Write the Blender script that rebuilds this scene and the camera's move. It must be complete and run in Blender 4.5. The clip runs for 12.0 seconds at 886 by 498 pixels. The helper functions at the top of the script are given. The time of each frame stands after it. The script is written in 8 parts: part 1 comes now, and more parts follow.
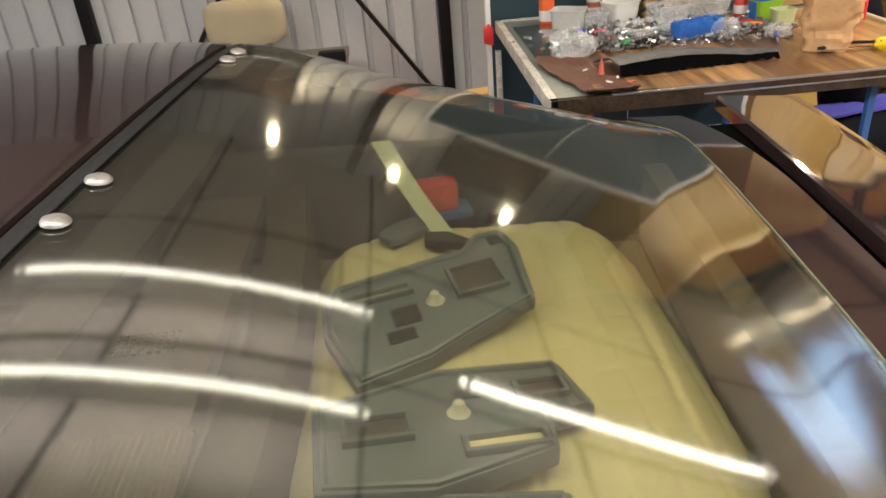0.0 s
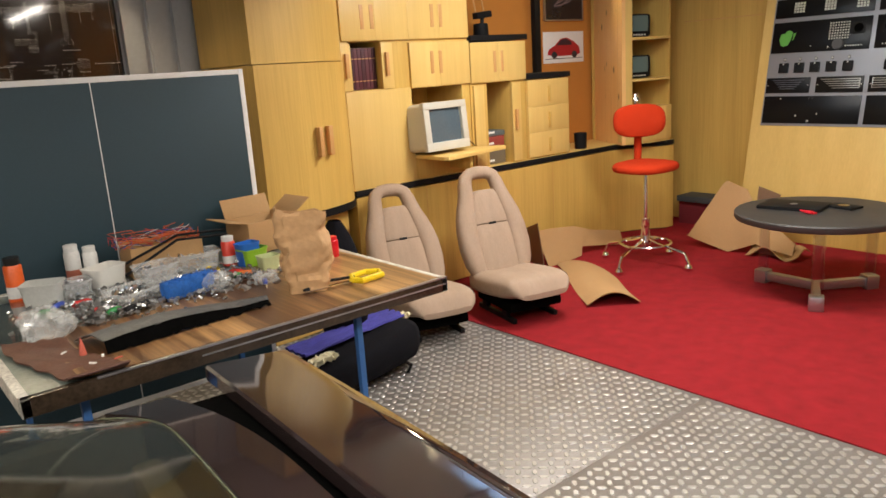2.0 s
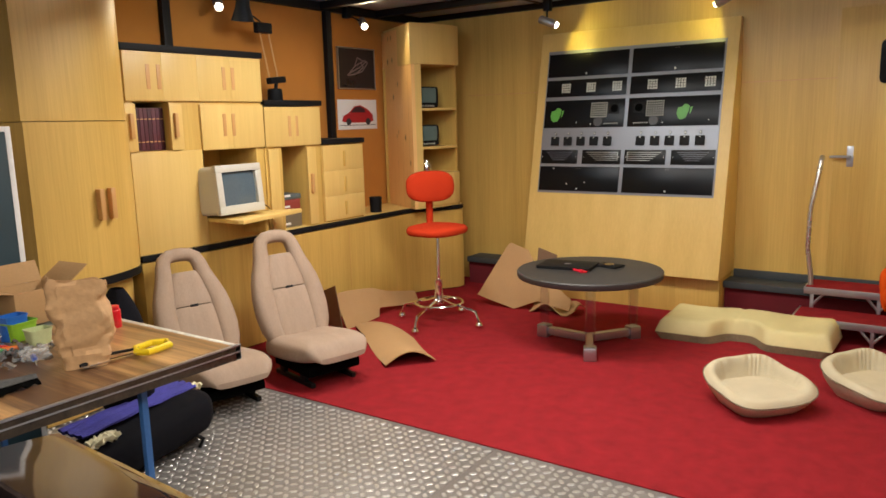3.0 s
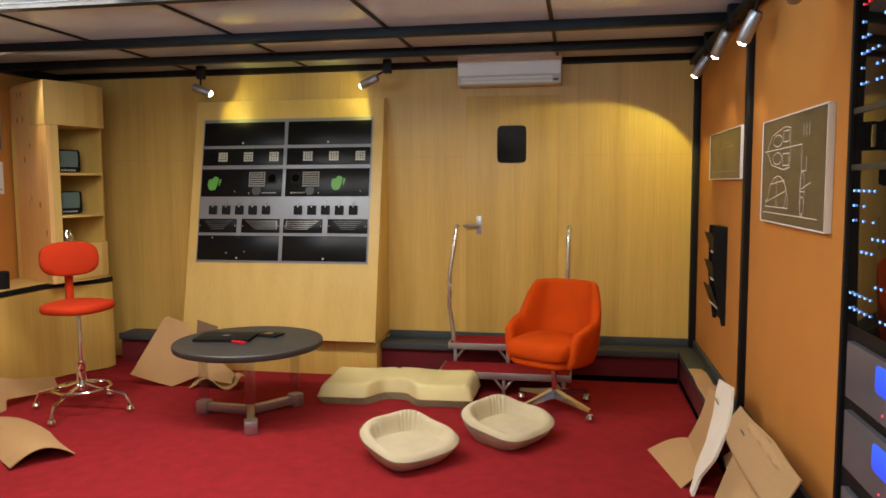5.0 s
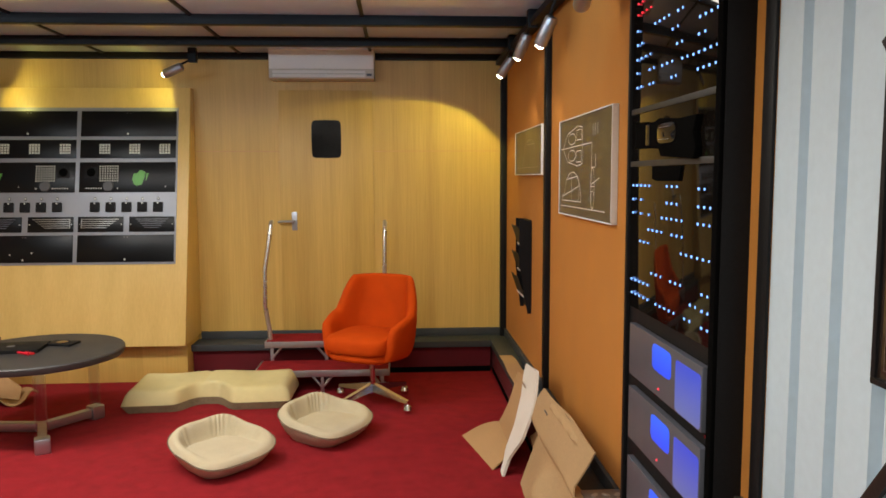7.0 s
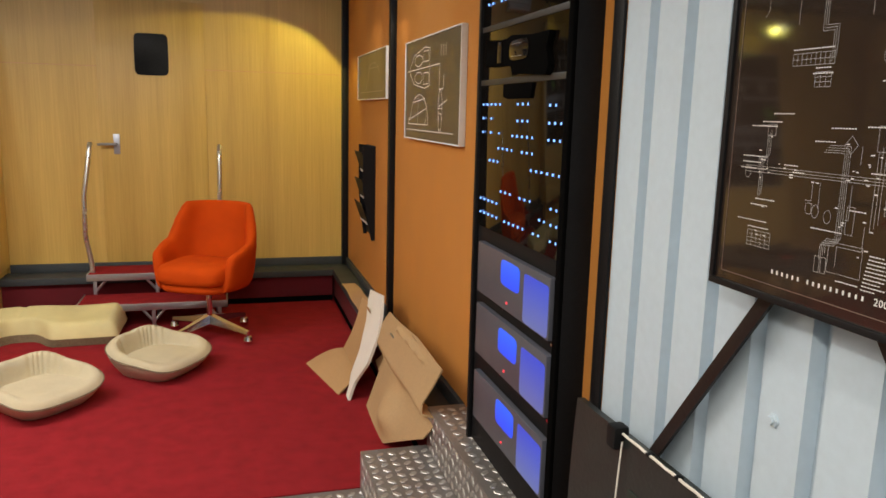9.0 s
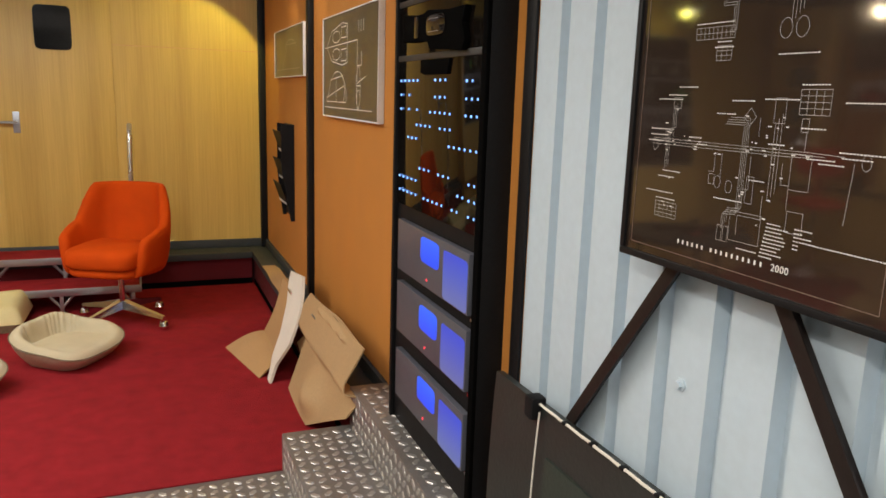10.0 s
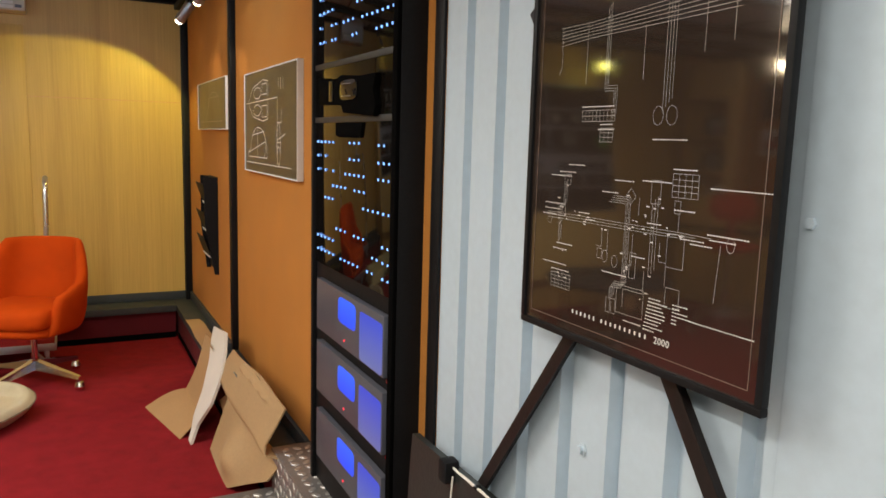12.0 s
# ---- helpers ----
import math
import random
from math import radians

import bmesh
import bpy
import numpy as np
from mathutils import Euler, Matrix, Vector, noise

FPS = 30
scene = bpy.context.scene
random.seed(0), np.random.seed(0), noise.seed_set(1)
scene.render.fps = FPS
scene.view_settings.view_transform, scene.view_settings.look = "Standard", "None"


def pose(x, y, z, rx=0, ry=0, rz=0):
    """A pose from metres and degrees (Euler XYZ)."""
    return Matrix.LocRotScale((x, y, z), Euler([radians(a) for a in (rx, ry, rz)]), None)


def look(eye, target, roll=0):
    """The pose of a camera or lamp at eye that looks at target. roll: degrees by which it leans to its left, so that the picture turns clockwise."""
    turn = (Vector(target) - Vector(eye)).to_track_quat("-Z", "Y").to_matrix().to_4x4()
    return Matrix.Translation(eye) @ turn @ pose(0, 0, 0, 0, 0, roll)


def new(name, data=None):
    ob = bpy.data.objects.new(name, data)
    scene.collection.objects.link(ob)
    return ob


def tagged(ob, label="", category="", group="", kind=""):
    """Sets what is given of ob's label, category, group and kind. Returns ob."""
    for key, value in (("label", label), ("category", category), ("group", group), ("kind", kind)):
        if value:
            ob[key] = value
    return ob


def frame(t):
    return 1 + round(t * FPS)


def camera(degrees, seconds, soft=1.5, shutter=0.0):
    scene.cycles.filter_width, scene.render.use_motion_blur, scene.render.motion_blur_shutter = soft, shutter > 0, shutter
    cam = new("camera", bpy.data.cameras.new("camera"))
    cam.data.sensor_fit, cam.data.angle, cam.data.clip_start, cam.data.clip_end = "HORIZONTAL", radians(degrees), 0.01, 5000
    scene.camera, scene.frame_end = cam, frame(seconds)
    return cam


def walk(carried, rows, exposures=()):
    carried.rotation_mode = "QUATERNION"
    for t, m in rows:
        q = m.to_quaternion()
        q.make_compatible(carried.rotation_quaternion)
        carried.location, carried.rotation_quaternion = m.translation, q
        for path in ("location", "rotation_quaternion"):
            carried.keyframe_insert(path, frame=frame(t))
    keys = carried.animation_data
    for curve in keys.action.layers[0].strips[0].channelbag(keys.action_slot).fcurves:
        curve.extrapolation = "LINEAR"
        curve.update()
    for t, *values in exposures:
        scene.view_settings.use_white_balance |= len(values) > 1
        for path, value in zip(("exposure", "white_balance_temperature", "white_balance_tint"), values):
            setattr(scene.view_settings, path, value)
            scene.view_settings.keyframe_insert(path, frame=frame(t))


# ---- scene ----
cam = camera(61.48, 12.0, soft=1.6)
PATH = [
    (0.0, -0.070, 0.014, 1.498, -4.39, -28.54, 4.32),
    (0.5, 0.082, 0.020, 1.503, -14.70, -24.49, 3.80),
    (1.0, 0.136, 0.062, 1.518, -25.12, -19.42, 3.95),
    (1.5, 0.137, 0.116, 1.524, -34.11, -15.82, 4.23),
    (2.0, 0.122, 0.143, 1.542, -39.97, -13.71, 3.56),
    (2.5, 0.115, 0.138, 1.559, -47.01, -11.62, 2.38),
    (3.0, 0.100, 0.096, 1.566, -55.17, -9.73, 1.50),
    (3.5, 0.104, 0.074, 1.564, -63.03, -8.42, 0.84),
    (3.7, 0.104, 0.060, 1.568, -65.77, -7.91, 0.69),
    (5.3, 0.136, -0.040, 1.592, -82.18, -4.64, 0.23),
    (5.5, 0.133, -0.047, 1.596, -83.75, -4.44, 0.18),
    (6.0, 0.138, -0.068, 1.597, -87.36, -4.29, 0.25),
    (6.5, 0.141, -0.077, 1.594, -90.43, -4.61, 0.32),
    (7.0, 0.139, -0.074, 1.584, -93.29, -5.46, 0.21),
    (7.2, 0.143, -0.069, 1.577, -94.44, -5.97, 0.06),
    (8.8, 0.183, -0.031, 1.525, -104.38, -9.86, -1.27),
    (9.0, 0.187, -0.032, 1.523, -105.73, -10.32, -1.44),
    (9.5, 0.194, -0.041, 1.519, -108.85, -11.09, -1.67),
    (10.0, 0.187, -0.049, 1.508, -111.57, -11.56, -1.80),
    (10.5, 0.181, -0.060, 1.505, -113.80, -11.87, -1.85),
    (11.0, 0.172, -0.068, 1.506, -115.33, -11.53, -1.79),
    (11.5, 0.162, -0.083, 1.531, -116.18, -10.23, -1.70),
    (12.0, 0.152, -0.100, 1.570, -116.53, -8.25, -1.63),
]
walk(cam, [(t, pose(x, y, z, 90 + pitch, roll, yaw)) for t, x, y, z, yaw, pitch, roll in PATH],
     exposures=[(0.0, 0.24), (0.5, 0.18), (1.0, 0.08), (2.0, -0.12), (3.5, -0.28), (6.0, -0.36), (10.5, -0.36), (12.0, -0.36)])

# ---- world and large lights ----
world = bpy.data.worlds.new("hall")
world.use_nodes = True
world.node_tree.nodes["Background"].inputs[0].default_value = (0.6, 0.65, 0.75, 1)
world.node_tree.nodes["Background"].inputs[1].default_value = 0.02
scene.world = world

XB, YR, YL, ZC, XF = 6.30, -0.95, 4.67, 2.58, -4.3     # back wall, right wall, left wall, ceiling, front wall


def area_lamp(name, m, sx, sy, power, color):
    d = bpy.data.lights.new(name, "AREA")
    d.shape, d.size, d.size_y, d.energy, d.color = "RECTANGLE", sx, sy, power, color
    ob = new(name, d)
    ob.matrix_world = m
    return ob


def spot_lamp(name, eye, target, power, color, cone=60, blend=0.5, size=0.03):
    d = bpy.data.lights.new(name, "SPOT")
    d.energy, d.color, d.spot_size, d.spot_blend, d.shadow_soft_size = power, color, radians(cone), blend, size
    ob = new(name, d)
    ob.matrix_world = look(eye, target)
    return ob


# fluorescent battens: x, y, turn, power below, power above; last five added, unseen fill
TUBES = [(-2.15, 1.75, 0, 2.4, 9), (-0.45, 1.75, 0, 1.3, 4), (-2.15, 2.37, 0, 2.4, 9), (-0.45, 2.37, 0, 1.3, 4), (1.5, 2.10, 0, 3, 1.5), (-3.0, 0.6, 0, 50, 10),
         (-1.5, 0.75, 0, 40, 6), (0.1, 0.55, 0, 42, 5), (1.9, 0.75, 90, 29, 1), (0.65, -0.25, 0, 9, 1)]
for tx, ty, turn, down, up in TUBES:
    area_lamp("tube_fill_light", pose(tx, ty, ZC - 0.29, 0, 0, turn), 1.54, 0.045, down, (1.0, 0.925, 0.81))
    # upward lamp added over each batten to brighten the ceiling
    area_lamp("ceiling_fill_light", pose(tx, ty, ZC - 0.20, 180, 0, turn), 1.54, 0.06, up, (1.0, 0.93, 0.84))
# unseen tilted battens, added to wash the lounge ceiling and far wall
FILL_WASH = [(3.15, -0.10, 2.43), (3.15, 1.45, 2.43), (3.15, 3.10, 2.43)]
for tx, ty, tz in FILL_WASH:
    area_lamp("fill_wash_light", look((tx, ty, tz), (tx + 0.8, ty, tz + 0.25)), 0.95, 0.06, 9, (0.55, 0.78, 1.0))
# unseen flush panel lights, added in the first row of the lounge ceiling as fill
FILL_PANELS = [(3.55, 0.67, 21), (3.55, 1.72, 44), (3.55, 2.78, 58)]
for tx, ty, down in FILL_PANELS:
    area_lamp("fill_panel_light", pose(tx, ty, ZC - 0.034), 0.30, 0.86, down, (1.0, 0.93, 0.83))
WARM = (1.0, 0.90, 0.16)
AMBER = (1.0, 0.80, 0.5)
# eye, target, power, colour, cone, blend
SPOTS = [((6.00, 3.00, 2.336), (6.08, 2.68, 2.20), 3.0, WARM, 160, 0.15), ((6.00, 1.711, 2.367), (6.08, 2.03, 2.24), 3.0, WARM, 160, 0.15),
         ((5.605, -0.80, 2.31), (5.995, -0.31, 1.53), 32, WARM, 98, 0.05), ((4.79, -0.80, 2.31), (5.24, -0.52, 1.55), 8, AMBER, 98, 0.1), ((4.05, -0.80, 2.256), (4.50, -0.52, 1.50), 8, AMBER, 98, 0.1),
         ((3.66, 4.45, 2.39), (3.1, 3.6, 1.9), 13, AMBER, 155, 0.4), ((5.21, 4.45, 2.387), (4.6, 3.7, 1.9), 13, AMBER, 155, 0.4),
         ((1.40, 4.40, 2.40), (1.0, 4.15, 0.9), 18, AMBER, 130, 0.6), ((0.50, 4.40, 2.40), (0.3, 4.15, 0.9), 24, AMBER, 130, 0.6), ((-0.40, 4.40, 2.40), (-0.6, 4.15, 0.9), 60, AMBER, 130, 0.6)]
for eye, target, power, tint, cone, blend in SPOTS:
    d = (Vector(target) - Vector(eye)).normalized()
    spot_lamp("spot_light", Vector(eye) + d * 0.04, target, power, tint, cone, blend)


# ---- materials ----
def nodes_of(name):
    m = bpy.data.materials.new(name)
    m.use_nodes = True
    return m, m.node_tree.nodes, m.node_tree.links, m.node_tree.nodes["Principled BSDF"]


def mat(name, color, rough=0.5, metal=0.0, var=0.15, scale=5.0, fine=90.0, bump=0.05, stretch=(1, 1, 1), coat=0.0, rough_var=0.12, rand=0.0, spec=0.5):
    """A surface with broad stains, fine grain and a slight relief."""
    m, n, l, p = nodes_of(name)
    tc, mp = n.new("ShaderNodeTexCoord"), n.new("ShaderNodeMapping")
    mp.inputs["Scale"].default_value = stretch
    l.new(tc.outputs["Object"], mp.inputs["Vector"])
    big, small = n.new("ShaderNodeTexNoise"), n.new("ShaderNodeTexNoise")
    big.inputs["Scale"].default_value, small.inputs["Scale"].default_value = scale, fine
    big.inputs["Detail"].default_value = 5
    small.inputs["Detail"].default_value = 3
    for q in (big, small):
        l.new(mp.outputs["Vector"], q.inputs["Vector"])
    add = n.new("ShaderNodeMath")
    add.operation = "ADD"
    l.new(big.outputs["Fac"], add.inputs[0])
    l.new(small.outputs["Fac"], add.inputs[1])
    ramp = n.new("ShaderNodeMapRange")
    ramp.inputs["From Min"].default_value, ramp.inputs["From Max"].default_value = 0.6, 1.4
    l.new(add.outputs[0], ramp.inputs["Value"])
    mix = n.new("ShaderNodeMix")
    mix.data_type = "RGBA"
    dark, light = [c * (1 - var) for c in color], [min(1, c * (1 + var)) for c in color]
    mix.inputs["A"].default_value, mix.inputs["B"].default_value = (*dark, 1), (*light, 1)
    l.new(ramp.outputs["Result"], mix.inputs["Factor"])
    out = mix.outputs["Result"]
    if rand:
        info, hsv, mr = n.new("ShaderNodeObjectInfo"), n.new("ShaderNodeHueSaturation"), n.new("ShaderNodeMapRange")
        mr.inputs["To Min"].default_value, mr.inputs["To Max"].default_value = 1 - rand, 1 + rand
        l.new(info.outputs["Random"], mr.inputs["Value"])
        l.new(mr.outputs["Result"], hsv.inputs["Value"])
        l.new(out, hsv.inputs["Color"])
        out = hsv.outputs["Color"]
    l.new(out, p.inputs["Base Color"])
    rr = n.new("ShaderNodeMapRange")
    rr.inputs["To Min"].default_value, rr.inputs["To Max"].default_value = max(0.02, rough - rough_var), min(1, rough + rough_var)
    l.new(big.outputs["Fac"], rr.inputs["Value"])
    l.new(rr.outputs["Result"], p.inputs["Roughness"])
    p.inputs["Metallic"].default_value = metal
    p.inputs["Coat Weight"].default_value = coat
    p.inputs["Coat Roughness"].default_value = 0.05
    p.inputs["Specular IOR Level"].default_value = spec
    if bump:
        b = n.new("ShaderNodeBump")
        b.inputs["Strength"].default_value, b.inputs["Distance"].default_value = min(1, bump * 4), 0.004
        l.new(small.outputs["Fac"], b.inputs["Height"])
        l.new(b.outputs["Normal"], p.inputs["Normal"])
    return m


def wood(name, light, dark, grain=(55, 55, 1.6), rough=0.42, knots=False, contrast=0.75, vary=0.03):
    """Veneer whose grain runs along z; grain gives the stretch."""
    m, n, l, p = nodes_of(name)
    tc, mp, info = n.new("ShaderNodeTexCoord"), n.new("ShaderNodeMapping"), n.new("ShaderNodeObjectInfo")
    mp.inputs["Scale"].default_value = grain
    comb = n.new("ShaderNodeCombineXYZ")
    mul = n.new("ShaderNodeMath")
    mul.operation = "MULTIPLY"
    mul.inputs[1].default_value = 37
    l.new(info.outputs["Random"], mul.inputs[0])
    for i in range(3):
        l.new(mul.outputs[0], comb.inputs[i])
    l.new(comb.outputs[0], mp.inputs["Location"])
    l.new(tc.outputs["Object"], mp.inputs["Vector"])
    fine, wide = n.new("ShaderNodeTexNoise"), n.new("ShaderNodeTexNoise")
    fine.inputs["Scale"].default_value, fine.inputs["Detail"].default_value, fine.inputs["Roughness"].default_value = 1.6, 6, 0.65
    wide.inputs["Scale"].default_value, wide.inputs["Detail"].default_value = 0.16, 2
    l.new(mp.outputs["Vector"], fine.inputs["Vector"])
    l.new(mp.outputs["Vector"], wide.inputs["Vector"])
    add = n.new("ShaderNodeMath")
    add.operation = "ADD"
    l.new(fine.outputs["Fac"], add.inputs[0])
    l.new(wide.outputs["Fac"], add.inputs[1])
    mr = n.new("ShaderNodeMapRange")
    mr.inputs["From Min"].default_value, mr.inputs["From Max"].default_value = 1 - contrast / 2, 1 + contrast / 2
    l.new(add.outputs[0], mr.inputs["Value"])
    mix = n.new("ShaderNodeMix")
    mix.data_type = "RGBA"
    mix.inputs["A"].default_value, mix.inputs["B"].default_value = (*dark, 1), (*light, 1)
    l.new(mr.outputs["Result"], mix.inputs["Factor"])
    out = mix.outputs["Result"]
    if knots:
        v = n.new("ShaderNodeTexVoronoi")
        v.inputs["Scale"].default_value = 8
        mk = n.new("ShaderNodeMapping")
        mk.inputs["Scale"].default_value = (1, 1, 0.6)
        l.new(tc.outputs["Object"], mk.inputs["Vector"])
        l.new(mk.outputs["Vector"], v.inputs["Vector"])
        k = n.new("ShaderNodeMapRange")
        k.inputs["From Min"].default_value, k.inputs["From Max"].default_value = 0.07, 0.17
        k.inputs["To Min"].default_value, k.inputs["To Max"].default_value = 0.8, 0.0
        l.new(v.outputs["Distance"], k.inputs["Value"])
        mx = n.new("ShaderNodeMix")
        mx.data_type = "RGBA"
        mx.inputs["B"].default_value = (0.12, 0.05, 0.02, 1)
        l.new(k.outputs["Result"], mx.inputs["Factor"])
        l.new(out, mx.inputs["A"])
        out = mx.outputs["Result"]
    hsv, mv = n.new("ShaderNodeHueSaturation"), n.new("ShaderNodeMapRange")
    mv.inputs["To Min"].default_value, mv.inputs["To Max"].default_value = 1 - vary, 1 + vary
    l.new(info.outputs["Random"], mv.inputs["Value"])
    l.new(mv.outputs["Result"], hsv.inputs["Value"])
    l.new(out, hsv.inputs["Color"])
    l.new(hsv.outputs["Color"], p.inputs["Base Color"])
    p.inputs["Roughness"].default_value = rough
    b = n.new("ShaderNodeBump")
    b.inputs["Strength"].default_value, b.inputs["Distance"].default_value = 0.12, 0.002
    l.new(fine.outputs["Fac"], b.inputs["Height"])
    l.new(b.outputs["Normal"], p.inputs["Normal"])
    return m


def thin_glass(name, tint, gloss=0.08, haze=0.0):
    """A thin pane: it lets light straight through, tinted, and mirrors a little, more at a slant."""
    m, n, l, p = nodes_of(name)
    t, g, f, mx = n.new("ShaderNodeBsdfTransparent"), n.new("ShaderNodeBsdfGlossy"), n.new("ShaderNodeLayerWeight"), n.new("ShaderNodeMixShader")
    t.inputs[0].default_value = (*tint, 1)
    g.inputs["Roughness"].default_value = 0.055
    f.inputs["Blend"].default_value = 0.5
    up, mr = n.new("ShaderNodeMath"), n.new("ShaderNodeMapRange")
    up.operation = "POWER"
    up.inputs[1].default_value = 4.0
    mr.inputs["To Min"].default_value = gloss
    l.new(f.outputs["Facing"], up.inputs[0])
    l.new(up.outputs[0], mr.inputs["Value"])
    l.new(mr.outputs["Result"], mx.inputs[0])
    l.new(t.outputs[0], mx.inputs[1])
    l.new(g.outputs[0], mx.inputs[2])
    out = mx.outputs[0]
    if haze:
        # a thin uneven pale layer that paints reflected haze into the pane
        d, ns, nr, md = n.new("ShaderNodeBsdfDiffuse"), n.new("ShaderNodeTexNoise"), n.new("ShaderNodeMapRange"), n.new("ShaderNodeMixShader")
        d.inputs[0].default_value = (0.62, 0.60, 0.53, 1)
        ns.inputs["Scale"].default_value, ns.inputs["Detail"].default_value = 4, 6
        nr.inputs["From Min"].default_value, nr.inputs["From Max"].default_value = 0.3, 0.7
        nr.inputs["To Min"].default_value, nr.inputs["To Max"].default_value = haze * 0.6, haze * 1.4
        l.new(ns.outputs["Fac"], nr.inputs["Value"])
        l.new(nr.outputs["Result"], md.inputs[0])
        l.new(out, md.inputs[1])
        l.new(d.outputs[0], md.inputs[2])
        out = md.outputs[0]
    l.new(out, n["Material Output"].inputs["Surface"])
    return m


def frosted(name, color, cover):
    """Cloudy clear plastic: partly see-through, partly a pale matt surface."""
    m, n, l, p = nodes_of(name)
    t, mx = n.new("ShaderNodeBsdfTransparent"), n.new("ShaderNodeMixShader")
    p.inputs["Base Color"].default_value = (*color, 1)
    p.inputs["Roughness"].default_value = 0.2
    ns, mr = n.new("ShaderNodeTexNoise"), n.new("ShaderNodeMapRange")
    ns.inputs["Scale"].default_value = 3
    mr.inputs["From Min"].default_value, mr.inputs["From Max"].default_value = 0.35, 0.7
    mr.inputs["To Min"].default_value, mr.inputs["To Max"].default_value = cover * 0.8, min(1, cover * 1.3)
    l.new(ns.outputs["Fac"], mr.inputs["Value"])
    l.new(mr.outputs["Result"], mx.inputs[0])
    l.new(t.outputs[0], mx.inputs[1])
    l.new(p.outputs[0], mx.inputs[2])
    l.new(mx.outputs[0], n["Material Output"].inputs["Surface"])
    return m


def glow(name, color, strength):
    m, n, l, p = nodes_of(name)
    p.inputs["Base Color"].default_value = (0.02, 0.02, 0.02, 1)
    p.inputs["Emission Color"].default_value = (*color, 1)
    p.inputs["Emission Strength"].default_value = strength
    return m


ASH = wood("ash_veneer", (0.69, 0.452, 0.120), (0.51, 0.315, 0.074))
ASH_PALE = wood("pale_ash_veneer", (0.74, 0.515, 0.175), (0.63, 0.42, 0.125))
PINE = wood("knotty_pine", (0.88, 0.55, 0.22), (0.74, 0.42, 0.14), (24, 24, 1.2), knots=True)
HANDLE_WOOD = wood("handle_wood", (0.64, 0.36, 0.135), (0.53, 0.27, 0.09))
STRIPED = wood("striped_laminate", (0.55, 0.31, 0.125), (0.10, 0.046, 0.022), (15, 0.5, 15), rough=0.3, contrast=0.32)
ORANGE_FELT = mat("orange_felt", (0.49, 0.195, 0.030), 0.95, var=0.10, fine=320, bump=0.10)
CARPET = mat("red_carpet", (0.275, 0.0155, 0.0210), 0.97, var=0.30, scale=11.0, fine=420, bump=0.35, spec=0.12)
# red carpet darkened by the shade under the ledge, put into the colour
SHADED_RED = mat("shaded_red_carpet", (0.13, 0.006, 0.011), 0.97, var=0.2, fine=400, bump=0.2)
GREY_EDGE = mat("grey_painted_ledge", (0.040, 0.046, 0.050), 0.6, var=0.2, bump=0.06)
BLACK_PAINT = mat("black_painted_steel", (0.007, 0.007, 0.008), 0.5, var=0.25, bump=0.03, spec=0.2)
BROWN_STEEL = mat("brown_painted_steel", (0.014, 0.009, 0.008), 0.45, var=0.25, bump=0.03, spec=0.3)
BLUE_WALL = mat("blue_grey_sheet_metal", (0.505, 0.605, 0.69), 0.42, var=0.06, scale=2, fine=40, bump=0.02)
GREY_WALL = mat("grey_sheet_metal", (0.52, 0.53, 0.56), 0.45, var=0.06, scale=2, fine=40, bump=0.02)
CEILING = mat("white_ceiling_panel", (0.64, 0.76, 0.93), 0.12, var=0.05, scale=1.5, fine=30, bump=0.01)
PLATE = mat("chequer_plate_base", (0.25, 0.235, 0.225), 0.42, metal=0.55, var=0.25, scale=4, fine=160, bump=0.05)
LOZENGE = mat("worn_plate_lozenge", (0.50, 0.485, 0.47), 0.38, metal=0.7, var=0.10, scale=6, fine=200, bump=0.03)
CHROME = mat("chrome", (0.78, 0.78, 0.79), 0.12, metal=1, var=0.04, bump=0.0, rough_var=0.05)
BRUSHED = mat("brushed_aluminium", (0.44, 0.44, 0.47), 0.36, metal=0.9, var=0.06, fine=200, bump=0.02)
ORANGE_VELVET = mat("orange_velvet", (0.53, 0.060, 0.004), 0.85, var=0.16, scale=7, fine=500, bump=0.10, spec=0.08)
RED_FABRIC = mat("red_orange_wool", (0.46, 0.034, 0.009), 0.9, var=0.14, fine=500, bump=0.12, spec=0.1)
BEIGE = mat("beige_velour", (0.365, 0.268, 0.200), 0.92, var=0.13, scale=22, fine=260, bump=0.14, stretch=(0.22, 1, 0.22), spec=0.2)
CREAM = mat("cream_velour", (0.51, 0.44, 0.30), 0.92, var=0.14, scale=6, fine=350, bump=0.12, spec=0.2)
CREAM_CARPET = mat("cream_boot_carpet", (0.47, 0.41, 0.23), 0.96, var=0.14, scale=5, fine=300, bump=0.2)
CARD = mat("brown_cardboard", (0.42, 0.25, 0.11), 0.85, var=0.10, scale=4, fine=120, bump=0.04)
PAPER = mat("kraft_paper", (0.50, 0.30, 0.145), 0.8, var=0.15, scale=9, fine=60, bump=0.10)
FOAM = mat("white_foam", (0.72, 0.68, 0.60), 0.9, var=0.08, fine=150, bump=0.1)
TABLE_TOP = mat("grey_laminate", (0.036, 0.034, 0.034), 0.5, var=0.15, fine=200, bump=0.04)
PLEXI = thin_glass("clear_acrylic", (0.93, 0.94, 0.95), 0.04)
GLOSS_BLACK = mat("gloss_black_paint", (0.020, 0.013, 0.013), 0.05, var=0.2, bump=0.0, coat=1.0, rough_var=0.03)
DARK_GLOSS = mat("smoked_black_panel", (0.010, 0.008, 0.008), 0.07, var=0.2, bump=0.0, rough_var=0.03)
BLACK_PLASTIC = mat("black_plastic", (0.009, 0.009, 0.010), 0.55, var=0.2, bump=0.04, spec=0.14)
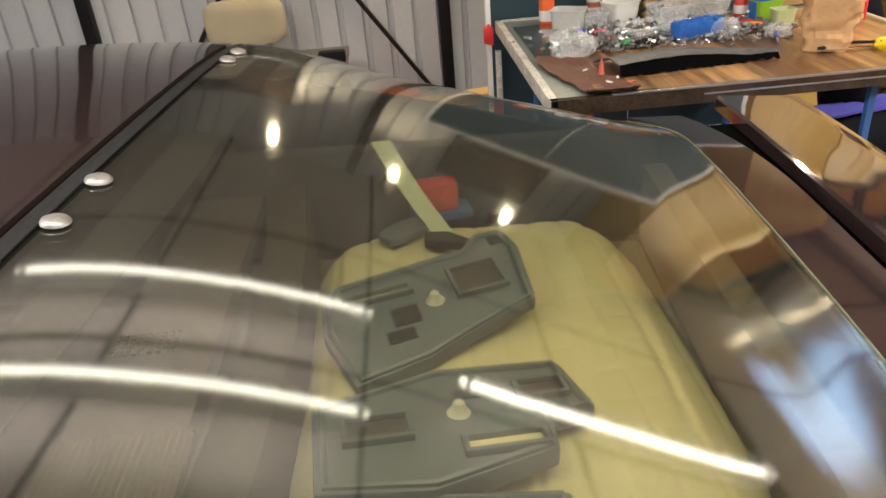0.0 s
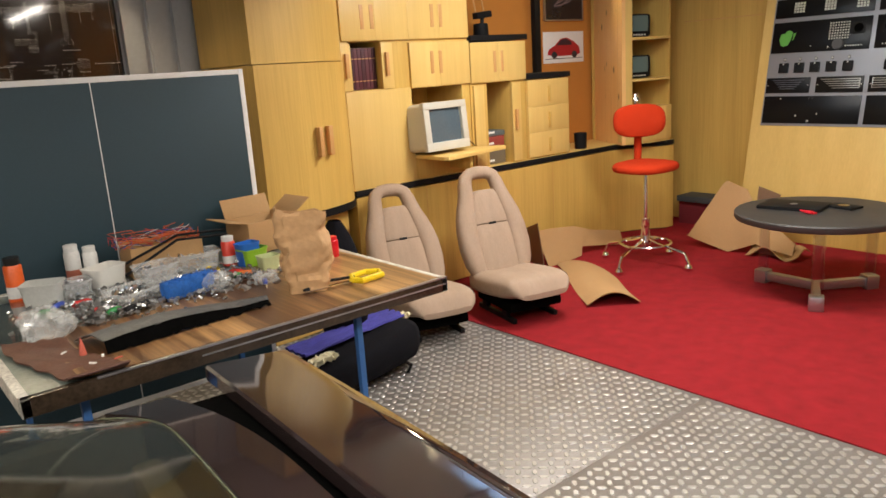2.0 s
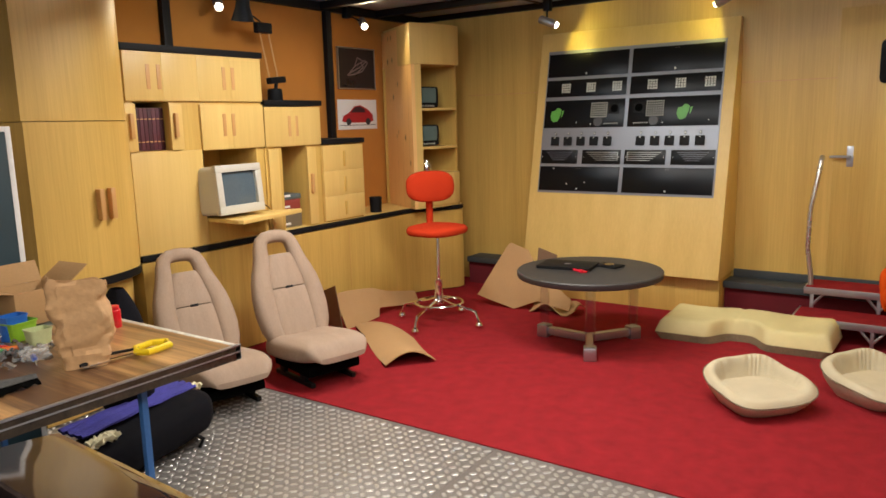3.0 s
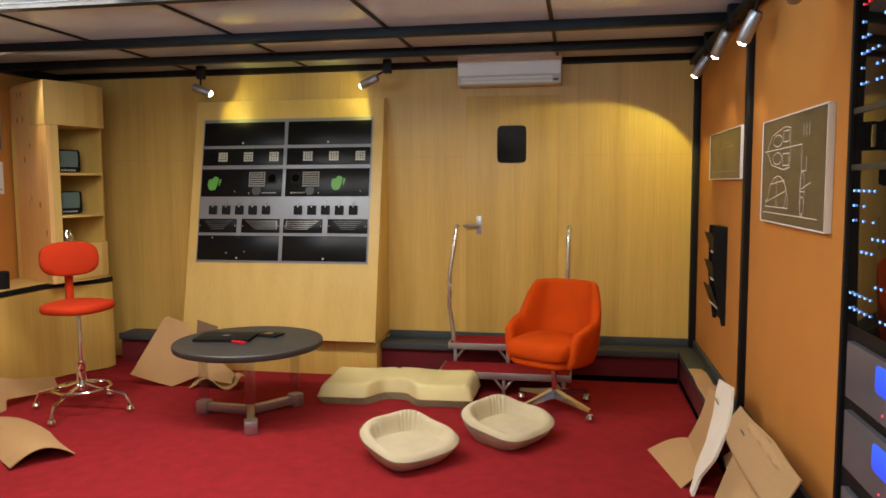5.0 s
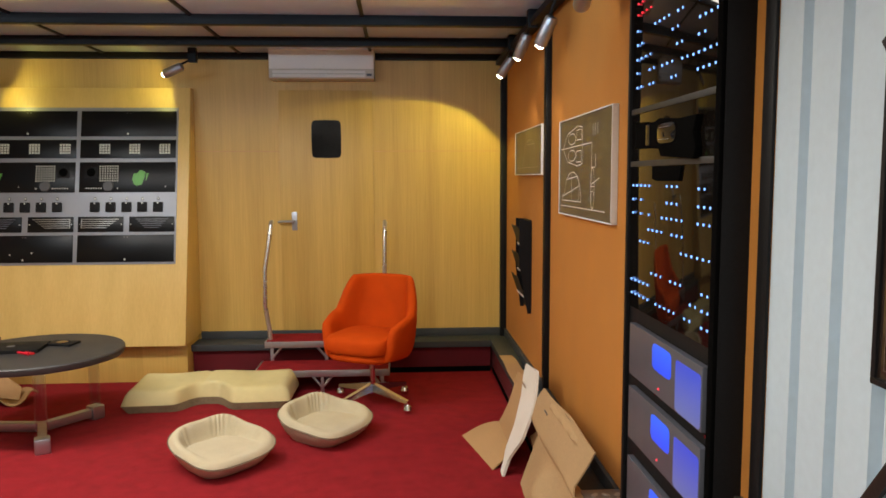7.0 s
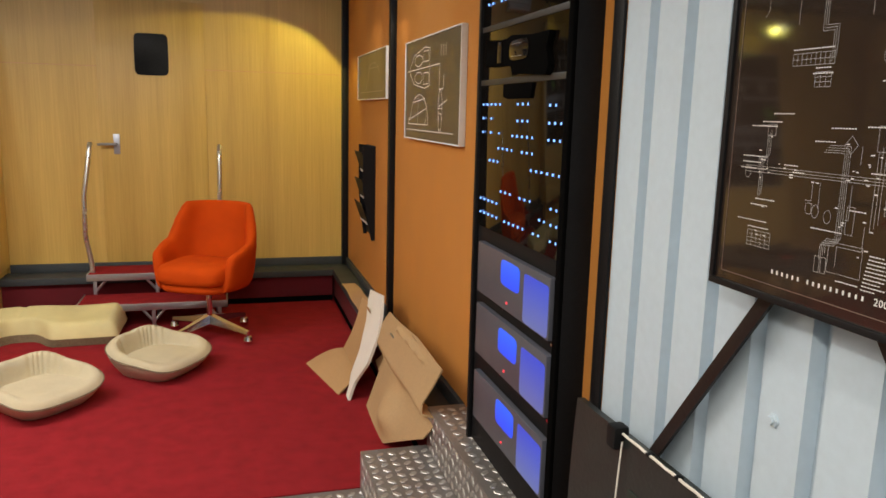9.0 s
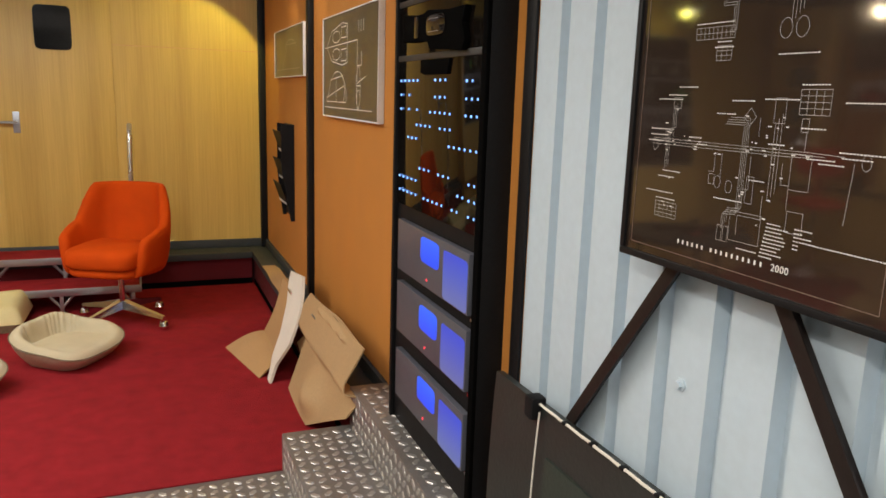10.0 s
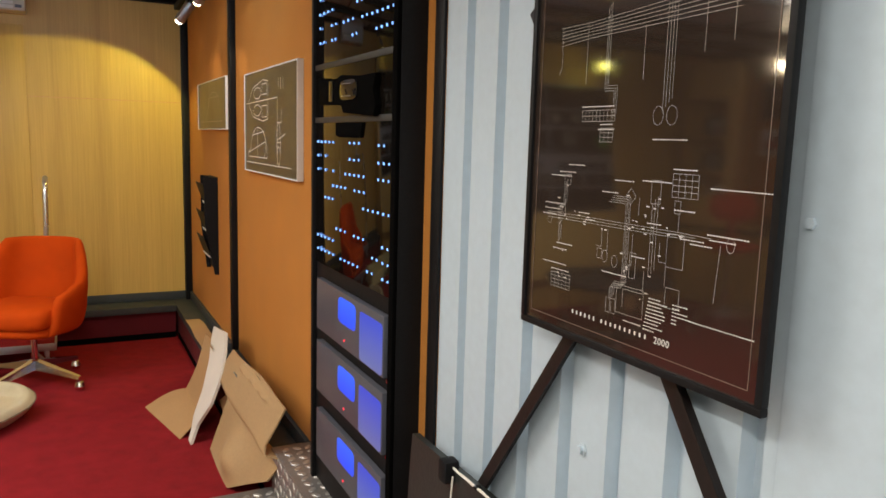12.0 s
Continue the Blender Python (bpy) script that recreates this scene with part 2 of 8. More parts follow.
# matt black parts, and painted shade at the risers' foot and strip skirt
DEEP_BLACK = mat("deep_black_and_shade", (0.0025, 0.0025, 0.0025), 0.95, var=0.2, bump=0.05, spec=0.02)
RUBBER = mat("black_rubber", (0.006, 0.006, 0.006), 0.75, var=0.2, bump=0.05, spec=0.2)
BLACK_CLOTH = mat("black_cloth", (0.005, 0.005, 0.008), 0.95, var=0.3, fine=300, bump=0.15, spec=0.15)
PURPLE = mat("purple_blue_cloth", (0.055, 0.052, 0.30), 0.9, var=0.35, scale=14, fine=200, bump=0.2)
GREY_TRIM = mat("grey_plastic_trim", (0.075, 0.092, 0.105), 0.45, var=0.2, scale=8, fine=120, bump=0.05)
GREY_PANEL = mat("grey_unit_face", (0.085, 0.09, 0.112), 0.35, var=0.06, fine=200, bump=0.02)
BEIGE_PLASTIC = mat("beige_plastic", (0.55, 0.53, 0.46), 0.45, var=0.06, bump=0.02)
WHITE_PLASTIC = mat("white_plastic", (0.75, 0.74, 0.70), 0.4, var=0.04, bump=0.02)
SCREEN = mat("dark_glass_screen", (0.085, 0.12, 0.15), 0.08, var=0.1, bump=0.0, coat=0.5)
BOARD_GREEN = mat("dark_green_table_board", (0.017, 0.044, 0.060), 0.55, var=0.10, scale=2, fine=150, bump=0.02)
WHITE_PAINT = mat("white_paint", (0.78, 0.78, 0.77), 0.5, var=0.06, bump=0.03)
BLUE_PAINT = mat("blue_painted_steel", (0.035, 0.12, 0.33), 0.45, var=0.15, bump=0.03)
GREY_METAL = mat("worn_grey_steel", (0.20, 0.19, 0.18), 0.4, metal=0.6, var=0.35, scale=9, bump=0.06)
HATCH_GLASS = thin_glass("tinted_hatch_glass", (0.88, 0.89, 0.80), 0.14, 0.008)
CLEAR = thin_glass("clear_thin_plastic", (0.86, 0.87, 0.87), 0.05)
CLOUDY = frosted("cloudy_plastic", (0.72, 0.74, 0.74), 0.30)
CAR_DARK = mat("dark_car_interior", (0.030, 0.027, 0.026), 0.8, var=0.3, fine=200, bump=0.1)
STRAP = mat("pale_green_webbing", (0.42, 0.45, 0.30), 0.8, var=0.1, fine=300, bump=0.1)
LED_BLUE = glow("blue_led", (0.20, 0.42, 1.0), 2.6)
LED_RED = glow("red_led", (1.0, 0.03, 0.05), 2.5)
LAMP_GLOW = glow("lamp_lens", (1.0, 0.86, 0.58), 20)
PRINT_GREY = mat("pale_grey_print", (0.42, 0.41, 0.40), 0.5, var=0.05, bump=0.0)
DRAW_WHITE = mat("white_print", (0.72, 0.70, 0.68), 0.5, var=0.05, bump=0.0)


def colored(name, c, rough=0.45, **kw):
    return mat(name, c, rough, var=kw.pop("var", 0.10), bump=kw.pop("bump", 0.02), **kw)


# ---- mesh helpers ----
def finish(ob, smooth=40):
    me = ob.data
    me.shade_smooth()
    me.set_sharp_from_angle(angle=radians(smooth))
    return ob


def part(name, bm, material, parent=None, label="", smooth=40):
    """Links a bmesh as one mesh object under a thing or a part."""
    me = bpy.data.meshes.new(name)
    bm.normal_update()
    bm.to_mesh(me)
    bm.free()
    me.materials.append(material)
    ob = new(name, me)
    finish(ob, smooth)
    if parent is not None:
        ob.parent = parent
    if label:
        tagged(ob, label)
    return ob


def thing(name, m, label, category, group="", kind=""):
    ob = new(name)
    ob.empty_display_size = 0.1
    ob.matrix_world = m
    return tagged(ob, label, category, group, kind)


def structure(name, bm, material, label, category, smooth=40):
    return tagged(part(name, bm, material, None, "", smooth), label, category, kind="structure")


def add_box(bm, x0, x1, y0, y1, z0, z1, bev=0.0, m=None):
    b = bmesh.new()
    bmesh.ops.create_cube(b, size=1)
    bmesh.ops.scale(b, vec=(x1 - x0, y1 - y0, z1 - z0), verts=b.verts)
    bmesh.ops.translate(b, vec=((x0 + x1) / 2, (y0 + y1) / 2, (z0 + z1) / 2), verts=b.verts)
    if bev:
        bmesh.ops.bevel(b, geom=b.edges[:], offset=bev, segments=2, profile=0.6, affect="EDGES")
    return merge(bm, b, m)


def merge(bm, b, m=None):
    if m is not None:
        bmesh.ops.transform(b, matrix=m, verts=b.verts)
    table = {v: bm.verts.new(v.co) for v in b.verts}
    for f in b.faces:
        try:
            bm.faces.new([table[v] for v in f.verts])
        except ValueError:
            pass
    b.free()
    return bm


def box(x0, x1, y0, y1, z0, z1, bev=0.003):
    return add_box(bmesh.new(), x0, x1, y0, y1, z0, z1, bev)


def boxes(*rows, bev=0.003):
    bm = bmesh.new()
    for r in rows:
        add_box(bm, *r, bev)
    return bm


def tube(pts, r, seg=8, closed=False, bm=None):
    """A round bar along a line of points; r may be a list."""
    bm = bm or bmesh.new()
    pts = [Vector(p) for p in pts]
    rings, n = [], len(pts)
    up = None
    for i, p in enumerate(pts):
        a, b = pts[i - 1] if (i or closed) else p, pts[(i + 1) % n] if (i < n - 1 or closed) else p
        d = (b - a).normalized()
        if up is None:
            up = d.orthogonal().normalized()
        side = d.cross(up).normalized()
        up = side.cross(d).normalized()
        rr = r[i] if isinstance(r, (list, tuple)) else r
        rings.append([bm.verts.new(p + (up * math.cos(k * 2 * math.pi / seg) + side * math.sin(k * 2 * math.pi / seg)) * rr) for k in range(seg)])
    last = n if closed else n - 1
    for i in range(last):
        a, b = rings[i], rings[(i + 1) % n]
        for k in range(seg):
            bm.faces.new((a[k], a[(k + 1) % seg], b[(k + 1) % seg], b[k]))
    if not closed:
        bm.faces.new(rings[0])
        bm.faces.new(rings[-1][::-1])
    return bm


def lathe(profile, seg=24, bm=None):
    """Turns a profile of (radius, height) round z."""
    bm = bm or bmesh.new()
    rings = []
    for r, z in profile:
        if r < 1e-5:
            rings.append([bm.verts.new((0, 0, z))])
        else:
            rings.append([bm.verts.new((r * math.cos(k * 2 * math.pi / seg), r * math.sin(k * 2 * math.pi / seg), z)) for k in range(seg)])
    for a, b in zip(rings, rings[1:]):
        for k in range(seg):
            k2 = (k + 1) % seg
            if len(a) == 1 and len(b) > 1:
                bm.faces.new((a[0], b[k], b[k2]))
            elif len(b) == 1 and len(a) > 1:
                bm.faces.new((a[k], a[k2], b[0]))
            elif len(a) > 1:
                bm.faces.new((a[k], a[k2], b[k2], b[k]))
    bmesh.ops.recalc_face_normals(bm, faces=bm.faces)
    return bm


def sheet(fn, nu, nv, thick=0.0):
    """A surface fn(u, v) over the unit square, made solid."""
    bm = bmesh.new()
    g = [[bm.verts.new(fn(i / nu, j / nv)) for j in range(nv + 1)] for i in range(nu + 1)]
    for i in range(nu):
        for j in range(nv):
            bm.faces.new((g[i][j], g[i + 1][j], g[i + 1][j + 1], g[i][j + 1]))
    bm.normal_update()
    if thick:
        bmesh.ops.solidify(bm, geom=bm.faces[:], thickness=thick)
    return bm


def prism(pts, depth, m=None, bev=0.0, bm=None):
    """A flat outline (x, y) raised by depth along z, then placed by m."""
    b = bmesh.new()
    low = [b.verts.new((x, y, 0)) for x, y in pts]
    f = b.faces.new(low)
    up = bmesh.ops.extrude_face_region(b, geom=[f])
    bmesh.ops.translate(b, vec=(0, 0, depth), verts=[v for v in up["geom"] if isinstance(v, bmesh.types.BMVert)])
    bmesh.ops.recalc_face_normals(b, faces=b.faces)
    if bev:
        bmesh.ops.bevel(b, geom=b.edges[:], offset=bev, segments=2, profile=0.6, affect="EDGES")
    return merge(bm or bmesh.new(), b, m)


def loft(sections, cap=True, bm=None):
    """Skins closed rings of equal length."""
    bm = bm or bmesh.new()
    rings = [[bm.verts.new(p) for p in s] for s in sections]
    n = len(rings[0])
    for a, b in zip(rings, rings[1:]):
        for k in range(n):
            bm.faces.new((a[k], a[(k + 1) % n], b[(k + 1) % n], b[k]))
    if cap:
        bm.faces.new(rings[0][::-1])
        bm.faces.new(rings[-1])
    bmesh.ops.recalc_face_normals(bm, faces=bm.faces)
    return bm


def smooth01(x):
    """An even step from 0 to 1."""
    x = min(1.0, max(0.0, x))
    return x * x * (3 - 2 * x)


def oval(w, d, n=20, power=2.6, cx=0.0, cy=0.0):
    """A rounded rectangle, w by d, as n points."""
    pts = []
    for k in range(n):
        a = 2 * math.pi * k / n
        c, s = math.cos(a), math.sin(a)
        pts.append((cx + w / 2 * math.copysign(abs(c) ** (2 / power), c), cy + d / 2 * math.copysign(abs(s) ** (2 / power), s)))
    return pts


# stands on the right wall looking along -y: local x to world -x, local y up, local z out of the wall
def on_right(x, z, out=0.0):
    return Matrix.Translation((x, YR + out, z)) @ Matrix(((-1, 0, 0, 0), (0, 0, 1, 0), (0, 1, 0, 0), (0, 0, 0, 1)))


# local x along world x, local y up, local z out of the left wall (towards -y)
def on_left(x, z, y=YL):
    return Matrix.Translation((x, y, z)) @ Matrix(((1, 0, 0, 0), (0, 0, -1, 0), (0, 1, 0, 0), (0, 0, 0, 1)))


# local x along world -y, local y up, local z out of the back wall (towards -x)
def on_back(y, z, x=XB):
    return Matrix.Translation((x, y, z)) @ Matrix(((0, 0, -1, 0), (-1, 0, 0, 0), (0, 1, 0, 0), (0, 0, 0, 1)))


# ---- the room ----
carpet_x = 3.0
floor = structure("floor", box(XF, carpet_x, YR - 0.2, YL + 0.2, -0.08, -0.004, 0), PLATE, "worn aluminium chequer plate floor beside the red carpet", "floor")
structure("carpet_floor", box(carpet_x, XB + 0.1, YR - 0.2, YL + 0.2, -0.08, 0.006, 0), CARPET, "worn red carpet floor of the lounge area", "carpet")


def lozenge_field(x0, x1, y0, y1, z, pitch=0.046, a=0.0205, b=0.0100, h=0.003, m=None):
    """Raised lozenges in rows, turned alternately."""
    verts, faces = [], []
    nx, ny = int((x1 - x0) / pitch), int((y1 - y0) / pitch)
    for i in range(nx):
        for j in range(ny):
            cx, cy = x0 + (i + 0.5) * pitch, y0 + (j + 0.5) * pitch
            turn = radians(45) if (i + j) % 2 else radians(-45)
            c, s = math.cos(turn), math.sin(turn)
            k = len(verts)
            for px, py, pz in ((-a, 0, 0), (-a * 0.55, -b, 0), (a * 0.55, -b, 0), (a, 0, 0), (a * 0.55, b, 0), (-a * 0.55, b, 0), (-a * 0.85, 0, h), (-a * 0.5, -b * 0.72, h), (a * 0.5, -b * 0.72, h), (a * 0.85, 0, h), (a * 0.5, b * 0.72, h), (-a * 0.5, b * 0.72, h)):
                verts.append((cx + px * c - py * s, cy + px * s + py * c, z + pz))
            faces.append(tuple(range(k + 6, k + 12)))
            faces += [(k + q, k + (q + 1) % 6, k + 6 + (q + 1) % 6, k + 6 + q) for q in range(6)]
    me = bpy.data.meshes.new("lozenges")
    me.from_pydata([m @ Vector(v) for v in verts] if m else verts, [], faces)
    me.materials.append(LOZENGE)
    return me


def plate_sheet(x0, x1, y0, y1):
    ob = part("plate", box(x0 + 0.0008, x1 - 0.0008, y0 + 0.0008, y1 - 0.0008, -0.004, 0.0, 0.0005), PLATE, floor, "aluminium chequer plate sheet")
    r = new("tread_relief", lozenge_field(x0, x1, y0, y1, 0.0))
    r.parent = ob
    r["kind"] = "stuff"


for px0, px1 in ((1.0, 3.0), (-1.2, 1.0)):
    for py0, py1 in ((-0.95, 0.45), (0.45, 1.85), (1.85, 3.25), (3.25, 4.67)):
        plate_sheet(px0, px1, py0, py1)

structure("wall_back", box(XB, XB + 0.15, YR - 0.2, YL + 0.2, 0, ZC + 0.1, 0), ASH, "ash veneer panelled back wall", "wall")
structure("wall_front", box(XF - 0.15, XF, YR - 0.2, YL + 0.2, 0, ZC + 0.1, 0), GREY_WALL, "grey metal end wall of the hall", "wall")
structure("ceiling_lounge", box(2.6, XB, YR - 0.2, YL + 0.2, ZC, ZC + 0.12, 0), CEILING, "white glossy panel ceiling in a black grid", "ceiling")
structure("ceiling_hall", box(XF, 2.6, YR - 0.2, YL + 0.2, ZC, ZC + 0.12, 0), mat("dull_grey_ceiling_panel", (0.46, 0.42, 0.41), 0.35, var=0.08, scale=1.5, fine=30, bump=0.01), "dull grey panel ceiling over the hall", "ceiling")


def corrugated(name, x0, x1, y, out, material, label, first, pitch=0.15):
    """Sheet-metal wall with a narrow groove every 0.15 m; out is the side it faces."""
    pts = [(x1, 0.0)]
    x = first
    while x > x0 + 0.05:
        if x < x1 - 0.03:
            pts += [(x + 0.020, 0.0), (x + 0.015, 0.028), (x - 0.015, 0.028), (x - 0.020, 0.0)]
        x -= pitch
    pts.append((x0, 0.0))
    bm = bmesh.new()
    lo = [bm.verts.new((px, y - out * d, 0)) for px, d in pts]
    hi = [bm.verts.new((px, y - out * d, ZC)) for px, d in pts]
    for a in range(len(pts) - 1):
        bm.faces.new((lo[a], lo[a + 1], hi[a + 1], hi[a]))
    bmesh.ops.recalc_face_normals(bm, faces=bm.faces)
    add_box(bm, x0, x1, min(y - out * 0.04, y - out * 0.15), max(y - out * 0.04, y - out * 0.15), 0, ZC)
    return structure(name, bm, material, label, "wall", 20)


corrugated("wall_right", XF, 1.845, YR, 1, BLUE_WALL, "blue-grey corrugated sheet metal wall", 1.723, 0.1457)
corrugated("wall_left", XF, 2.07, YL, -1, GREY_WALL, "grey corrugated sheet metal wall", 2.0)
structure("wall_right_panel", box(1.845, XB, YR - 0.15, YR, 0, ZC, 0), ORANGE_FELT, "orange felt covered side wall", "wall")
structure("wall_left_panel", box(2.07, XB, YL, YL + 0.15, 0, ZC, 0), ORANGE_FELT, "orange felt covered side wall above the cabinets", "wall")

# posts, trims and grid of the shell
for k, (x0, x1, y0, y1) in enumerate(((6.235, 6.298, YR, YR + 0.05), (4.44, 4.50, YR, YR + 0.035), (1.846, 1.898, YR, YR + 0.010), (2.05, 2.12, YL - 0.05, YL),
                                      (3.32, 3.385, YL - 0.05, YL), (4.91, 4.975, YL - 0.05, YL), (0.19, 0.26, YL - 0.07, YL), (-1.9, -1.83, YL - 0.07, YL))):
    structure("trim_%d" % (k + 1), box(x0, x1, y0, y1, 0.0, ZC, 0.004), BLACK_PAINT, "black painted steel wall post", "post")
for k, x in enumerate((5.61, 4.88, 3.75, 2.6)):
    structure("ceiling_beam_%d" % (k + 1), box(x - 0.035, x + 0.035, YR, YL, ZC - 0.06, ZC, 0.004), BLACK_PAINT, "black steel ceiling beam", "beam")
for k, y in enumerate((0.15, 1.19, 2.25, 3.3)):
    structure("ceiling_bar_%d" % (k + 1), box(XF, XB, y - 0.012, y + 0.012, ZC - 0.012, ZC, 0.002), BLACK_PAINT, "thin black bar between ceiling panels", "beam")
for k, x in enumerate((1.5, 0.4, -0.7, -1.8, -2.9)):
    structure("ceiling_bar_%d" % (k + 5), box(x - 0.012, x + 0.012, YR, YL, ZC - 0.010, ZC, 0.002), BLACK_PAINT, "thin black bar between ceiling panels", "beam")
structure("trim_back", box(XB - 0.05, XB, YR, YL, ZC - 0.05, ZC, 0.004), BLACK_PAINT, "black edge strip along the ceiling", "trim")
structure("trim_right", box(1.9, XB, YR, YR + 0.05, ZC - 0.07, ZC, 0.004), BLACK_PAINT, "black edge strip along the ceiling", "trim")
structure("trim_left", box(2.1, XB, YL - 0.05, YL, ZC - 0.07, ZC, 0.004), BLACK_PAINT, "black edge strip along the ceiling", "trim")

# the raised ledge round the lounge
structure("ledge_back", boxes((6.06, XB, -0.80, 1.60, 0.215, 0.267), (6.06, XB, 3.23, 4.0, 0.215, 0.267), bev=0.006), GREY_EDGE, "grey painted ledge along the back wall", "ledge")
structure("ledge_back_riser", boxes((6.10, XB, -0.80, 1.59, 0.0, 0.215), (6.10, XB, 3.23, 4.0, 0, 0.215), bev=0.0), SHADED_RED, "red carpeted riser with the ledge's shade in its colour", "riser")
# black strips put in for the shade along the foot of the risers
structure("kick_shade", boxes((6.094, 6.10, -0.80, 1.59, 0.006, 0.050), (3.02, 6.094, -0.82, -0.814, 0.006, 0.040), bev=0), DEEP_BLACK, "black strip standing in for shade at the riser's foot", "trim")
structure("ledge_right", box(3.02, XB, YR, -0.80, 0.215, 0.267, 0.006), GREY_EDGE, "grey painted ledge along the side wall", "ledge")
structure("ledge_right_riser", box(3.02, XB, YR, -0.82, 0.0, 0.215, 0), SHADED_RED, "red carpeted riser with the ledge's shade in its colour", "riser")
structure("baseboard", boxes((3.0, XB, YR, YR + 0.02, 0.267, 0.33), (XB - 0.02, XB, -0.9, 1.57, 0.267, 0.33), bev=0.003), GREY_EDGE, "grey baseboard on the ledge", "baseboard")

# ---- fixtures of the shell ----
I4 = Matrix.Identity(4)


def tube_fitting(x, y, turn):
    t = thing("tube_light_fitting", pose(x, y, ZC - 0.28, 0, 0, turn), "unseen overhead batten fitting, partly added as fill", "ceiling light", "tube lights overhead")
    part("housing", box(-0.76, 0.76, -0.05, 0.05, 0.0, 0.075, 0.006), WHITE_PAINT, t)
    for sx in (-0.74, 0.74):
        part("lamp_holder", box(sx - 0.012, sx + 0.012, -0.02, 0.02, -0.035, 0.0, 0.002), WHITE_PLASTIC, t)
        part("hanger", tube([(sx * 0.8, 0, 0.07), (sx * 0.8, 0, 0.278)], 0.004, 6), BRUSHED, t)


for tx, ty, turn, down, up in TUBES:
    tube_fitting(tx, ty, turn)


def track_spot(eye, target, stem_to):
    """A silver can lamp that hangs from the ceiling edge on a short stem."""
    eye, target = Vector(eye), Vector(target)
    t = thing("track_spotlight", Matrix.Translation(stem_to), "silver cylindrical spotlight on a short black stem", "spotlight", "spotlights")
    d = (target - eye).normalized()
    o = Vector(stem_to)
    m = Matrix.Translation(eye - o) @ d.to_track_quat("-Z", "Y").to_matrix().to_4x4()
    b = lathe([(0.0, 0.17), (0.026, 0.168), (0.034, 0.155), (0.034, 0.02), (0.031, 0.012), (0.029, 0.03), (0.0, 0.03)], 18)
    bmesh.ops.transform(b, matrix=m, verts=b.verts)
    part("can", b, BRUSHED, t)
    b = lathe([(0.0, 0.004), (0.024, 0.0), (0.026, -0.012), (0.019, -0.026), (0.0, -0.032)], 16)
    bmesh.ops.transform(b, matrix=m @ pose(0, 0, 0.024), verts=b.verts)
    part("lamp_lens", b, LAMP_GLOW, t, "glowing warm lamp lens")
    back = eye - o - d * 0.10
    part("stem", tube([(0, 0, 0), (back.x * 0.6, back.y * 0.6, back.z * 0.5), back], 0.008), BLACK_PAINT, t)
    part("mount", box(-0.03, 0.03, -0.03, 0.03, -0.03, ZC - stem_to[2] - 0.002, 0.004), BLACK_PAINT, t)


STEMS = [(6.05, 3.12, 2.50), (6.05, 1.50, 2.50), (5.45, -0.87, 2.50), (4.65, -0.87, 2.50), (3.92, -0.87, 2.50), (3.60, 4.60, 2.50), (5.15, 4.60, 2.50), (1.40, 4.60, 2.50), (0.50, 4.60, 2.50), (-0.40, 4.60, 2.50)]
for (eye, target, power, tint, cone, blend), st in zip(SPOTS, STEMS):
    e = Vector(eye)
    track_spot(e, target, st)
track_spot((3.157, -0.80, 2.26), (3.8, -0.85, 2.05), (3.0, -0.87, 2.50))
# housings for the added wash lamps, kept out of view
for tx, ty, tz in FILL_WASH:
    t = thing("fill_wash_fitting", Matrix.Translation((tx, ty, tz)), "added unseen batten that fills the ceiling and far wall", "ceiling light", "wash lights overhead")
    bk_ = box(-0.05, -0.012, -0.50, 0.50, -0.035, 0.035, 0.006)
    bmesh.ops.transform(bk_, matrix=pose(0, 0, 0, 0, -17, 0), verts=bk_.verts)
    part("housing", bk_, WHITE_PAINT, t)
    for sy in (-0.4, 0.4):
        part("hanger", tube([(-0.04, sy, 0.0), (-0.04, sy, ZC - tz - 0.002)], 0.004, 6), BRUSHED, t)
# frames and diffusers of the added fill panels
for tx, ty, down in FILL_PANELS:
    t = thing("fill_panel_fitting", pose(tx, ty, ZC - 0.03), "added unseen ceiling panel light that fills the lounge", "ceiling light", "panel lights overhead")
    part("frame", boxes((-0.18, 0.18, -0.46, -0.44, -0.004, 0.028), (-0.18, 0.18, 0.44, 0.46, -0.004, 0.028), (-0.18, -0.16, -0.44, 0.44, -0.004, 0.028), (0.16, 0.18, -0.44, 0.44, -0.004, 0.028), bev=0.002), WHITE_PAINT, t)
    part("diffuser", box(-0.16, 0.16, -0.44, 0.44, 0.0, 0.02, 0), WHITE_PLASTIC, t)
structure("light_track", box(2.2, 6.2, YR + 0.06, YR + 0.10, ZC - 0.10, ZC - 0.06, 0.003), BLACK_PAINT, "black lighting track along the side wall", "light track")

# air conditioner
ac = thing("air_conditioner", on_back(0.53, 2.36), "white wall-mounted split air conditioner over the door", "air conditioner")
part("body", box(-0.41, 0.41, 0.0, 0.235, 0.0, 0.19, 0.012), BEIGE_PLASTIC, ac)
part("front_panel", box(-0.405, 0.405, 0.075, 0.225, 0.19, 0.202, 0.004), WHITE_PLASTIC, ac)
for k in range(2):
    part("louvre", box(-0.38, 0.34, 0.012 + 0.028 * k, 0.034 + 0.028 * k, 0.186, 0.198, 0.003), WHITE_PLASTIC, ac)
part("display", box(0.35, 0.39, 0.02, 0.04, 0.188, 0.194, 0.001), GREY_PANEL, ac)

# the door and the seams of the panelling
door = structure("door_1", box(XB - 0.008, XB - 0.001, 0.142, 0.90, 0.29, 2.29, 0.002), ASH, "flush ash veneer door in the panelled wall", "door")
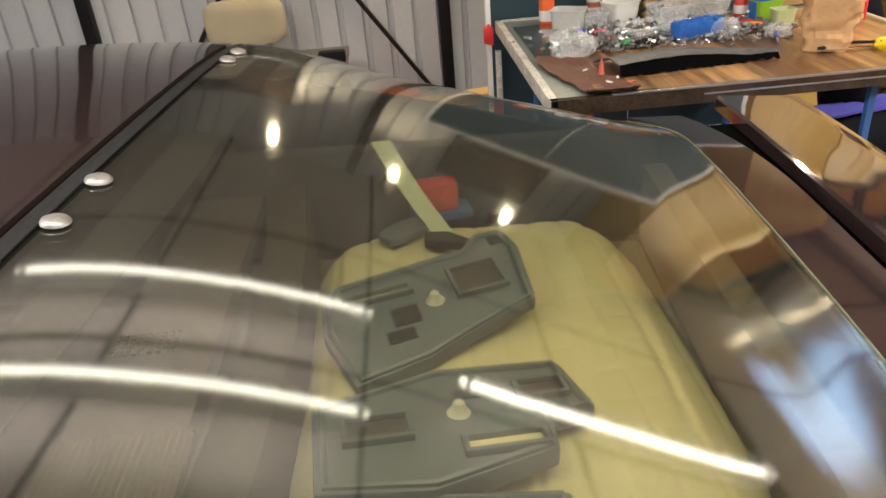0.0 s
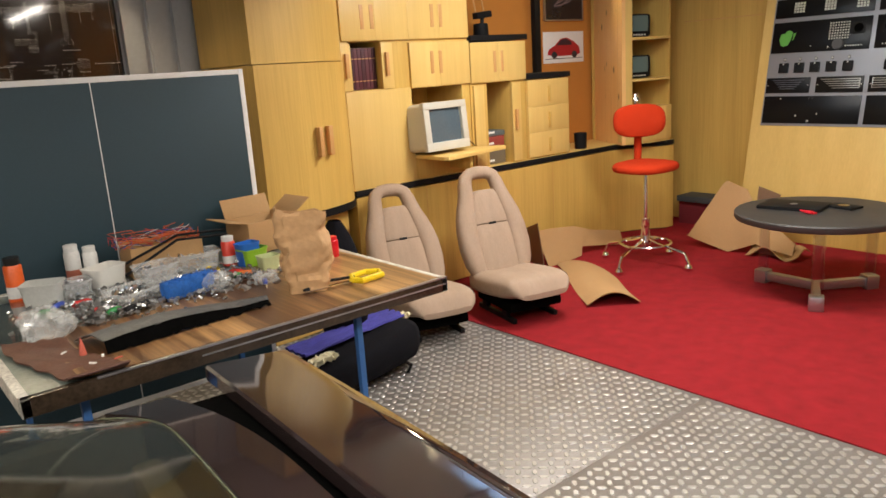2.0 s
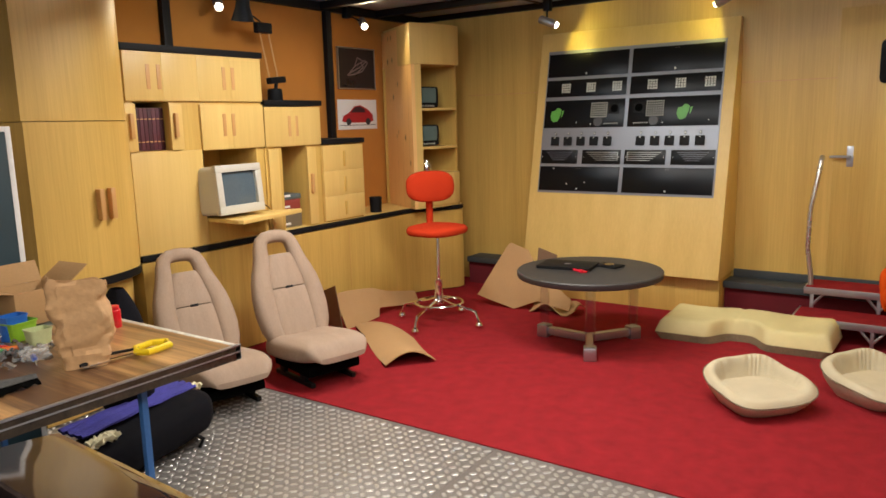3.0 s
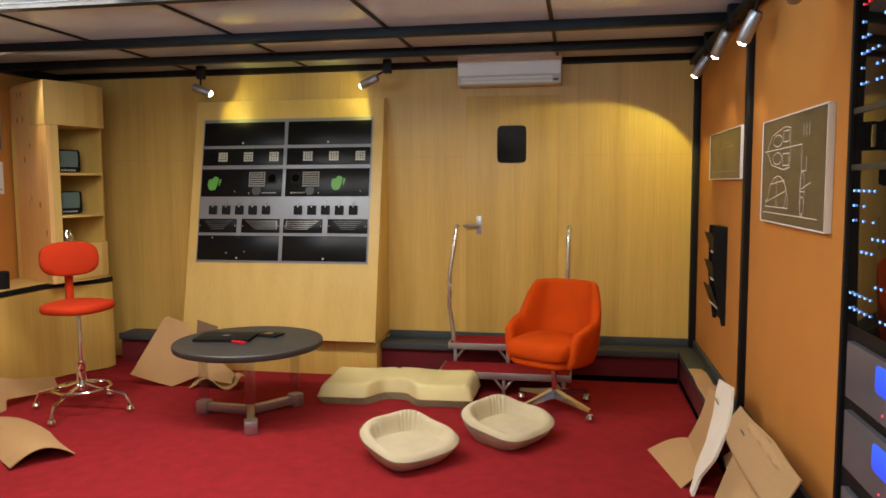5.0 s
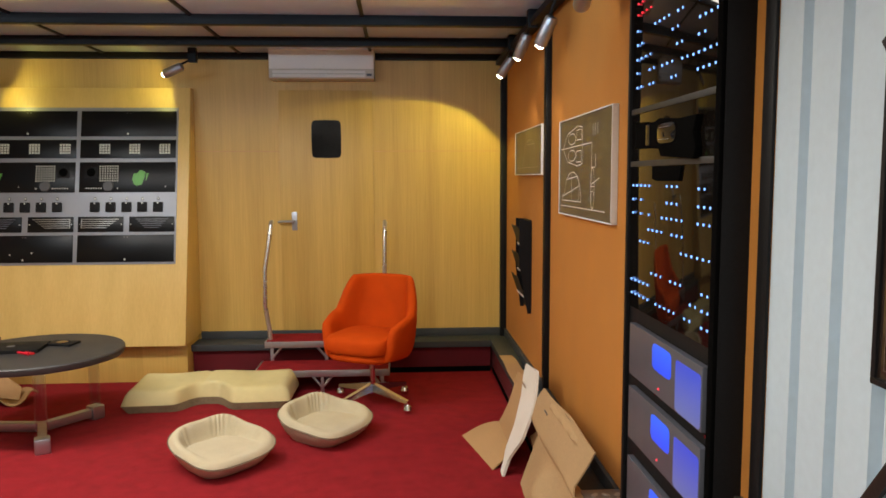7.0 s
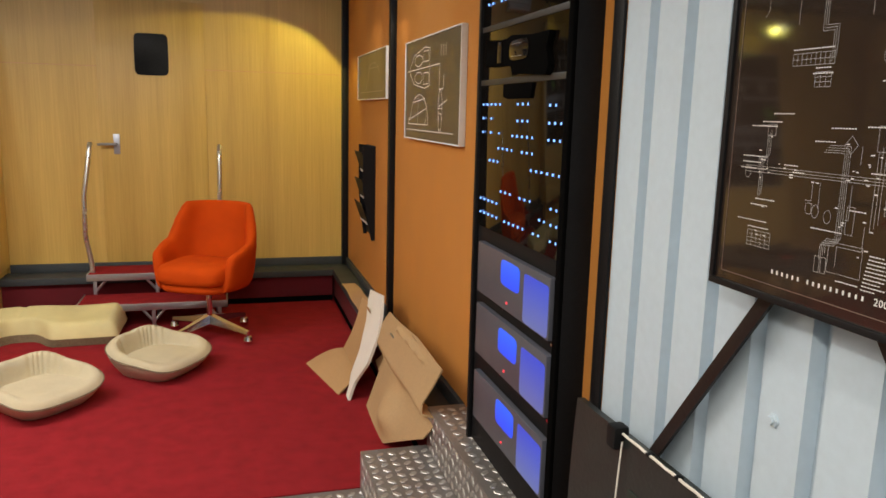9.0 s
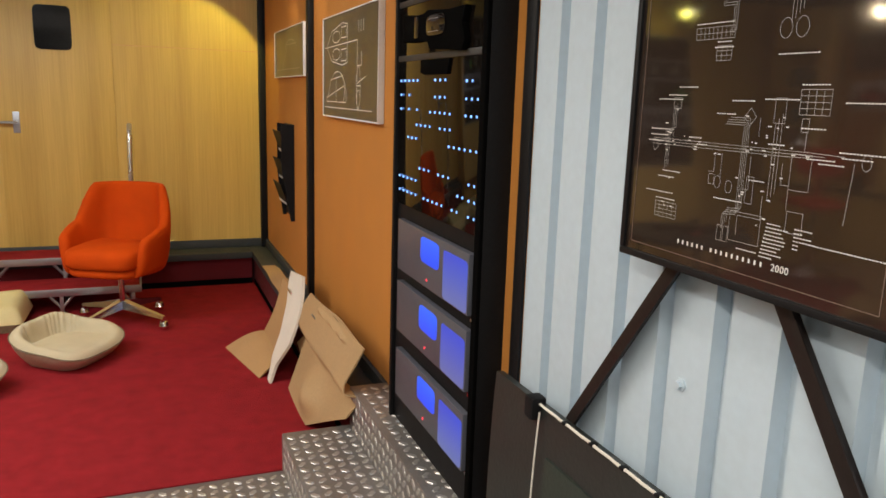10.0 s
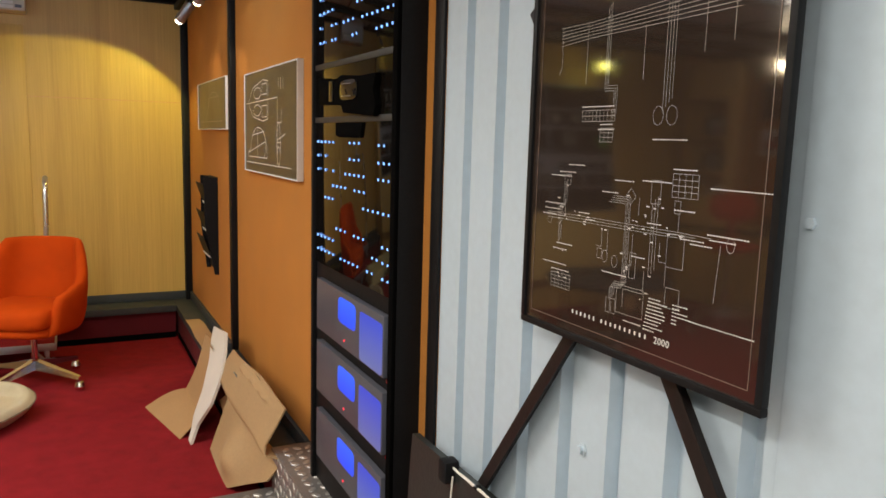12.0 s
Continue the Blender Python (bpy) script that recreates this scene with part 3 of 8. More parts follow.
part("door_window", prism([(-0.12 + dx, -0.15 + dy) for dx, dy in oval(0.24, 0.305, 24, 8, 0.12, 0.15)], 0.006, on_back(0.52, 1.90, XB - 0.008)), mat("dim_door_glass", (0.012, 0.012, 0.014), 0.12, var=0.3, bump=0.0, spec=0.10, rough_var=0.04), door, "small dark window with rounded corners")
hb = tube([(0, 0, 0), (0, 0, 0.05), (0.11, 0, 0.055), (0.125, -0.004, 0.05)], 0.010)
add_box(hb, -0.022, 0.022, -0.075, 0.075, 0, 0.007, 0.003)
bmesh.ops.transform(hb, matrix=on_back(0.79, 1.235, XB - 0.008) @ Matrix.Diagonal((-1, 1, 1, 1)), verts=hb.verts)
bmesh.ops.reverse_faces(hb, faces=hb.faces)
part("door_handle", hb, BRUSHED, door, "satin metal lever handle")
structure("wall_back_seam", boxes((XB - 0.003, XB, -0.95, 0.14, 1.800, 1.806), (XB - 0.003, XB, 0.905, 1.57, 1.800, 1.806), (XB - 0.003, XB, 3.26, 4.1, 1.80, 1.806), bev=0), HANDLE_WOOD, "joint between veneer panels", "trim")

# two carpeted steps with rails below the door
st = thing("door_steps", pose(5.88, 0.51, 0), "two red carpeted steps on an aluminium frame", "steps")
for z, x0, x1, w in ((0.315, 0.0, 0.32, 0.47), (0.17, -0.33, 0.0, 0.49)):
    part("tread", box(x0, x1, -w, w, z - 0.012, z + 0.006, 0.003), CARPET, st, "red carpeted tread")
    part("front_edge", box(x0 - 0.008, x0 + 0.002, -w, w, z - 0.040, z + 0.009, 0.002), BRUSHED, st, "aluminium nosing")
    for sy in (-w, w):
        part("side_edge", box(x0, x1, sy - 0.005, sy + 0.005, z - 0.040, z + 0.009, 0.002), BRUSHED, st)
    for sy in (-w + 0.05, 0.0, w - 0.05):
        bt = bmesh.new()
        for dy in (-0.075, 0.075):
            if abs(sy + dy) < w:
                tube([(x0 + 0.012, sy + dy, z - 0.035), (x0 + 0.012, sy, z - 0.125)], 0.010, 6, bm=bt)
        part("brace", bt, BRUSHED, st)
        part("leg", box(x0 + 0.002, x0 + 0.022, sy - 0.012, sy + 0.012, 0.006, z - 0.03, 0.003), BRUSHED, st)
SATIN_STEEL = mat("satin_steel", (0.66, 0.64, 0.60), 0.28, metal=0.85, var=0.06, fine=200, bump=0.02)
part("handrail", tube([(0.10, 0.445, 0.31), (0.10, 0.450, 0.40), (0.07, 0.475, 0.60), (0.07, 0.470, 0.88), (0.10, 0.435, 1.12), (0.12, 0.425, 1.22), (0.16, 0.425, 1.245)], 0.018, 10), SATIN_STEEL, st, "satin steel tubular handrail")
part("handrail", tube([(0.10, -0.445, 0.31), (0.09, -0.452, 0.50), (0.085, -0.456, 0.88), (0.10, -0.460, 1.12), (0.12, -0.462, 1.22), (0.15, -0.462, 1.240)], 0.018, 10), SATIN_STEEL, st, "satin steel tubular handrail")

# ---- slanted console on the back wall ----
con = thing("instrument_console", Matrix.Translation((0, 0, 0)), "slanted ash veneer console with black instrument panels", "control console")
Y0, Y1 = 1.573, 3.253
m_side = Matrix(((1, 0, 0, 0), (0, 0, 1, Y0), (0, 1, 0, 0), (0, 0, 0, 1)))
part("cabinet", prism([(5.832, 0.313), (6.227, 2.297), (XB - 0.002, 2.297), (XB - 0.002, 0.313)], Y1 - Y0, m_side, 0.004), ASH_PALE, con)
part("plinth", box(5.95, XB - 0.002, Y0 + 0.02, Y1 - 0.02, 0.006, 0.313, 0.003), ASH, con)
# panel plane: p(a, b) with a from the panel's near-left (high y) to the right, b up the slope
CB, CT = Vector((5.957, 0, 0.942)), Vector((6.193, 0, 2.128))
slope = (CT - CB).normalized()
outn = Vector((-slope.z, 0, slope.x))
height = (CT - CB).length
CYL, CYR = 3.160, 1.672
wide = CYL - CYR
panel_m = Matrix(((0, slope.x, outn.x, CB.x - 0.001), (-1, 0, 0, CYL), (0, slope.z, outn.z, CB.z), (0, 0, 0, 1)))


def con_box(name, a0, a1, b0, b1, h0, h1, material, parent=con, bev=0.002, label=""):
    bm = box(a0, a1, b0, b1, h0, h1, bev)
    bmesh.ops.transform(bm, matrix=panel_m, verts=bm.verts)
    return part(name, bm, material, parent, label)


con_box("panel_frame", -0.012, wide + 0.012, -0.012, height + 0.012, -0.004, 0.006, mat("satin_grey_panel", (0.27, 0.28, 0.31), 0.42, metal=0.35, var=0.06, fine=200, bump=0.02), label="brushed aluminium panel frame")
H = height
half = wide / 2
INK = mat("instrument_black", (0.005, 0.005, 0.006), 0.30, var=0.2, bump=0.0, rough_var=0.03, spec=0.16)
GREEN = colored("green_screen_map", (0.10, 0.35, 0.05))
BUTTON = colored("pale_buttons", (0.50, 0.51, 0.46))
DIAL_GREY = colored("grey_dial_face", (0.055, 0.055, 0.058), 0.5)
VENT_LINE = mat("satin_louvre", (0.30, 0.30, 0.28), 0.35, metal=0.6, var=0.1, bump=0.0)
ROWS = {"low": (0.005, 0.178), "vent": (0.198, 0.296), "screen": (0.454, 0.649), "keypad": (0.676, 0.796), "top": (0.819, 0.985)}


def con_dot(name, a, b, r, parent, material=BUTTON, h=0.0135, seg=12, base=0.012, label=""):
    bm = lathe([(0.0, 0.0), (r, 0.0), (r * 0.92, h - base), (0.0, h - base + 0.0005)], seg)
    bmesh.ops.transform(bm, matrix=panel_m @ pose(a, b, base), verts=bm.verts)
    return part(name, bm, material, parent, label)


def key_grid(a, b, n, m, pitch_a, pitch_b, size, parent):
    bm = bmesh.new()
    for i in range(n):
        for j in range(m):
            x, y = a + (i - (n - 1) / 2) * pitch_a, b + (j - (m - 1) / 2) * pitch_b
            add_box(bm, x - size, x + size, y - size, y + size, 0.012, 0.0145)
    bmesh.ops.transform(bm, matrix=panel_m, verts=bm.verts)
    return part("keypad", bm, BUTTON, parent, "grid of small pale keys")


def mirror_a(f, side):
    """The right half mirrors the left one about the middle bar."""
    return f * wide if side == 0 else (1.0 - f) * wide


for side in (0, 1):
    a0, a1 = (0.0, half - 0.016) if side == 0 else (half + 0.016, wide)
    panels = {}
    for nm in ("low", "screen", "keypad", "top"):
        b0, b1 = ROWS[nm][0] * H, ROWS[nm][1] * H
        panels[nm] = con_box("instrument_panel", a0, a1, b0, b1, 0.006, 0.012, INK, label="black instrument panel")
    for nm in ("low", "top"):
        b0, b1 = ROWS[nm][0] * H, ROWS[nm][1] * H
        con_dot("indicator", (a0 + a1) / 2 - 0.005, b0 + 0.020, 0.0085, panels[nm], label="pale round indicator")
        for da in (-0.012, 0.012):
            con_dot("screw", (a0 + a1) / 2 + da, b1 - 0.016, 0.0035, panels[nm], GREY_METAL)
    for f in ((0.124, 0.279, 0.434) if side == 0 else (0.364, 0.211, 0.057)):
        key_grid(mirror_a(f, side), 0.736 * H, 4, 4, 0.0215, 0.0205, 0.0080, panels["keypad"])
    pn = panels["screen"]
    key_grid(mirror_a(0.339, side), 0.575 * H, 8, 7, 0.0190, 0.0190, 0.0050, pn)
    con_dot("dial", mirror_a(0.340, side), 0.493 * H, 0.042, pn, DIAL_GREY, 0.024, 28, label="dark grey round dial")
    con_box("speaker_plate", mirror_a(0.430, side) - 0.046, mirror_a(0.430, side) + 0.046, 0.545 * H, 0.620 * H, 0.012, 0.0135, BLACK_PLASTIC, pn, 0.001)
    con_dot("speaker", mirror_a(0.430, side), 0.5825 * H, 0.034, pn, DEEP_BLACK, 0.016, 24)
    for k in range(7):
        con_dot("key_lamp", mirror_a(0.377 + 0.0125 * k, side), 0.479 * H, 0.0055, pn)
    con_dot("key_lamp", mirror_a(0.293, side), 0.478 * H, 0.0060, pn)
    con_dot("key_lamp", (0.206 if side == 0 else 0.950) * wide, 0.490 * H, 0.0050, pn)
    g = (0.075 if side == 0 else 0.816) * wide
    blob = [(-0.053, -0.01), (-0.044, 0.035), (-0.012, 0.040), (0.004, 0.062), (0.030, 0.058), (0.046, 0.045), (0.040, 0.005), (0.030, -0.022), (0.018, -0.052), (-0.020, -0.060), (-0.040, -0.046)]
    part("screen_map", prism([(g + x, 0.545 * H + y) for x, y in blob], 0.003, panel_m @ pose(0, 0, 0.012)), GREEN, pn, "green map shape on a screen")
    part("screen_map", prism([(g + 0.052, 0.545 * H + 0.036), (g + 0.072, 0.545 * H + 0.040), (g + 0.056, 0.545 * H - 0.012), (g + 0.049, 0.545 * H - 0.02)], 0.003, panel_m @ pose(0, 0, 0.012)), GREEN, pn, "green map shape on a screen")
    # louvred vents: two on each side, the inner one brighter and cut on the slant
    mid = (a0 + a1) / 2
    b0, b1 = ROWS["vent"][0] * H, ROWS["vent"][1] * H
    for q0, q1 in ((a0, mid - 0.022), (mid + 0.022, a1)):
        v = con_box("vent_panel", q0, q1, b0, b1, 0.006, 0.012, INK, label="black louvred vent panel")
        inner = (q0 > mid) == (side == 0)
        for da in (q0 + 0.014, q1 - 0.014):
            con_dot("screw", da, (b0 + b1) / 2, 0.0045, v, BUTTON)
        for k in range(5):
            zz = b1 - 0.020 - 0.0165 * k
            if inner:
                e0, e1 = 0.035 + 0.022 * k, 0.030
                e0, e1 = (e0, e1) if side == 0 else (e1, e0)
            else:
                e0 = e1 = 0.050 + 0.016 * k
            con_box("slat", q0 + e0, q1 - e1, zz - 0.0028, zz + 0.0028, 0.012, 0.0155, VENT_LINE if inner else GREY_PANEL, v, 0.001)
        if inner:
            e = q1 - 0.030 if side == 0 else q0 + 0.024
            con_box("slat", e, e + 0.006, b1 - 0.090, b1 - 0.016, 0.012, 0.0155, VENT_LINE, v, 0.001)
    for k in range(5):
        c = mirror_a(0.082 + 0.0803 * k if side == 0 else 0.085 + 0.0803 * k, side)
        sw = con_box("switch", c - 0.037, c + 0.037, 0.326 * H, 0.389 * H, 0.006, 0.022, BLACK_PLASTIC, bev=0.010 if k == 4 else 0.005, label="black square switch")
        # pale chip stands in for the highlight at the switch's top
        con_box("pointer", c - 0.005, c + 0.005, 0.376 * H, 0.386 * H, 0.0225, 0.0245, BUTTON, sw, 0.001)
        con_box("label_tag", c - 0.009, c + 0.009, 0.402 * H, 0.422 * H, 0.006, 0.0095, DIAL_GREY, sw, 0.002)
        con_box("label_mark", c - 0.005, c + 0.005, 0.406 * H, 0.418 * H, 0.0098, 0.011, BUTTON, sw, 0.001)
for f, b in ((0.088, 0.163), (0.177, 0.055), (0.285, 0.066)):
    con_dot("paint_chip", f * wide, b * H, 0.006, con, FOAM, 0.0130, 7)

# ---- orange wall: posters, file rack ----
def wall_frame(name, m, w, h, d, border, face, frame_m, label, category, lines=()):
    t = thing(name, m, label, category)
    part("frame", boxes((0, w, 0, border, 0, d), (0, w, h - border, h, 0, d), (0, border, border, h - border, 0, d), (w - border, w, border, h - border, 0, d), bev=0.002), frame_m, t)
    part("sheet", box(border, w - border, border, h - border, 0.0, d - 0.004, 0), face, t)
    return t


SLATE = mat("slate_print", (0.085, 0.070, 0.045), 0.35, var=0.12, scale=3, bump=0.01)


def line_art(name, strokes, material, parent, z, r=0.0016, label=""):
    bm = bmesh.new()
    for pts in strokes:
        for (x0, y0), (x1, y1) in zip(pts, pts[1:]):
            d = math.hypot(x1 - x0, y1 - y0)
            if d < 1e-6:
                continue
            nx, ny = -(y1 - y0) / d * r, (x1 - x0) / d * r
            vs = [bm.verts.new(p) for p in ((x0 + nx, y0 + ny, z), (x1 + nx, y1 + ny, z), (x1 - nx, y1 - ny, z), (x0 - nx, y0 - ny, z))]
            bm.faces.new(vs)
    bmesh.ops.recalc_face_normals(bm, faces=bm.faces)
    return part(name, bm, material, parent, label)


def arc(cx, cy, rx, ry, a0, a1, n=16):
    return [(cx + rx * math.cos(radians(a0 + (a1 - a0) * k / n)), cy + ry * math.sin(radians(a0 + (a1 - a0) * k / n))) for k in range(n + 1)]


# local x runs to world -x: the frame's near end is at the larger local x
pb = wall_frame("framed_drawing", on_right(4.10, 1.391), 0.995, 0.486, 0.028, 0.006, SLATE, WHITE_PAINT, "white-framed slate print with white line drawings of a craft", "wall picture")
art = [[(0.05, 0.05), (0.94, 0.05)], [(0.05, 0.355), (0.70, 0.365)], [(0.70, 0.365), (0.70, 0.06)], [(0.10, 0.36), (0.20, 0.43), (0.42, 0.46), (0.52, 0.45), (0.52, 0.365)], [(0.10, 0.355), (0.20, 0.285), (0.42, 0.26), (0.52, 0.27), (0.52, 0.36)],
       arc(0.30, 0.40, 0.08, 0.028, 0, 360), arc(0.30, 0.315, 0.08, 0.028, 0, 360), [(0.40, 0.39), (0.50, 0.39), (0.50, 0.44), (0.40, 0.44), (0.40, 0.39)], [(0.40, 0.28), (0.50, 0.28), (0.50, 0.335), (0.40, 0.335), (0.40, 0.28)],
       [(0.09, 0.10)] + arc(0.32, 0.10, 0.18, 0.13, 170, 0) + [(0.50, 0.08), (0.09, 0.08), (0.09, 0.10)], [(0.10, 0.10), (0.46, 0.16)], [(0.18, 0.19), (0.44, 0.21)], arc(0.42, 0.14, 0.05, 0.06, 90, -90), [(0.30, 0.08), (0.30, 0.22)],
       arc(0.72, 0.15, 0.035, 0.10, 0, 360), arc(0.72, 0.10, 0.03, 0.04, 0, 360), [(0.69, 0.16), (0.76, 0.16)], [(0.70, 0.17), (0.84, 0.20)], [(0.72, 0.40), (0.72, 0.45)], [(0.76, 0.40), (0.76, 0.45)], [(0.80, 0.40), (0.80, 0.45)], [(0.70, 0.25), (0.77, 0.25), (0.77, 0.31)]]
line_art("line_drawing", [[(x * 0.96, y * 0.95) for x, y in q] for q in art], DRAW_WHITE, pb, 0.0255, 0.0020, "white line drawing of a craft")
pa = wall_frame("framed_drawing", on_right(5.63, 1.60), 1.02, 0.306, 0.028, 0.006, SLATE, WHITE_PAINT, "white-framed slate print near the room corner", "wall picture")
line_art("line_drawing", [[(0.1, 0.05), (0.9, 0.05)], [(0.3, 0.05), (0.5, 0.2), (0.8, 0.2)], arc(0.6, 0.15, 0.2, 0.08, 0, 180)], PRINT_GREY, pa, 0.0255, 0.0012)

fr = thing("file_rack", on_right(5.37, 0.67), "black wall file rack with sloping pockets", "file rack")
FW, FH = 0.315, 0.63
ALONG = Matrix(((0, 0, 1, 0), (0, 1, 0, 0), (1, 0, 0, 0), (0, 0, 0, 1)))      # profile (out, up) swept along the wall
part("back_plate", box(0.0, FW, 0.02, FH, 0.0, 0.005, 0.001), BLACK_PLASTIC, fr)
part("side_cheek", prism([(0.0, 0.0), (0.026, 0.0), (0.084, 0.335), (0.084, FH + 0.005), (0.0, FH - 0.006)], 0.006, Matrix.Translation((FW - 0.006, 0, 0)) @ ALONG), BLACK_PLASTIC, fr, "tapered side cheek")
part("side_cheek", prism([(0.0, 0.0), (0.026, 0.0), (0.060, 0.30), (0.060, FH), (0.0, FH - 0.006)], 0.006, ALONG), BLACK_PLASTIC, fr)
for z0 in (0.10, 0.26, 0.44):
    part("pocket", prism([(0.006, z0 - 0.02), (0.042, z0), (0.092, z0 + 0.145), (0.088, z0 + 0.147), (0.038, z0 + 0.006), (0.006, z0 - 0.012)], FW - 0.014, Matrix.Translation((0.006, 0, 0)) @ ALONG), BLACK_PLASTIC, fr)
    part("label_strip", prism([(0.046, z0 + 0.004), (0.0525, z0 + 0.022), (0.0545, z0 + 0.022), (0.048, z0 + 0.004)], FW - 0.05, Matrix.Translation((0.02, 0, 0)) @ ALONG), WHITE_PAINT, fr, "white label strip")

# ---- computer rack in the side wall ----
rk = thing("computer_rack", on_right(2.70, 0.0), "tall black rack with blue lights and grey units", "computer rack")
RW, D = 0.742, 0.086          # width along the wall, depth
for nm_, r_ in (("cabinet", (0, RW, 0.33, ZC - 0.06, -0.02, D - 0.012)), ("side_strip", (0.0, 0.022, 0.33, ZC - 0.06, D - 0.012, D + 0.004)), ("side_strip", (RW - 0.03, RW, 0.33, ZC - 0.06, D - 0.012, D))):
    part(nm_, box(*r_, 0.002), DEEP_BLACK if r_[0] > 0.5 else BLACK_PLASTIC, rk)
SHELF_GREY = mat("dull_dark_shelf_edge", (0.022, 0.021, 0.021), 0.5, var=0.2, bump=0.03)
SMOKED = mat("smoked_rack_glass", (0.006, 0.0045, 0.0035), 0.05, var=0.2, bump=0.0, rough_var=0.02, spec=0.20)
part("smoked_front", box(0.022, RW - 0.03, 1.14, ZC - 0.06, D - 0.012, D - 0.006, 0.001), SMOKED, rk, "smoked glossy front")
for z, name in ((1.802, "shelf_bar"), (1.628, "shelf_bar")):
    part(name, box(0.022, RW - 0.03, z - 0.009, z + 0.009, D - 0.006, D - 0.003, 0.001), SHELF_GREY, rk)
# instrument on the middle shelf
bm = prism([(0.108, 1.765), (0.20, 1.752), (0.30, 1.752), (0.34, 1.760), (0.50, 1.748), (0.626, 1.749), (0.606, 1.705), (0.626, 1.662), (0.612, 1.632), (0.36, 1.646), (0.34, 1.668), (0.25, 1.674), (0.114, 1.676), (0.124, 1.72)], 0.02, Matrix.Translation((0, 0, D - 0.006)), 0.004)
ins = part("instrument", bm, DEEP_BLACK, rk, "black waisted instrument")
part("side_grip", prism([(0.235, 1.746), (0.27, 1.746), (0.27, 1.682), (0.235, 1.682)], 0.006, Matrix.Translation((0, 0, D + 0.012)), 0.002), DARK_GLOSS, ins)
part("lens", prism(oval(0.15, 0.060, 20, 4, 0.415, 1.712), 0.006, Matrix.Translation((0, 0, D + 0.012)), 0.002), DARK_GLOSS, ins)
for gz in (1.730, 1.694):
    part("trim_line", prism([(0.36, gz), (0.44, gz - 0.001), (0.44, gz + 0.0005), (0.36, gz + 0.0015)], 0.002, Matrix.Translation((0, 0, D + 0.018))), BRUSHED, ins)
part("stand", prism([(0.255, 1.618), (0.255, 1.578), (0.29, 1.572), (0.48, 1.572), (0.497, 1.617)], 0.008, Matrix.Translation((0, 0, D - 0.006)), 0.003), DEEP_BLACK, rk)


def led_rows(name, strings, material, dot=0.0036):
    """Rows of small square lamps on the smoked front: (x, z, count, step); the last of a row is dimmer and smaller."""
    meshes = []
    for c in (dot, dot * 0.6):
        b = box(-c, c, -dot, dot, 0.0, 0.003, 0.0008)
        me = bpy.data.meshes.new(name)
        b.to_mesh(me)
        b.free()
        me.materials.append(material)
        meshes.append(me)
    for x, z, cnt, step in strings:
        for k in range(cnt):
            ob = new(name, meshes[0 if k < cnt - 1 else 1])
            ob.parent = rk
            ob.matrix_local = Matrix.Translation((x + k * step, z, D - 0.006))


# rows of lamps: x, z, count, step
BLUE_LOW = [(0.051, 1.556, 5, 0.041), (0.372, 1.556, 3, 0.041), (0.612, 1.552, 2, 0.039), (0.054, 1.510, 2, 0.082), (0.374, 1.506, 3, 0.040), (0.612, 1.504, 3, 0.039), (0.055, 1.464, 3, 0.080), (0.336, 1.460, 5, 0.040),
            (0.612, 1.458, 3, 0.038), (0.215, 1.416, 4, 0.040), (0.421, 1.414, 3, 0.040), (0.134, 1.372, 3, 0.039), (0.497, 1.366, 6, 0.039)]
BLUE_FOOT = [(0.252, 1.279, 3, 0.042), (0.419, 1.276, 3, 0.040), (0.650, 1.273, 2, 0.038), (0.053, 1.236, 5, 0.041), (0.574, 1.232, 2, 0.036), (0.654, 1.229, 2, 0.038), (0.056, 1.189, 5, 0.041), (0.297, 1.187, 5, 0.039),
             (0.535, 1.186, 2, 0.038), (0.655, 1.184, 2, 0.038)]
BLUE_TOP = [(0.235, 2.058, 4, 0.040), (0.588, 2.052, 2, 0.042), (0.588, 2.005, 4, 0.037), (0.428, 2.056, 2, 0.036), (0.388, 2.012, 2, 0.042), (0.067, 2.066, 1, 0.03), (0.583, 1.961, 2, 0.042), (0.070, 2.020, 2, 0.043),
            (0.426, 1.964, 2, 0.038), (0.067, 1.972, 4, 0.043), (0.549, 1.914, 5, 0.038), (0.470, 1.916, 2, 0.037), (0.192, 1.924, 2, 0.041), (0.307, 1.920, 3, 0.042), (0.582, 1.870, 4, 0.038), (0.070, 1.928, 1, 0.03),
            (0.073, 1.880, 2, 0.040), (0.195, 1.878, 2, 0.035), (0.388, 1.874, 2, 0.035)]
led_rows("blue_lamp", BLUE_LOW + BLUE_FOOT + BLUE_TOP, LED_BLUE)
led_rows("red_lamp", [(0.068, 2.118 + 0.036 * k, 4, 0.042) for k in range(3)], LED_RED, 0.0026)


def screen_glow(name, c0, c1, strength, axis):
    """A lit window whose light fades across it."""
    m, n, l, p = nodes_of(name)
    tc, sep, mr, mix = n.new("ShaderNodeTexCoord"), n.new("ShaderNodeSeparateXYZ"), n.new("ShaderNodeMapRange"), n.new("ShaderNodeMix")
    mix.data_type = "RGBA"
    l.new(tc.outputs["Generated"], sep.inputs[0])
    l.new(sep.outputs[axis], mr.inputs["Value"])
    l.new(mr.outputs["Result"], mix.inputs["Factor"])
    mix.inputs["A"].default_value, mix.inputs["B"].default_value = (*c0, 1), (*c1, 1)
    l.new(mix.outputs["Result"], p.inputs["Emission Color"])
    p.inputs["Base Color"].default_value = (0.03, 0.035, 0.06, 1)
    p.inputs["Emission Strength"].default_value = strength
    p.inputs["Roughness"].default_value = 0.3
    return m


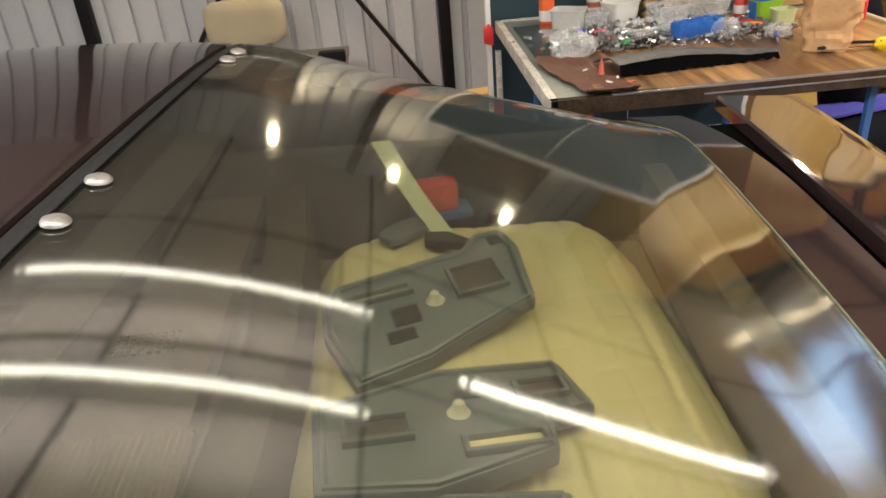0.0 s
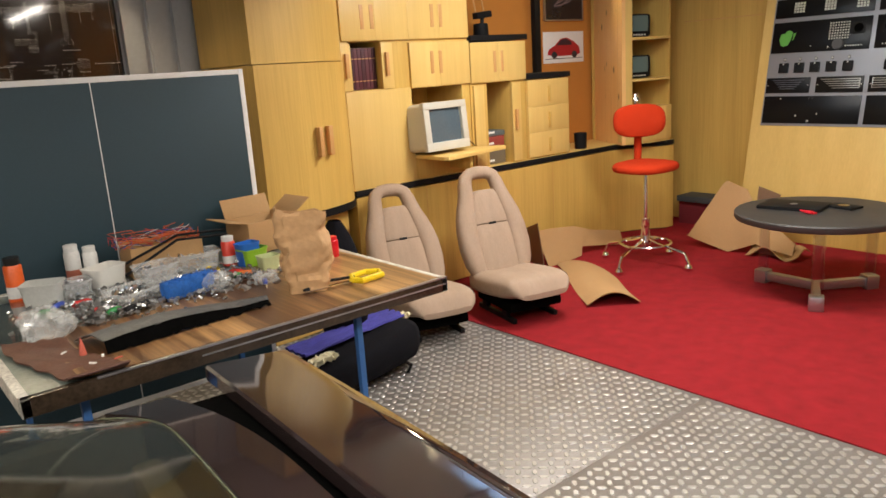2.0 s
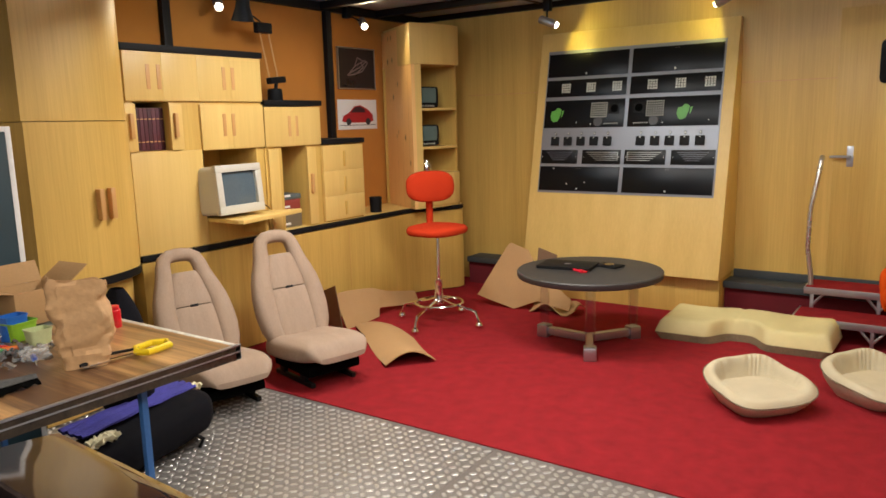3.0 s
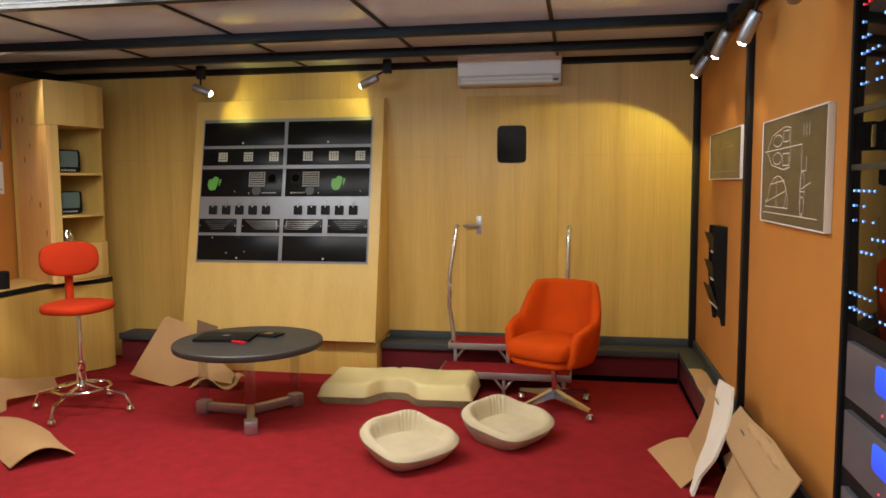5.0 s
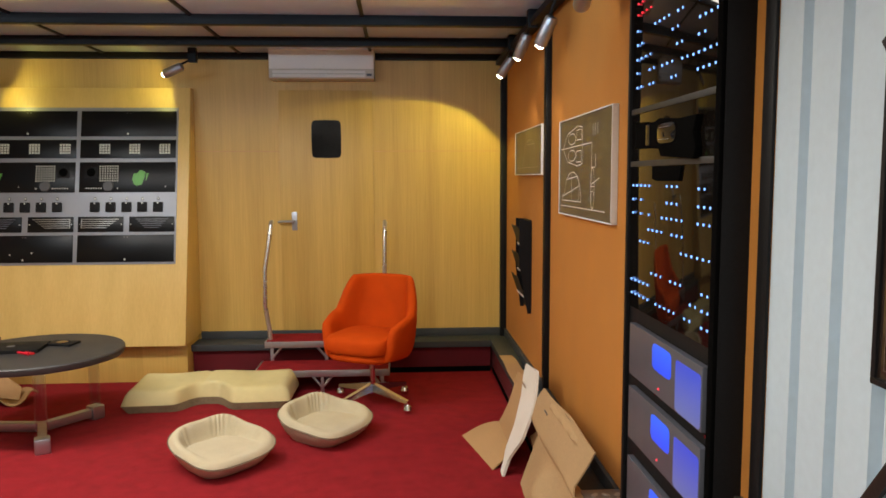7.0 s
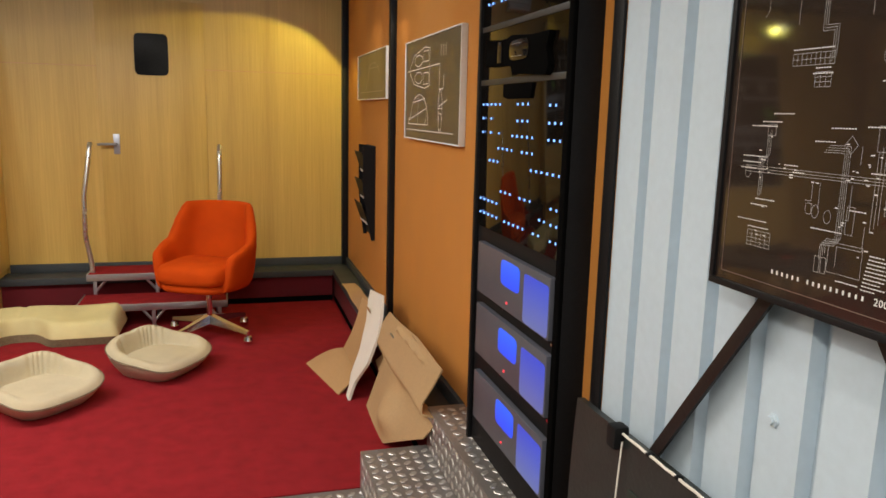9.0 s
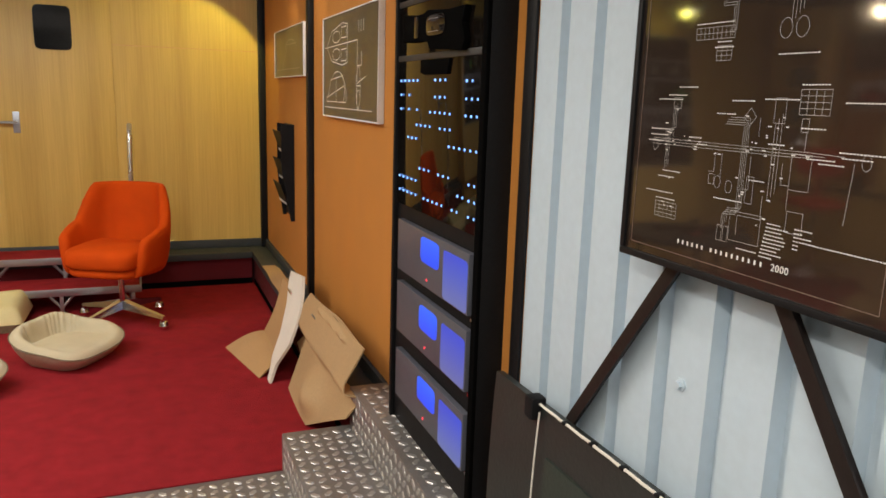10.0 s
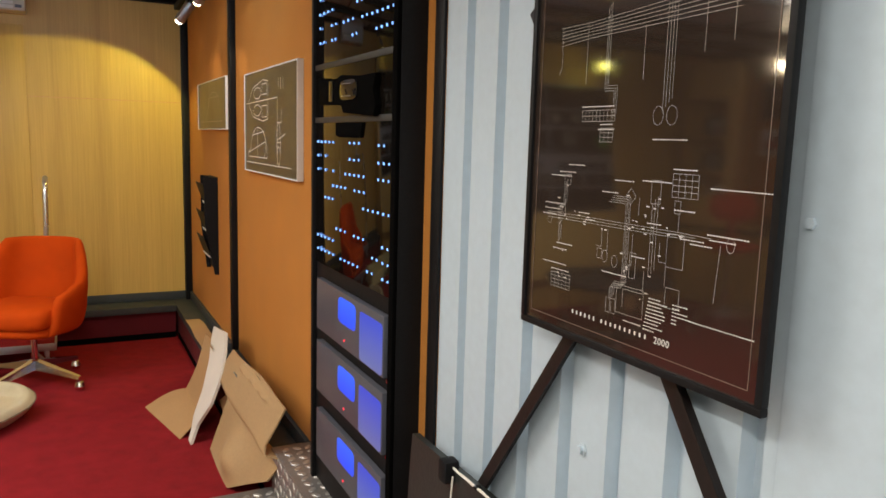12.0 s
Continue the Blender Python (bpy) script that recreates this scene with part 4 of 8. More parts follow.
BLUE_WINDOW = screen_glow("blue_window", (0.002, 0.060, 0.95), (0.008, 0.13, 1.0), 1.3, 1)
PALE_WINDOW = screen_glow("pale_blue_window", (0.17, 0.21, 0.55), (0.03, 0.09, 0.90), 0.85, 1)
for z0, z1 in ((0.917, 1.092), (0.694, 0.874), (0.452, 0.627)):
    un = part("unit", box(0.098, 0.710, z0, z1, D - 0.01, D + 0.012, 0.003), GREY_PANEL, rk, "grey rack unit with two blue windows")
    part("blue_window", prism(oval(0.160, 0.082, 24, 6, 0.410, z0 + 0.117), 0.002, Matrix.Translation((0, 0, D + 0.011))), BLUE_WINDOW, un, "bright blue lit window")
    part("pale_window", prism(oval(0.180, 0.148, 24, 14, 0.615, z0 + 0.078), 0.002, Matrix.Translation((0, 0, D + 0.011))), PALE_WINDOW, un, "pale blue lit window")
    part("red_lamp", prism(oval(0.008, 0.008, 8, 2, 0.390, z0 + 0.026), 0.002, Matrix.Translation((0, 0, D + 0.012))), LED_RED, un)
    for sx in (0.30, 0.69):
        part("screw", prism(oval(0.010, 0.010, 8, 2, sx, z0 - 0.018), 0.003, Matrix.Translation((0, 0, D - 0.012))), CHROME, rk)

# ---- chequer plate steps under the rack ----
def plate_step(name, x0, x1, y0, y1, z0, z1):
    ob = structure(name, box(x0, x1, y0, y1, z0, z1, 0.004), PLATE, "chequer plate step below the rack", "step")
    r = new("tread_relief", lozenge_field(x0 + 0.005, x1, y0, y1, z1))
    r.parent = ob
    mm = Matrix.Translation((0, y1, 0)) @ Matrix(((1, 0, 0, 0), (0, 0, 1, 0), (0, -1, 0, 0), (0, 0, 0, 1)))
    r2 = new("tread_relief", lozenge_field(x0, x1, -z1, -z0, 0.0, m=mm))
    r2.parent = ob
    mx = Matrix.Translation((x1, 0, 0)) @ Matrix(((0, 0, 1, 0), (1, 0, 0, 0), (0, 1, 0, 0), (0, 0, 0, 1)))
    r3 = new("tread_relief", lozenge_field(y0, y1, z0, z1, 0.0, m=mx))
    r3.parent = ob
    for q in (r, r2, r3):
        q["kind"] = "stuff"


plate_step("step_1", 0.9, 3.005, -0.79, -0.51, 0.0, 0.160)
plate_step("step_2", 0.9, 3.005, YR + 0.002, -0.79, 0.0, 0.328)

# ---- wiring posters and braces on the metal walls ----
GLASS_BLACK = mat("poster_brown_black", (0.028, 0.019, 0.015), 0.07, var=0.1, bump=0.0, rough_var=0.02, coat=0.6)


def wiring_strokes(seed):
    """A car wiring diagram: two looms, branches, boxes, tables and rows of tiny marks."""
    rnd = random.Random(seed)
    fine, tiny = [], []

    def marks(x, y, n, step=0.0052):
        for i in range(n):
            tiny.append([(x + i * step, y), (x + i * step + 0.0038, y)])

    def table(x, y, w, h, nx, ny):
        for i in range(nx + 1):
            fine.append([(x + w * i / nx, y), (x + w * i / nx, y + h)])
        for j in range(ny + 1):
            fine.append([(x, y + h * j / ny), (x + w, y + h * j / ny)])
        marks(x, y + h + 0.006, int(w / 0.0052))

    def bundle(pts, n, gap):
        for k in range(n):
            d = (k - (n - 1) / 2) * gap
            fine.append([(x + d, y + d) for x, y in pts])

    for k in range(3):
        fine.append([(0.068, 0.209 + 0.0050 * k), (0.36 + 0.02 * k, 0.210 + 0.0042 * k), (0.40 + 0.03 * k, 0.211 + 0.0030 * k)])
    for k in range(6):
        fine.append([(0.085, 0.508 + 0.006 * k), (0.17, 0.514 + 0.005 * k), (0.48, 0.522 + 0.007 * k)])
    bundle([(0.245, 0.255), (0.285, 0.255), (0.285, 0.120), (0.258, 0.118), (0.258, 0.095)], 4, 0.0035)
    bundle([(0.345, 0.262), (0.345, 0.15)], 3, 0.006)
    bundle([(0.120, 0.275), (0.120, 0.235), (0.108, 0.232), (0.108, 0.17)], 3, 0.004)
    bundle([(0.355, 0.60), (0.355, 0.40)], 4, 0.006)
    bundle([(0.215, 0.56), (0.215, 0.43), (0.238, 0.43), (0.238, 0.385)], 3, 0.004)
    for pts in ([(0.330, 0.15), (0.330, 0.115), (0.285, 0.115), (0.285, 0.085)], [(0.36, 0.20), (0.36, 0.17), (0.375, 0.17), (0.375, 0.135)], [(0.395, 0.245), (0.395, 0.218)], [(0.475, 0.21), (0.470, 0.13)], [(0.31, 0.235), (0.31, 0.262)],
                [(0.225, 0.205), (0.225, 0.175), (0.212, 0.175)], [(0.24, 0.205), (0.24, 0.165)], [(0.30, 0.205), (0.30, 0.155), (0.292, 0.155)], [(0.16, 0.54), (0.16, 0.44)], [(0.42, 0.55), (0.42, 0.47)], [(0.47, 0.56), (0.47, 0.48)], [(0.09, 0.54), (0.09, 0.47), (0.082, 0.46)], [(0.30, 0.52), (0.30, 0.44)]):
        fine.append(pts)
    for x, y, w, h in ((0.375, 0.165, 0.034, 0.05), (0.378, 0.105, 0.028, 0.03), (0.27, 0.075, 0.062, 0.045), (0.296, 0.135, 0.014, 0.04), (0.245, 0.07, 0.010, 0.024), (0.258, 0.07, 0.010, 0.024), (0.215, 0.155, 0.012, 0.016), (0.115, 0.27, 0.018, 0.018), (0.385, 0.245, 0.012, 0.018), (0.335, 0.255, 0.02, 0.035), (0.10, 0.215, 0.02, 0.02)):
        fine.append([(x, y), (x + w, y), (x + w, y + h), (x, y + h), (x, y)])
    fine.append([(0.29, 0.275), (0.302, 0.262), (0.29, 0.249), (0.278, 0.262), (0.29, 0.275)])
    for x in (0.338, 0.366):
        fine.append(arc(x, 0.385, 0.011, 0.014, 0, 360, 14))
    for x, y in ((0.075, 0.208), (0.492, 0.212), (0.235, 0.16), (0.26, 0.155)):
        fine.append(arc(x, y, 0.007, 0.010, 0, 360, 12))
    table(0.088, 0.085, 0.056, 0.026, 5, 4)
    table(0.378, 0.268, 0.05, 0.034, 4, 4)
    table(0.155, 0.378, 0.085, 0.018, 9, 2)
    table(0.205, 0.345, 0.032, 0.022, 3, 3)
    for j in range(10):
        marks(0.345 - 0.001 * j, 0.112 - j * 0.0055, rnd.randint(4, 8))
        marks(0.395, 0.112 - j * 0.0055, rnd.randint(2, 8) if j < 6 else 0)
    for x, y, n in ((0.075, 0.285, 12), (0.10, 0.292, 9), (0.06, 0.235, 10), (0.06, 0.225, 9), (0.055, 0.215, 8), (0.25, 0.285, 9), (0.315, 0.288, 12), (0.45, 0.285, 22), (0.45, 0.222, 14), (0.455, 0.215, 9), (0.43, 0.095, 22), (0.06, 0.128, 14), (0.09, 0.155, 8), (0.23, 0.135, 12), (0.29, 0.065, 8), (0.33, 0.35, 12), (0.36, 0.35, 8), (0.30, 0.17, 6), (0.22, 0.265, 8), (0.385, 0.25, 8), (0.125, 0.305, 9), (0.10, 0.165, 9), (0.16, 0.225, 6), (0.18, 0.215, 5), (0.33, 0.225, 6), (0.40, 0.21, 9), (0.42, 0.205, 8), (0.20, 0.365, 8)):
        marks(x, y, n)
    for k in range(16):
        x, y = rnd.uniform(0.09, 0.45), 0.2145 + rnd.uniform(-0.012, 0.012)
        tiny.append([(x, y), (x + rnd.uniform(0.002, 0.008), y)])
    for k in range(30):
        x, y = rnd.choice((0.108, 0.12, 0.285, 0.345, 0.33, 0.355)) + rnd.uniform(-0.012, 0.012), rnd.uniform(0.10, 0.27)
        tiny.append([(x, y), (x + rnd.uniform(0.003, 0.007), y)])
    return fine, tiny


def wiring_poster(m, w, h, seed, label, title=True):
    t = thing("wiring_poster", m, label, "poster")
    for r in ((0, w, 0, 0.012, 0.016, 0.03), (0, w, h - 0.012, h, 0.016, 0.03), (0, 0.012, 0.012, h - 0.012, 0.016, 0.03), (w - 0.012, w, 0.012, h - 0.012, 0.016, 0.03)):
        part("frame_bar", box(*r, 0.002), BLACK_PAINT, t)
    part("sheet", box(0.012, w - 0.012, 0.012, h - 0.012, 0.016, 0.024, 0), GLASS_BLACK, t, "brown-black glossy print")
    fine, tiny = wiring_strokes(seed)
    k = w / 0.567
    line_art("wiring_diagram", [[(x * k, y * h / 0.82) for x, y in s] for s in fine], PRINT_GREY, t, 0.0246, 0.0003, "fine white wiring diagram")
    tagged(line_art("printed_text", [[(x * k, y * h / 0.82) for x, y in s] for s in tiny], DRAW_WHITE, t, 0.0248, 0.0008), kind="stuff")
    part("wall_block", box(w * 0.3, w * 0.7, h * 0.42, h * 0.58, -0.045, 0.016, 0.002), BLACK_PAINT, t)
    b = 0.028
    line_art("border_line", [[(b, b), (w - b, b), (w - b, h - b), (b, h - b), (b, b)]], colored("border_brown", (0.16, 0.11, 0.09)), t, 0.0246, 0.0007)
    if title:
        # the name as bars of the letters' size, then the number
        bm = bmesh.new()
        x = 0.156
        for n in (6, 10):
            for q in range(n):
                add_box(bm, x, x + 0.0030, 0.0475, 0.0540, 0.0243, 0.0250)
                x += 0.0117
            x += 0.009
        part("title_bars", bm, DRAW_WHITE, t)
        c = bpy.data.curves.new("title_number", "FONT")
        c.body, c.size, c.space_character, c.extrude = "2000", 0.0150, 1.12, 0.0003
        tmp = new("title_tmp", c)
        me = bpy.data.meshes.new_from_object(tmp.evaluated_get(bpy.context.evaluated_depsgraph_get()))
        bpy.data.objects.remove(tmp)
        me.materials.clear()
        me.materials.append(DRAW_WHITE)
        num = new("title_number", me)
        num.parent = t
        num.matrix_local = Matrix.Translation((x, 0.046, 0.0248))
    return t


wiring_poster(on_right(1.346, 1.231, 0.045), 0.567, 0.82, 3, "framed black wiring diagram poster with white lines")
wiring_poster(on_left(-1.10, 1.15, YL - 0.045), 0.75, 1.0, 5, "framed dark wiring diagram poster on the grey wall", False)
wiring_poster(on_left(0.80, 1.35, YL - 0.045), 0.72, 0.95, 8, "framed dark circuit poster behind the upright board", False)


def brace(p0, p1, y, label="dark steel diagonal wall brace"):
    (x0, z0), (x1, z1) = p0, p1
    d = math.hypot(x1 - x0, z1 - z0)
    a = math.degrees(math.atan2(z1 - z0, x1 - x0))
    t = thing("wall_brace", Matrix.Translation((x0, y, z0)) @ pose(0, 0, 0, 0, -a, 0), label, "brace", "wall braces")
    part("web", box(0, d, -0.02, 0.014, -0.015, -0.010, 0.001), BROWN_STEEL, t)
    part("flange", box(0, d, 0.014, 0.019, -0.015, 0.013, 0.001), BROWN_STEEL, t)


for (a, b) in (((1.86, 0.335), (0.80, 1.828)), ((0.365, 0.335), (1.40, 1.825))):
    brace(a, b, YR + 0.022)
for (a, b) in (((-1.62, 0.02), (-0.72, 1.35)), ((0.20, 0.02), (-0.72, 1.35))):
    brace(a, b, YL - 0.022)
# wall bolts
for x, z in ((1.226, 1.001), (0.785, 1.479), (0.785, 0.985)):
    bt = thing("wall_bolt", on_right(x, z), "small painted bolt in the metal wall", "bolt", "wall bolts")
    part("bolt_head", lathe([(0.0, 0.0), (0.013, 0.0), (0.013, 0.003), (0.008, 0.004), (0.008, 0.011), (0.0, 0.012)], 6), BLUE_WALL, bt)
structure("trim_flange", box(0.30, 0.803, YR, YR + 0.006, 0, ZC, 0.002), BLUE_WALL, "blue-grey flange of the sheet wall", "trim")

# ---- cabinet wall ----
YC = 4.222


def handle_pair(parent, x, z, y=YC, gap=0.075, h=0.15):
    for s in (-0.5, 0.5):
        part("handle", box(x + s * gap - 0.014, x + s * gap + 0.014, y - 0.022, y, z - h / 2, z + h / 2, 0.004), HANDLE_WOOD, parent, "reddish wooden handle")


def door_leaf(parent, x0, x1, z0, z1, y=YC, mt=None):
    return part("cabinet_door", box(x0 + 0.0005, x1 - 0.0005, y - 0.018, y, z0 + 0.001, z1 - 0.001, 0.0008), mt or ASH_PALE, parent)


def cap(parent, x0, x1, z, y=YC - 0.02):
    part("black_cap", box(x0, x1, y - 0.01, YL - 0.02, z - 0.04, z, 0.003), BLACK_PLASTIC, parent, "black top strip")


# tall rounded cupboard
tall = thing("tall_cupboard", Matrix.Translation((0, 0, 0)), "tall ash veneer cupboard with a bowed front", "cupboard")
front = [(2.715, YL - 0.02), (2.715, YC + 0.02)] + [(1.98 + 0.735 * math.cos(a), YC + 0.02 - 0.30 * math.sin(a)) for a in np.linspace(0.0, math.pi / 2, 14)][1:] + [(1.95, YL - 0.10)]
part("lower_carcass", prism(front, 1.615 - 0.76, Matrix.Translation((0, 0, 0.76))), ASH, tall)
part("upper_carcass", prism([(x, y + 0.012 if y < YL - 0.2 else y) for x, y in front], ZC - 0.10 - 1.62, Matrix.Translation((0, 0, 1.62))), ASH, tall)
part("base_strip", prism([(x, y - 0.008 if y < YL - 0.2 else y) for x, y in front], 0.045, Matrix.Translation((0, 0, 0.715))), BLACK_PLASTIC, tall, "black band")
part("base", prism([(x - 0.03, y + 0.05 if y < YL - 0.2 else y) for x, y in front], 0.705, Matrix.Translation((0, 0, 0.01))), ASH, tall)
for hx, hy in ((2.44, 3.985), (2.36, 3.96)):
    part("handle", box(hx - 0.014, hx + 0.014, hy - 0.022, hy + 0.04, 1.08, 1.25, 0.004), HANDLE_WOOD, tall, "reddish wooden handle")

# unit a: two upper doors, books, sliding doors, screen niche
ua = thing("wall_cabinet", Matrix.Translation((0, 0, 0)), "ash cabinet with a book niche and a screen niche", "cabinet", "cabinets on the counter")
Yb = YL - 0.02
for r in ((2.72, 3.775, YC, Yb, 1.73, 2.03), (2.72, 2.775, YC, Yb, 0.80, 1.73), (2.775, 3.02, YC, Yb, 0.80, 1.43), (3.02, 3.24, YC, Yb, 0.80, 1.73), (3.24, 3.775, YC, Yb, 1.415, 1.73), (3.705, 3.775, YC, Yb, 0.80, 1.415),
                       (3.24, 3.705, YC, Yb, 0.80, 0.945), (2.775, 3.02, Yb - 0.05, Yb, 1.43, 1.73), (3.24, 3.705, Yb - 0.03, Yb, 0.945, 1.415)):
    part("carcass_panel", box(*r, 0.0015), ASH, ua)
for x0, x1 in ((2.72, 3.245), (3.245, 3.775)):
    door_leaf(ua, x0, (x0 + x1) / 2, 1.735, 2.03)
    door_leaf(ua, (x0 + x1) / 2, x1, 1.735, 2.03)
handle_pair(ua, 2.92, 1.88)
handle_pair(ua, 3.49, 1.885)
door_leaf(ua, 3.245, 3.50, 1.42, 1.715)
door_leaf(ua, 3.50, 3.775, 1.42, 1.715)
handle_pair(ua, 3.47, 1.58)
door_leaf(ua, 2.70, 2.775, 1.43, 1.72, YC - 0.005)
door_leaf(ua, 3.01, 3.10, 1.43, 1.72, YC - 0.005)
door_leaf(ua, 2.72, 3.235, 0.80, 1.425, YC)
for hx in (2.735, 3.045):
    part("handle", box(hx - 0.012, hx + 0.012, YC - 0.045, YC - 0.02, 1.51, 1.66, 0.004), HANDLE_WOOD, ua, "reddish wooden handle")
cap(ua, 2.705, 3.79, 2.072)
# books
BOOK = [colored("book_maroon_%s" % s, c, 0.6) for s, c in (("a", (0.075, 0.012, 0.022)), ("b", (0.055, 0.010, 0.018)), ("c", (0.095, 0.020, 0.030)))]
for k in range(8):
    x0 = 2.785 + k * 0.0285
    bk = thing("book", Matrix.Translation((x0, YC + 0.05, 1.434)), "maroon cloth-bound book in the niche", "book", "books in the niche")
    part("cover", boxes((0, 0.0035, 0, 0.19, 0, 0.262), (0.0225, 0.026, 0, 0.19, 0, 0.262), (0, 0.026, -0.003, 0.002, 0, 0.262), bev=0.001), BOOK[k % 3], bk)
    part("pages", box(0.0035, 0.0225, 0.002, 0.18, 0.004, 0.256, 0), BEIGE_PLASTIC, bk)
    for tz in (0.05, 0.19):
        part("title_bar", box(0.004, 0.022, -0.0042, -0.003, tz, tz + 0.006, 0), HANDLE_WOOD, bk)

# unit c: doors above an open niche
uc = thing("wall_cabinet", Matrix.Translation((0, 0, 0)), "ash cabinet with an open niche holding boxes", "cabinet", "cabinets on the counter")
for r in ((3.785, 4.345, YC, Yb, 1.41, 1.70), (3.785, 3.945, YC, Yb, 0.80, 1.41), (4.19, 4.345, YC, Yb, 0.80, 1.41), (3.945, 4.19, Yb - 0.03, Yb, 0.80, 1.41)):
    part("carcass_panel", box(*r, 0.0015), ASH, uc)
door_leaf(uc, 3.785, 4.065, 1.415, 1.70)
door_leaf(uc, 4.065, 4.345, 1.415, 1.70)
handle_pair(uc, 4.06, 1.56)
door_leaf(uc, 4.185, 4.275, 0.81, 1.40, YC - 0.004)
door_leaf(uc, 3.80, 3.90, 0.81, 1.40, YC - 0.004)
part("handle", box(4.205, 4.228, YC - 0.045, YC - 0.02, 1.05, 1.20, 0.004), HANDLE_WOOD, uc)
cap(uc, 3.785, 4.36, 1.748)
for nm, x0, x1, z0, z1, c in (("box_file", 3.96, 4.17, 0.80, 0.92, (0.16, 0.13, 0.09)), ("box_file", 3.96, 4.16, 0.93, 1.01, (0.28, 0.05, 0.04)), ("box_file", 3.97, 4.17, 1.012, 1.05, (0.10, 0.12, 0.12))):
    bx = thing(nm, Matrix.Translation((x0, YC + 0.06, z0)), "worn box file stacked in the niche", "box file", "boxes in the niche")
    part("body", box(0, x1 - x0, 0, 0.22, 0.0, z1 - z0, 0.003), colored("file_%d" % int(z0 * 1000), c), bx)
    part("label", box(0.03, 0.09, -0.002, 0.001, 0.02, 0.036, 0), WHITE_PAINT, bx)

# unit d: three drawers
ud = thing("drawer_cabinet", Matrix.Translation((0, 0, 0)), "small ash cabinet with three drawers", "cabinet", "cabinets on the counter")
part("carcass", box(4.355, 4.83, YC, Yb, 0.80, 1.41, 0.003), ASH, ud)
for z0, z1 in ((0.81, 1.0), (1.0, 1.2), (1.2, 1.405)):
    dr = part("drawer_front", box(4.358, 4.827, YC - 0.018, YC, z0 + 0.0005, z1 - 0.0005, 0.0008), ASH_PALE, ud)
    part("handle", box(4.583, 4.601, YC - 0.034, YC - 0.018, z0 + 0.03, z1 - 0.05, 0.004), ASH, dr)
cap(ud, 4.35, 4.84, 1.452)

# the counter under the cabinets
ct = thing("counter", Matrix.Translation((0, 0, 0)), "long ash veneer counter with a black edge strip", "counter")
cpl = [(2.72, YL - 0.01), (2.72, YC - 0.03), (5.36, YC - 0.03), (5.46, YC - 0.05), (5.58, YC - 0.10), (5.72, YC - 0.19), (5.84, YC - 0.27), (5.93, YC - 0.27), (5.99, YC - 0.19), (6.01, YC - 0.05), (6.01, YL - 0.01)]
part("top_edge", prism([(x, y - 0.006 if y < 4.5 else y) for x, y in cpl], 0.040, Matrix.Translation((0, 0, 0.757)), 0.003), BLACK_PLASTIC, ct, "black worktop edge")
part("worktop", prism([(x, y + 0.004 if y < 4.5 else y) for x, y in cpl], 0.003, Matrix.Translation((0, 0, 0.796))), ASH_PALE, ct)
part("front", prism(cpl, 0.735, Matrix.Translation((0, 0, 0.015))), ASH, ct)
for x in (3.3, 3.95, 4.6, 5.2):
    part("panel_joint", box(x - 0.001, x + 0.001, YC - 0.0315, YC - 0.03, 0.02, 0.75, 0), HANDLE_WOOD, ct)
part("plinth", prism([(x, y + 0.02 if y < 4.5 else y) for x, y in cpl], 0.016), BLACK_PLASTIC, ct)

# monitor on its pull-out shelf
sh = thing("pull_out_shelf", Matrix.Translation((3.47, 4.0, 0.946)), "ash pull-out shelf under the monitor", "shelf")
part("board", prism([(-0.225, 0.36), (-0.235, -0.10), (-0.215, -0.13), (0.42, -0.01), (0.44, 0.02), (0.235, 0.21), (0.235, 0.36)], 0.026, None, 0.003), ASH_PALE, sh)
part("support", box(0.06, 0.09, -0.02, 0.20, -0.10, 0.0, 0.004), ASH, sh)
mo = thing("crt_monitor", pose(3.385, 4.20, 0.976, -5, 0, 4), "beige tube monitor standing in the cabinet niche", "monitor")
part("housing", loft([[(x, -0.14, z + 0.17) for x, z in oval(0.40, 0.325, 24, 9)], [(x, 0.06, z + 0.17) for x, z in oval(0.40, 0.325, 24, 9)], [(x, 0.28, z + 0.16) for x, z in oval(0.28, 0.24, 24, 7)], [(x, 0.34, z + 0.16) for x, z in oval(0.2, 0.18, 24, 6)]]), BEIGE_PLASTIC, mo)
bz = bmesh.new()
for r in ((-0.2, 0.2, -0.175, -0.138, 0.285, 0.332), (-0.2, 0.2, -0.175, -0.138, 0.008, 0.065), (-0.2, -0.15, -0.175, -0.138, 0.065, 0.285), (0.15, 0.2, -0.175, -0.138, 0.065, 0.285)):
    add_box(bz, *r, 0.004)
part("bezel", bz, BEIGE_PLASTIC, mo)
part("screen", sheet(lambda u, v: Vector((-0.152 + 0.304 * u, -0.160 + 0.03 * ((u - 0.5) ** 2 + (v - 0.5) ** 2), 0.063 + 0.224 * v)), 8, 8, 0.004), SCREEN, mo, "dark curved glass screen")
part("button", box(0.12, 0.15, -0.158, -0.154, 0.03, 0.04, 0.001), BEIGE_PLASTIC, mo)
part("cable", tube([(0.20, 0.0, 0.12), (0.25, -0.06, 0.07), (0.30, -0.1, 0.02), (0.33, -0.09, 0.0)], 0.004, 6), BLACK_PLASTIC, mo)

